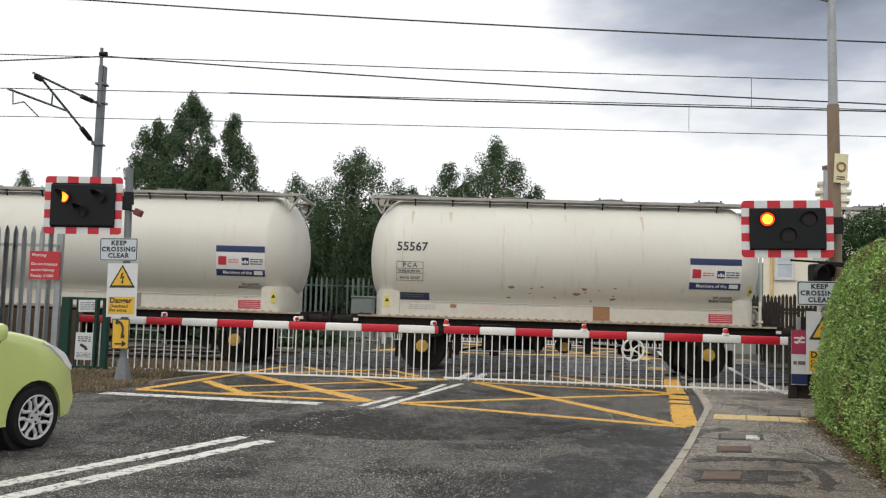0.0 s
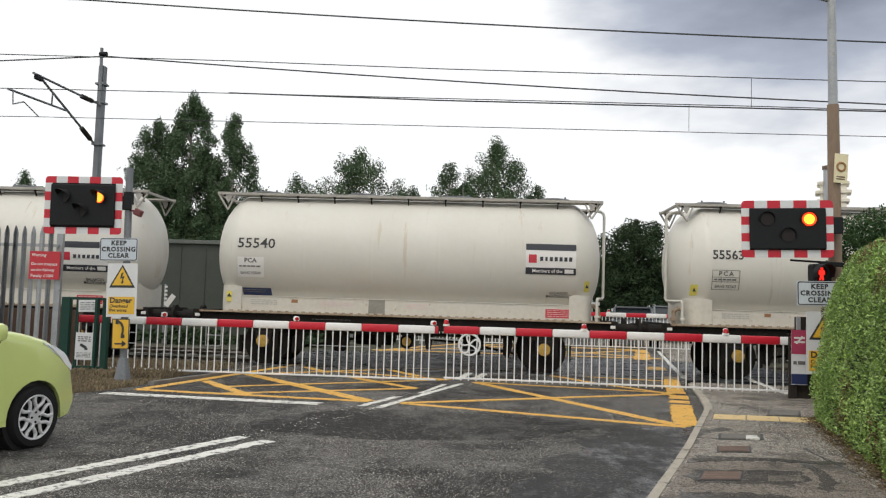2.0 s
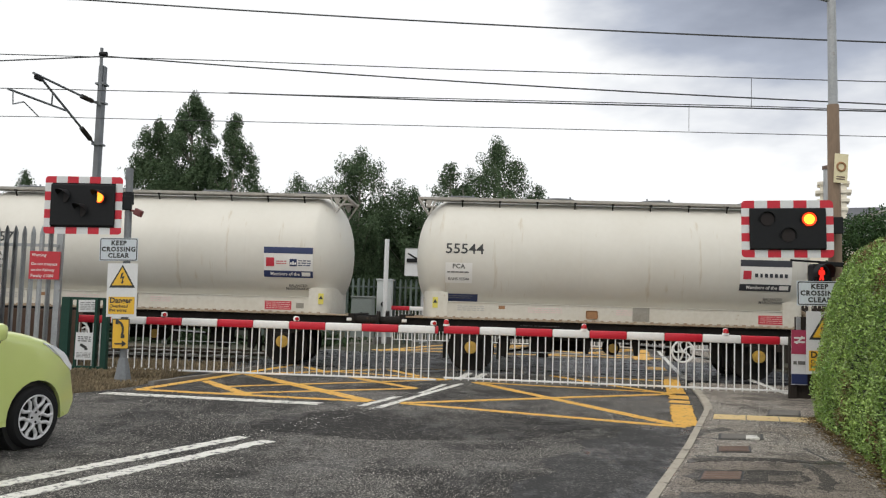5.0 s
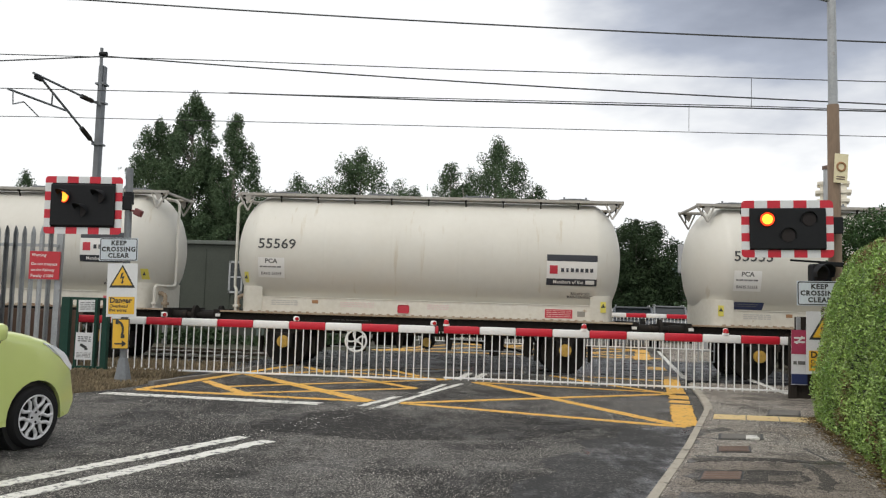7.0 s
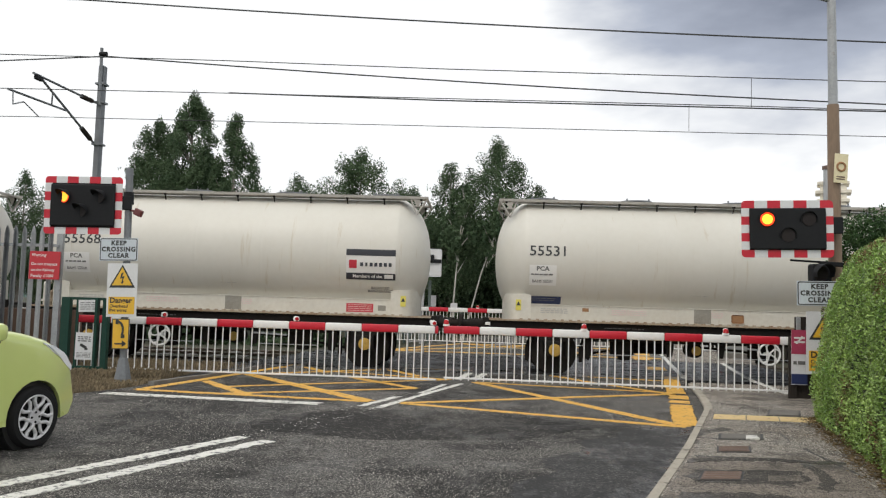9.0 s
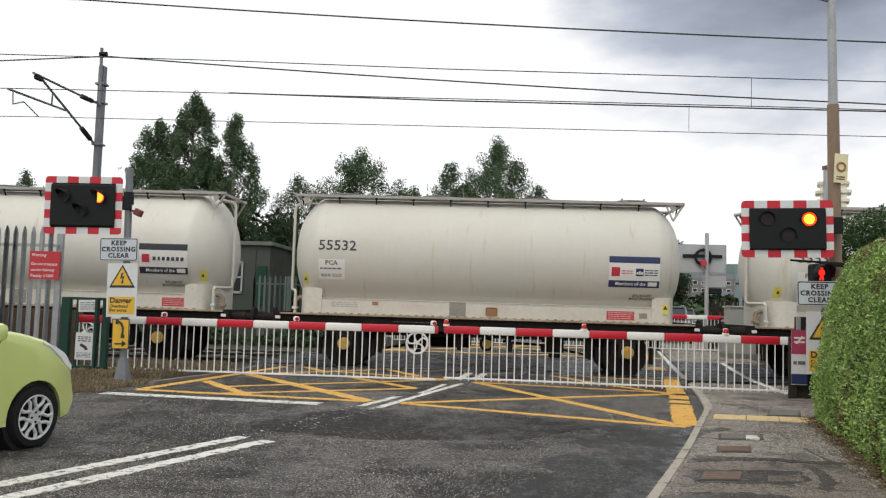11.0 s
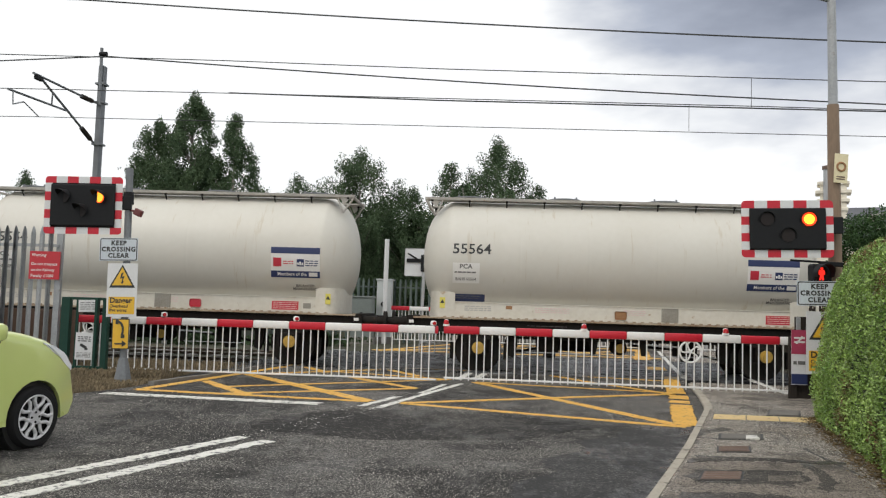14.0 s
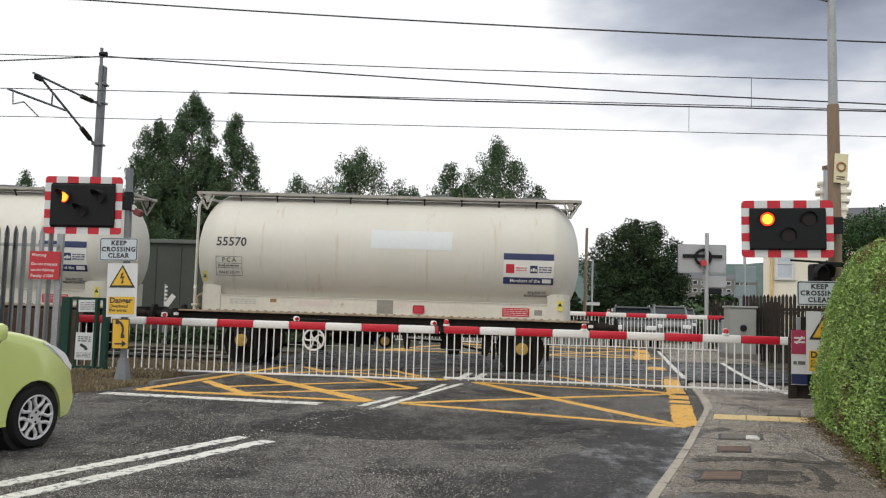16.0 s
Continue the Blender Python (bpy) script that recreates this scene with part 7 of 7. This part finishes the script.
def house():
    h = thing("cream_house", "cream rendered house with slate roof and chimney", "house", Matrix.Translation((11.7, 38, 0)) @ pose(0, 0, 0, 0, 0, -20) @ Matrix.Translation((-11.6, -38, 0)))
    x0, x1, y0, y1, e = 11.6, 24.0, 38.0, 46.0, 4.8
    part("wall", bx(B(), ((x0 + x1) / 2, (y0 + y1) / 2, e / 2), (x1 - x0, y1 - y0, e)), CREAM, h)
    bm = B()
    r = 6.7
    vs = [(x0 - 0.3, y0 - 0.3, e), (x1, y0 - 0.3, e), (x1, y1 + 0.3, e), (x0 - 0.3, y1 + 0.3, e), (x0 + 2.6, (y0 + y1) / 2, r), (x1, (y0 + y1) / 2, r)]
    v = [bm.verts.new(p) for p in vs]
    for f in ((0, 1, 5, 4), (1, 2, 5), (2, 3, 4, 5), (3, 0, 4), (0, 3, 2, 1)):
        bm.faces.new([v[i] for i in f])
    part("roof", bm, SLATE, h)
    part("eaves", bx(B(), ((x0 + x1) / 2, y0 - 0.15, e - 0.12), (x1 - x0 + 0.5, 0.35, 0.2), 0.02), SIGNWHITE, h)
    ch = part("chimney", bx(B(), (14.5, 39.6, 5.6), (1.1, 0.8, 4.0), 0.02), CREAM, h)
    for z, w in ((6.3, 1.22), (6.7, 1.34), (7.1, 1.5), (7.5, 1.34)):
        part("cornice", bx(B(), (14.5, 39.6, z), (w, 0.95, 0.16), 0.03), CREAM, ch)
    part("flue", cy(B(), (14.3, 39.0, 5.0), (14.3, 39.0, 8.1), 0.22, n=14), ALU, ch)
    part("flue_cap", cy(B(), (14.3, 39.0, 8.1), (14.3, 39.0, 8.25), 0.27, 0.27, n=14), TERRA, ch)
    for x in (12.5, 16.6):
        win = part("window", bx(B(), (x, y0 - 0.02, 3.75), (0.62, 0.08, 1.35)), SKYGLASS, h)
        for dx, dz, w, hh in ((0, 0.69, 0.78, 0.10), (0, -0.69, 0.86, 0.12), (-0.34, 0, 0.09, 1.35), (0.34, 0, 0.09, 1.35), (0, 0, 0.62, 0.05)):
            part("window_frame", bx(B(), (x + dx, y0 - 0.06, 3.75 + dz), (w, 0.08, hh)), SIGNWHITE, win)
    for x in (11.95, 14.4):
        part("drainpipe", cy(B(), (x, y0 - 0.1, 0), (x, y0 - 0.1, e), 0.07, n=8), PALEYELLOW if x < 12 else SIGNWHITE, h)
    return h


house()


def far_block(x, y, w, d, h, rise, storeys, gap, label, name="apartment_building"):
    b = thing(name, label, "building", pose(x, y, 0))
    part("wall", bx(B(), (0, 0, h / 2), (w, d, h)), STONE, b)
    bm = B()
    v = [bm.verts.new(p) for p in ((-w / 2, -d / 2, h), (w / 2, -d / 2, h), (w / 2, d / 2, h), (-w / 2, d / 2, h), (-w / 2, 0, h + rise), (w / 2, 0, h + rise))]
    for f in ((0, 1, 5, 4), (2, 3, 4, 5), (0, 4, 3), (1, 2, 5)):
        bm.faces.new([v[i] for i in f])
    part("roof", bm, SLATE, b)
    for i in range(int(w / gap)):
        for j in range(storeys):
            wx = -w / 2 + gap / 2 + i * gap
            win = part("window", lambda: bx(B(), (0, 0, 0), (1.7, 0.1, 1.35)), SIGNWHITE, b, at=(wx, -d / 2 - 0.03, h - 1.5 - j * 2.7), key="farwin")
            part("pane", lambda: bx(B(), (0, -0.04, 0), (1.35, 0.06, 1.05)), DARKGLASS, win, key="farpane")


far_block(76, 300, 26, 10, 14.6, 1.8, 4, 2.9, "grey stone flats with rows of small windows far off")
far_block(28.4, 110, 4.4, 8, 3.3, 1.3, 1, 2.2, "low grey house with a slate roof beyond the road", "small_house")
bm = B()
rows = []
for i in range(41):
    x = -500 + i * 25
    z = 44 + 18 * noise.noise(Vector((x * 0.004, 3, 0))) + 6 * noise.noise(Vector((x * 0.02, 5, 0)))
    rows.append([bm.verts.new((x, 620, -2)), bm.verts.new((x, 700, z))])
for a, b in zip(rows, rows[1:]):
    bm.faces.new((a[0], b[0], b[1], a[1]))
solid("hill", bm, HILL, "distant wooded hillside", "hill", kind="structure", soft=True)


# ---------------------------------------------------------------- green car
def wheel(parent, at, r=0.262, w=0.18):
    wobj = part("wheel", lambda: cy(B(), (0, -0.01, 0), (0, 0.03, 0), r * 0.62, n=24), BLACKPL, parent, at=at, key="carwheel")
    def tyre():
        bm = B()
        prof = [(r * 0.70, -w / 2), (r * 0.90, -w / 2), (r * 0.985, -w / 2 + 0.03), (r, 0), (r * 0.985, w / 2 - 0.03), (r * 0.90, w / 2), (r * 0.70, w / 2)]
        n = 40
        rows = [[bm.verts.new((q * math.cos(2 * math.pi * i / n), h, q * math.sin(2 * math.pi * i / n))) for q, h in prof] for i in range(n)]
        for i in range(n):
            a, b = rows[i], rows[(i + 1) % n]
            for j in range(len(prof)):
                bm.faces.new((a[j], a[(j + 1) % len(prof)], b[(j + 1) % len(prof)], b[j]))
        return bm
    part("tyre", tyre, TYRE, wobj, soft=True, key="tyre")
    def rim():
        bm = B()
        ring(bm, (0, -w / 2 + 0.012, 0), r * 0.70, 0.014, "y", n=40, m=8)
        for i in range(6):
            a = 2 * math.pi * i / 6 + 0.30
            at = lambda k, b, h: (r * k * math.cos(a + b), -w / 2 + h, r * k * math.sin(a + b))
            tube(bm, [at(0.16, 0, 0.026), at(0.33, 0, 0.018)], 0.019, n=8)
            for da in (-1, 1):
                tube(bm, [at(0.31, 0.03 * da, 0.019), at(0.41, 0.25 * da, 0.015), at(0.54, 0.34 * da, 0.013), at(0.69, 0.27 * da, 0.012)], 0.0150, n=8)
        cy(bm, (0, -w / 2 + 0.03, 0), (0, -w / 2 + 0.008, 0), 0.062, n=18)
        return bm
    part("rim", rim, ALLOY, wobj, "silver alloy rim with forked spokes", soft=True, key="rim")
    part("wheel_bolts", lambda: [cy(bmx, (0.04 * math.cos(k * 1.57), -w / 2 + 0.012, 0.04 * math.sin(k * 1.57)), (0.04 * math.cos(k * 1.57), -w / 2 + 0.003, 0.04 * math.sin(k * 1.57)), 0.010, n=8) for bmx in [B()] for k in range(4)][-1], BLACKPL, wobj, key="bolts")


def green_car():
    c = thing("green_car", "lime green small hatchback waiting on the road", "car", pose(-3.90, 6.72, 0, 0, 0, 76))
    # local frame: x forwards, front axle at x = 0, the flank that faces the footway at y = 0
    W = 1.60
    def arch(x0, r, n=12):
        return [(x0 + r * math.cos(math.radians(a)), 0.262 + r * math.sin(math.radians(a))) for a in [180 - i * 180 / n for i in range(n + 1)]]
    low = 0.22
    outline = [(-3.25, 0.35), (-3.2, low)] + [(-2.36 - 0.308, low)] + arch(-2.36, 0.308) + [(-2.36 + 0.308, low), (-0.308, low)] + arch(0, 0.308) + [(0.308, low), (0.44, low + 0.02), (0.53, 0.34), (0.55, 0.50), (0.525, 0.64), (0.455, 0.735), (0.32, 0.83), (0.14, 0.905), (-0.10, 0.965), (-0.38, 1.01), (-0.62, 1.04), (-1.2, 1.06), (-2.4, 1.08), (-3.2, 1.05), (-3.27, 0.7)]
    bm = B()
    plate(bm, outline, 0.0, W)
    tops = [e for e in bm.edges if abs(e.verts[0].co.y - e.verts[1].co.y) < 0.01 and min(v.co.z for v in e.verts) > 0.45 and not (0.25 < math.hypot(e.verts[0].co.x, e.verts[0].co.z - 0.262) < 0.36)]
    bmesh.ops.bevel(bm, geom=tops, offset=0.10, segments=5, affect="EDGES", profile=0.5)
    for v in bm.verts:
        k = max(0.0, v.co.x - 0.0) / 0.63
        s = 1 - 0.20 * k ** 2.2
        z = max(0.0, v.co.z - 0.55)
        s -= 0.10 * z
        mid = W / 2
        v.co.y = mid + (v.co.y - mid) * s
    bmesh.ops.triangulate(bm, faces=[f for f in bm.faces if len(f.verts) > 4])
    part("body", bm, LIME, c, soft=True)
    bm = B()
    plate(bm, [(-0.52, 1.00), (-1.15, 1.46), (-1.6, 1.53), (-2.9, 1.50), (-3.2, 1.03)], 0.12, W - 0.12)
    bmesh.ops.bevel(bm, geom=list(bm.edges), offset=0.05, segments=3, affect="EDGES")
    part("glasshouse", bm, DARKGLASS, c, "dark tinted windows", soft=True)
    part("roof", bx(B(), (-2.1, W / 2, 1.51), (1.9, W - 0.34, 0.06), 0.025), LIME, c)
    for q in (0.14, W - 0.14):
        part("windscreen_pillar", tube(B(), [(-0.45, q, 0.99), (-1.15, q + (0.03 if q < 1 else -0.03), 1.47)], 0.035, n=8), LIME, c)
    for x in (0, -2.36):
        part("wheel_arch_lining", cy(B(), (x, 0.05, 0.262), (x, 0.30, 0.262), 0.300, n=28), BLACKPL, c, "dark wheel arch")
        part("wheel_arch_lining", cy(B(), (x, W - 0.30, 0.262), (x, W - 0.05, 0.262), 0.300, n=28), BLACKPL, c, "dark wheel arch")
        for yy, flip in ((0.085, 0), (W - 0.085, 180)):
            wheel(c, (x, yy, 0.262))
    hl = B()
    plate(hl, [(0.06, 0.885), (0.22, 0.845), (0.37, 0.775), (0.475, 0.67), (0.47, 0.61), (0.38, 0.655), (0.22, 0.775)], -0.008, 0.34)
    for v in hl.verts:
        k = max(0.0, v.co.x) / 0.63
        v.co.y = W / 2 + (v.co.y - W / 2) * (1 - 0.20 * k ** 2.2 - 0.10 * max(0, v.co.z - 0.55)) + 0.0
    bmesh.ops.bevel(hl, geom=list(hl.edges), offset=0.012, segments=2, affect="EDGES")
    part("headlight", hl, HEADLAMP, c, "clear swept-back headlight", soft=True)
    mir = part("wing_mirror", bx(B(), (-0.58, -0.10, 0.99), (0.12, 0.20, 0.14), 0.04), LIME, c, "green wing mirror", soft=True)
    part("mirror_glass", bx(B(), (-0.645, -0.10, 0.99), (0.01, 0.18, 0.11), 0.004), ALU, mir)
    part("mirror_stalk", bx(B(), (-0.56, -0.03, 0.915), (0.10, 0.16, 0.05), 0.015), BLACKPL, c)
    part("sill", bx(B(), (-1.2, 0.02, 0.27), (1.65, 0.05, 0.10), 0.02), LIME, c)
    part("door_gap", tube(B(), [(-0.42, -0.004, 0.36), (-0.46, -0.004, 0.65), (-0.50, 0.010, 0.92)], 0.005, n=6), BLACKPL, c)
    part("front_bumper_lip", bx(B(), (0.41, W / 2, 0.235), (0.22, W * 0.8, 0.05), 0.02), BLACKPL, c)
    return c


green_car()


# ---------------------------------------------------------------- movement
def motions():
    for i, w in enumerate(wagons):
        k = i - 1
        rows = [(t * 0.5, TRACKS @ pose(train_x(k, t * 0.5), TRACK_Y, 0.0)) for t in range(33)]
        walk(w, rows)
        for o in w.children:
            if o.name.startswith("wheelset"):
                at = o.location.copy()
                turns = []
                for n in range(481):
                    t = n / 30
                    run = train_x(k, t) - train_x(k, 0)
                    turns.append((t, pose(at.x, at.y, at.z, 0, math.degrees(run / 0.46) % 360 - 180, 0)))
                walk(o, turns)
    for i, tr in enumerate(TREES):
        base = tr.matrix_world.translation.copy()
        rg = random.Random(60 + i)
        sway = [(0.0, 0.0), (1.5, 0.25), (3.5, 0.1), (5.2, 0.5), (7.0, 0.75), (9.0, 0.55), (11.0, 0.7), (12.5, 0.5), (14.5, 0.6), (16.0, 0.5)]
        walk(tr, [(t, pose(base.x, base.y, base.z, 0, a * rg.uniform(0.7, 1.1), 0)) for t, a in sway])
    period, start = 0.763, 0.15
    for lit, spots, aim in LAMPS:
        y = lit.location.y
        rows, here = [], 0
        n = 0
        states = [(0.0, 0)]
        while start + n * period / 2 < 15.95:
            states.append((start + n * period / 2, 1 if n % 2 == 0 else 0))
            n += 1
        rows.append((0.0, pose(spots[0][0], y, spots[0][1], 0, 0, aim)))
        for (t0, a), (t1, b) in zip(states, states[1:]):
            rows.append((math.ceil(t1 * 30) / 30 - 1 / 30, pose(spots[a][0], y, spots[a][1], 0, 0, aim)))
            rows.append((math.ceil(t1 * 30) / 30, pose(spots[b][0], y, spots[b][1], 0, 0, aim)))
        rows.append((16.0, pose(spots[states[-1][1]][0], y, spots[states[-1][1]][1], 0, 0, aim)))
        walk(lit, rows)
    # the walker's lamp comes and goes behind its lens
    rows = [(0.0, pose(0, 0.06, 0))]
    n = 0
    while 0.38 + n * 0.749 < 15.6:
        on = round((0.38 + n * 0.749) * 30) / 30
        off = round((0.38 + n * 0.749 + 0.36) * 30) / 30
        rows += [(on - 1 / 30, pose(0, 0.06, 0)), (on, pose(0, 0, 0)), (off - 1 / 30, pose(0, 0, 0)), (off, pose(0, 0.06, 0))]
        n += 1
    rows.append((16.0, pose(0, 0.06, 0)))
    walk(red_figure, rows)


motions()
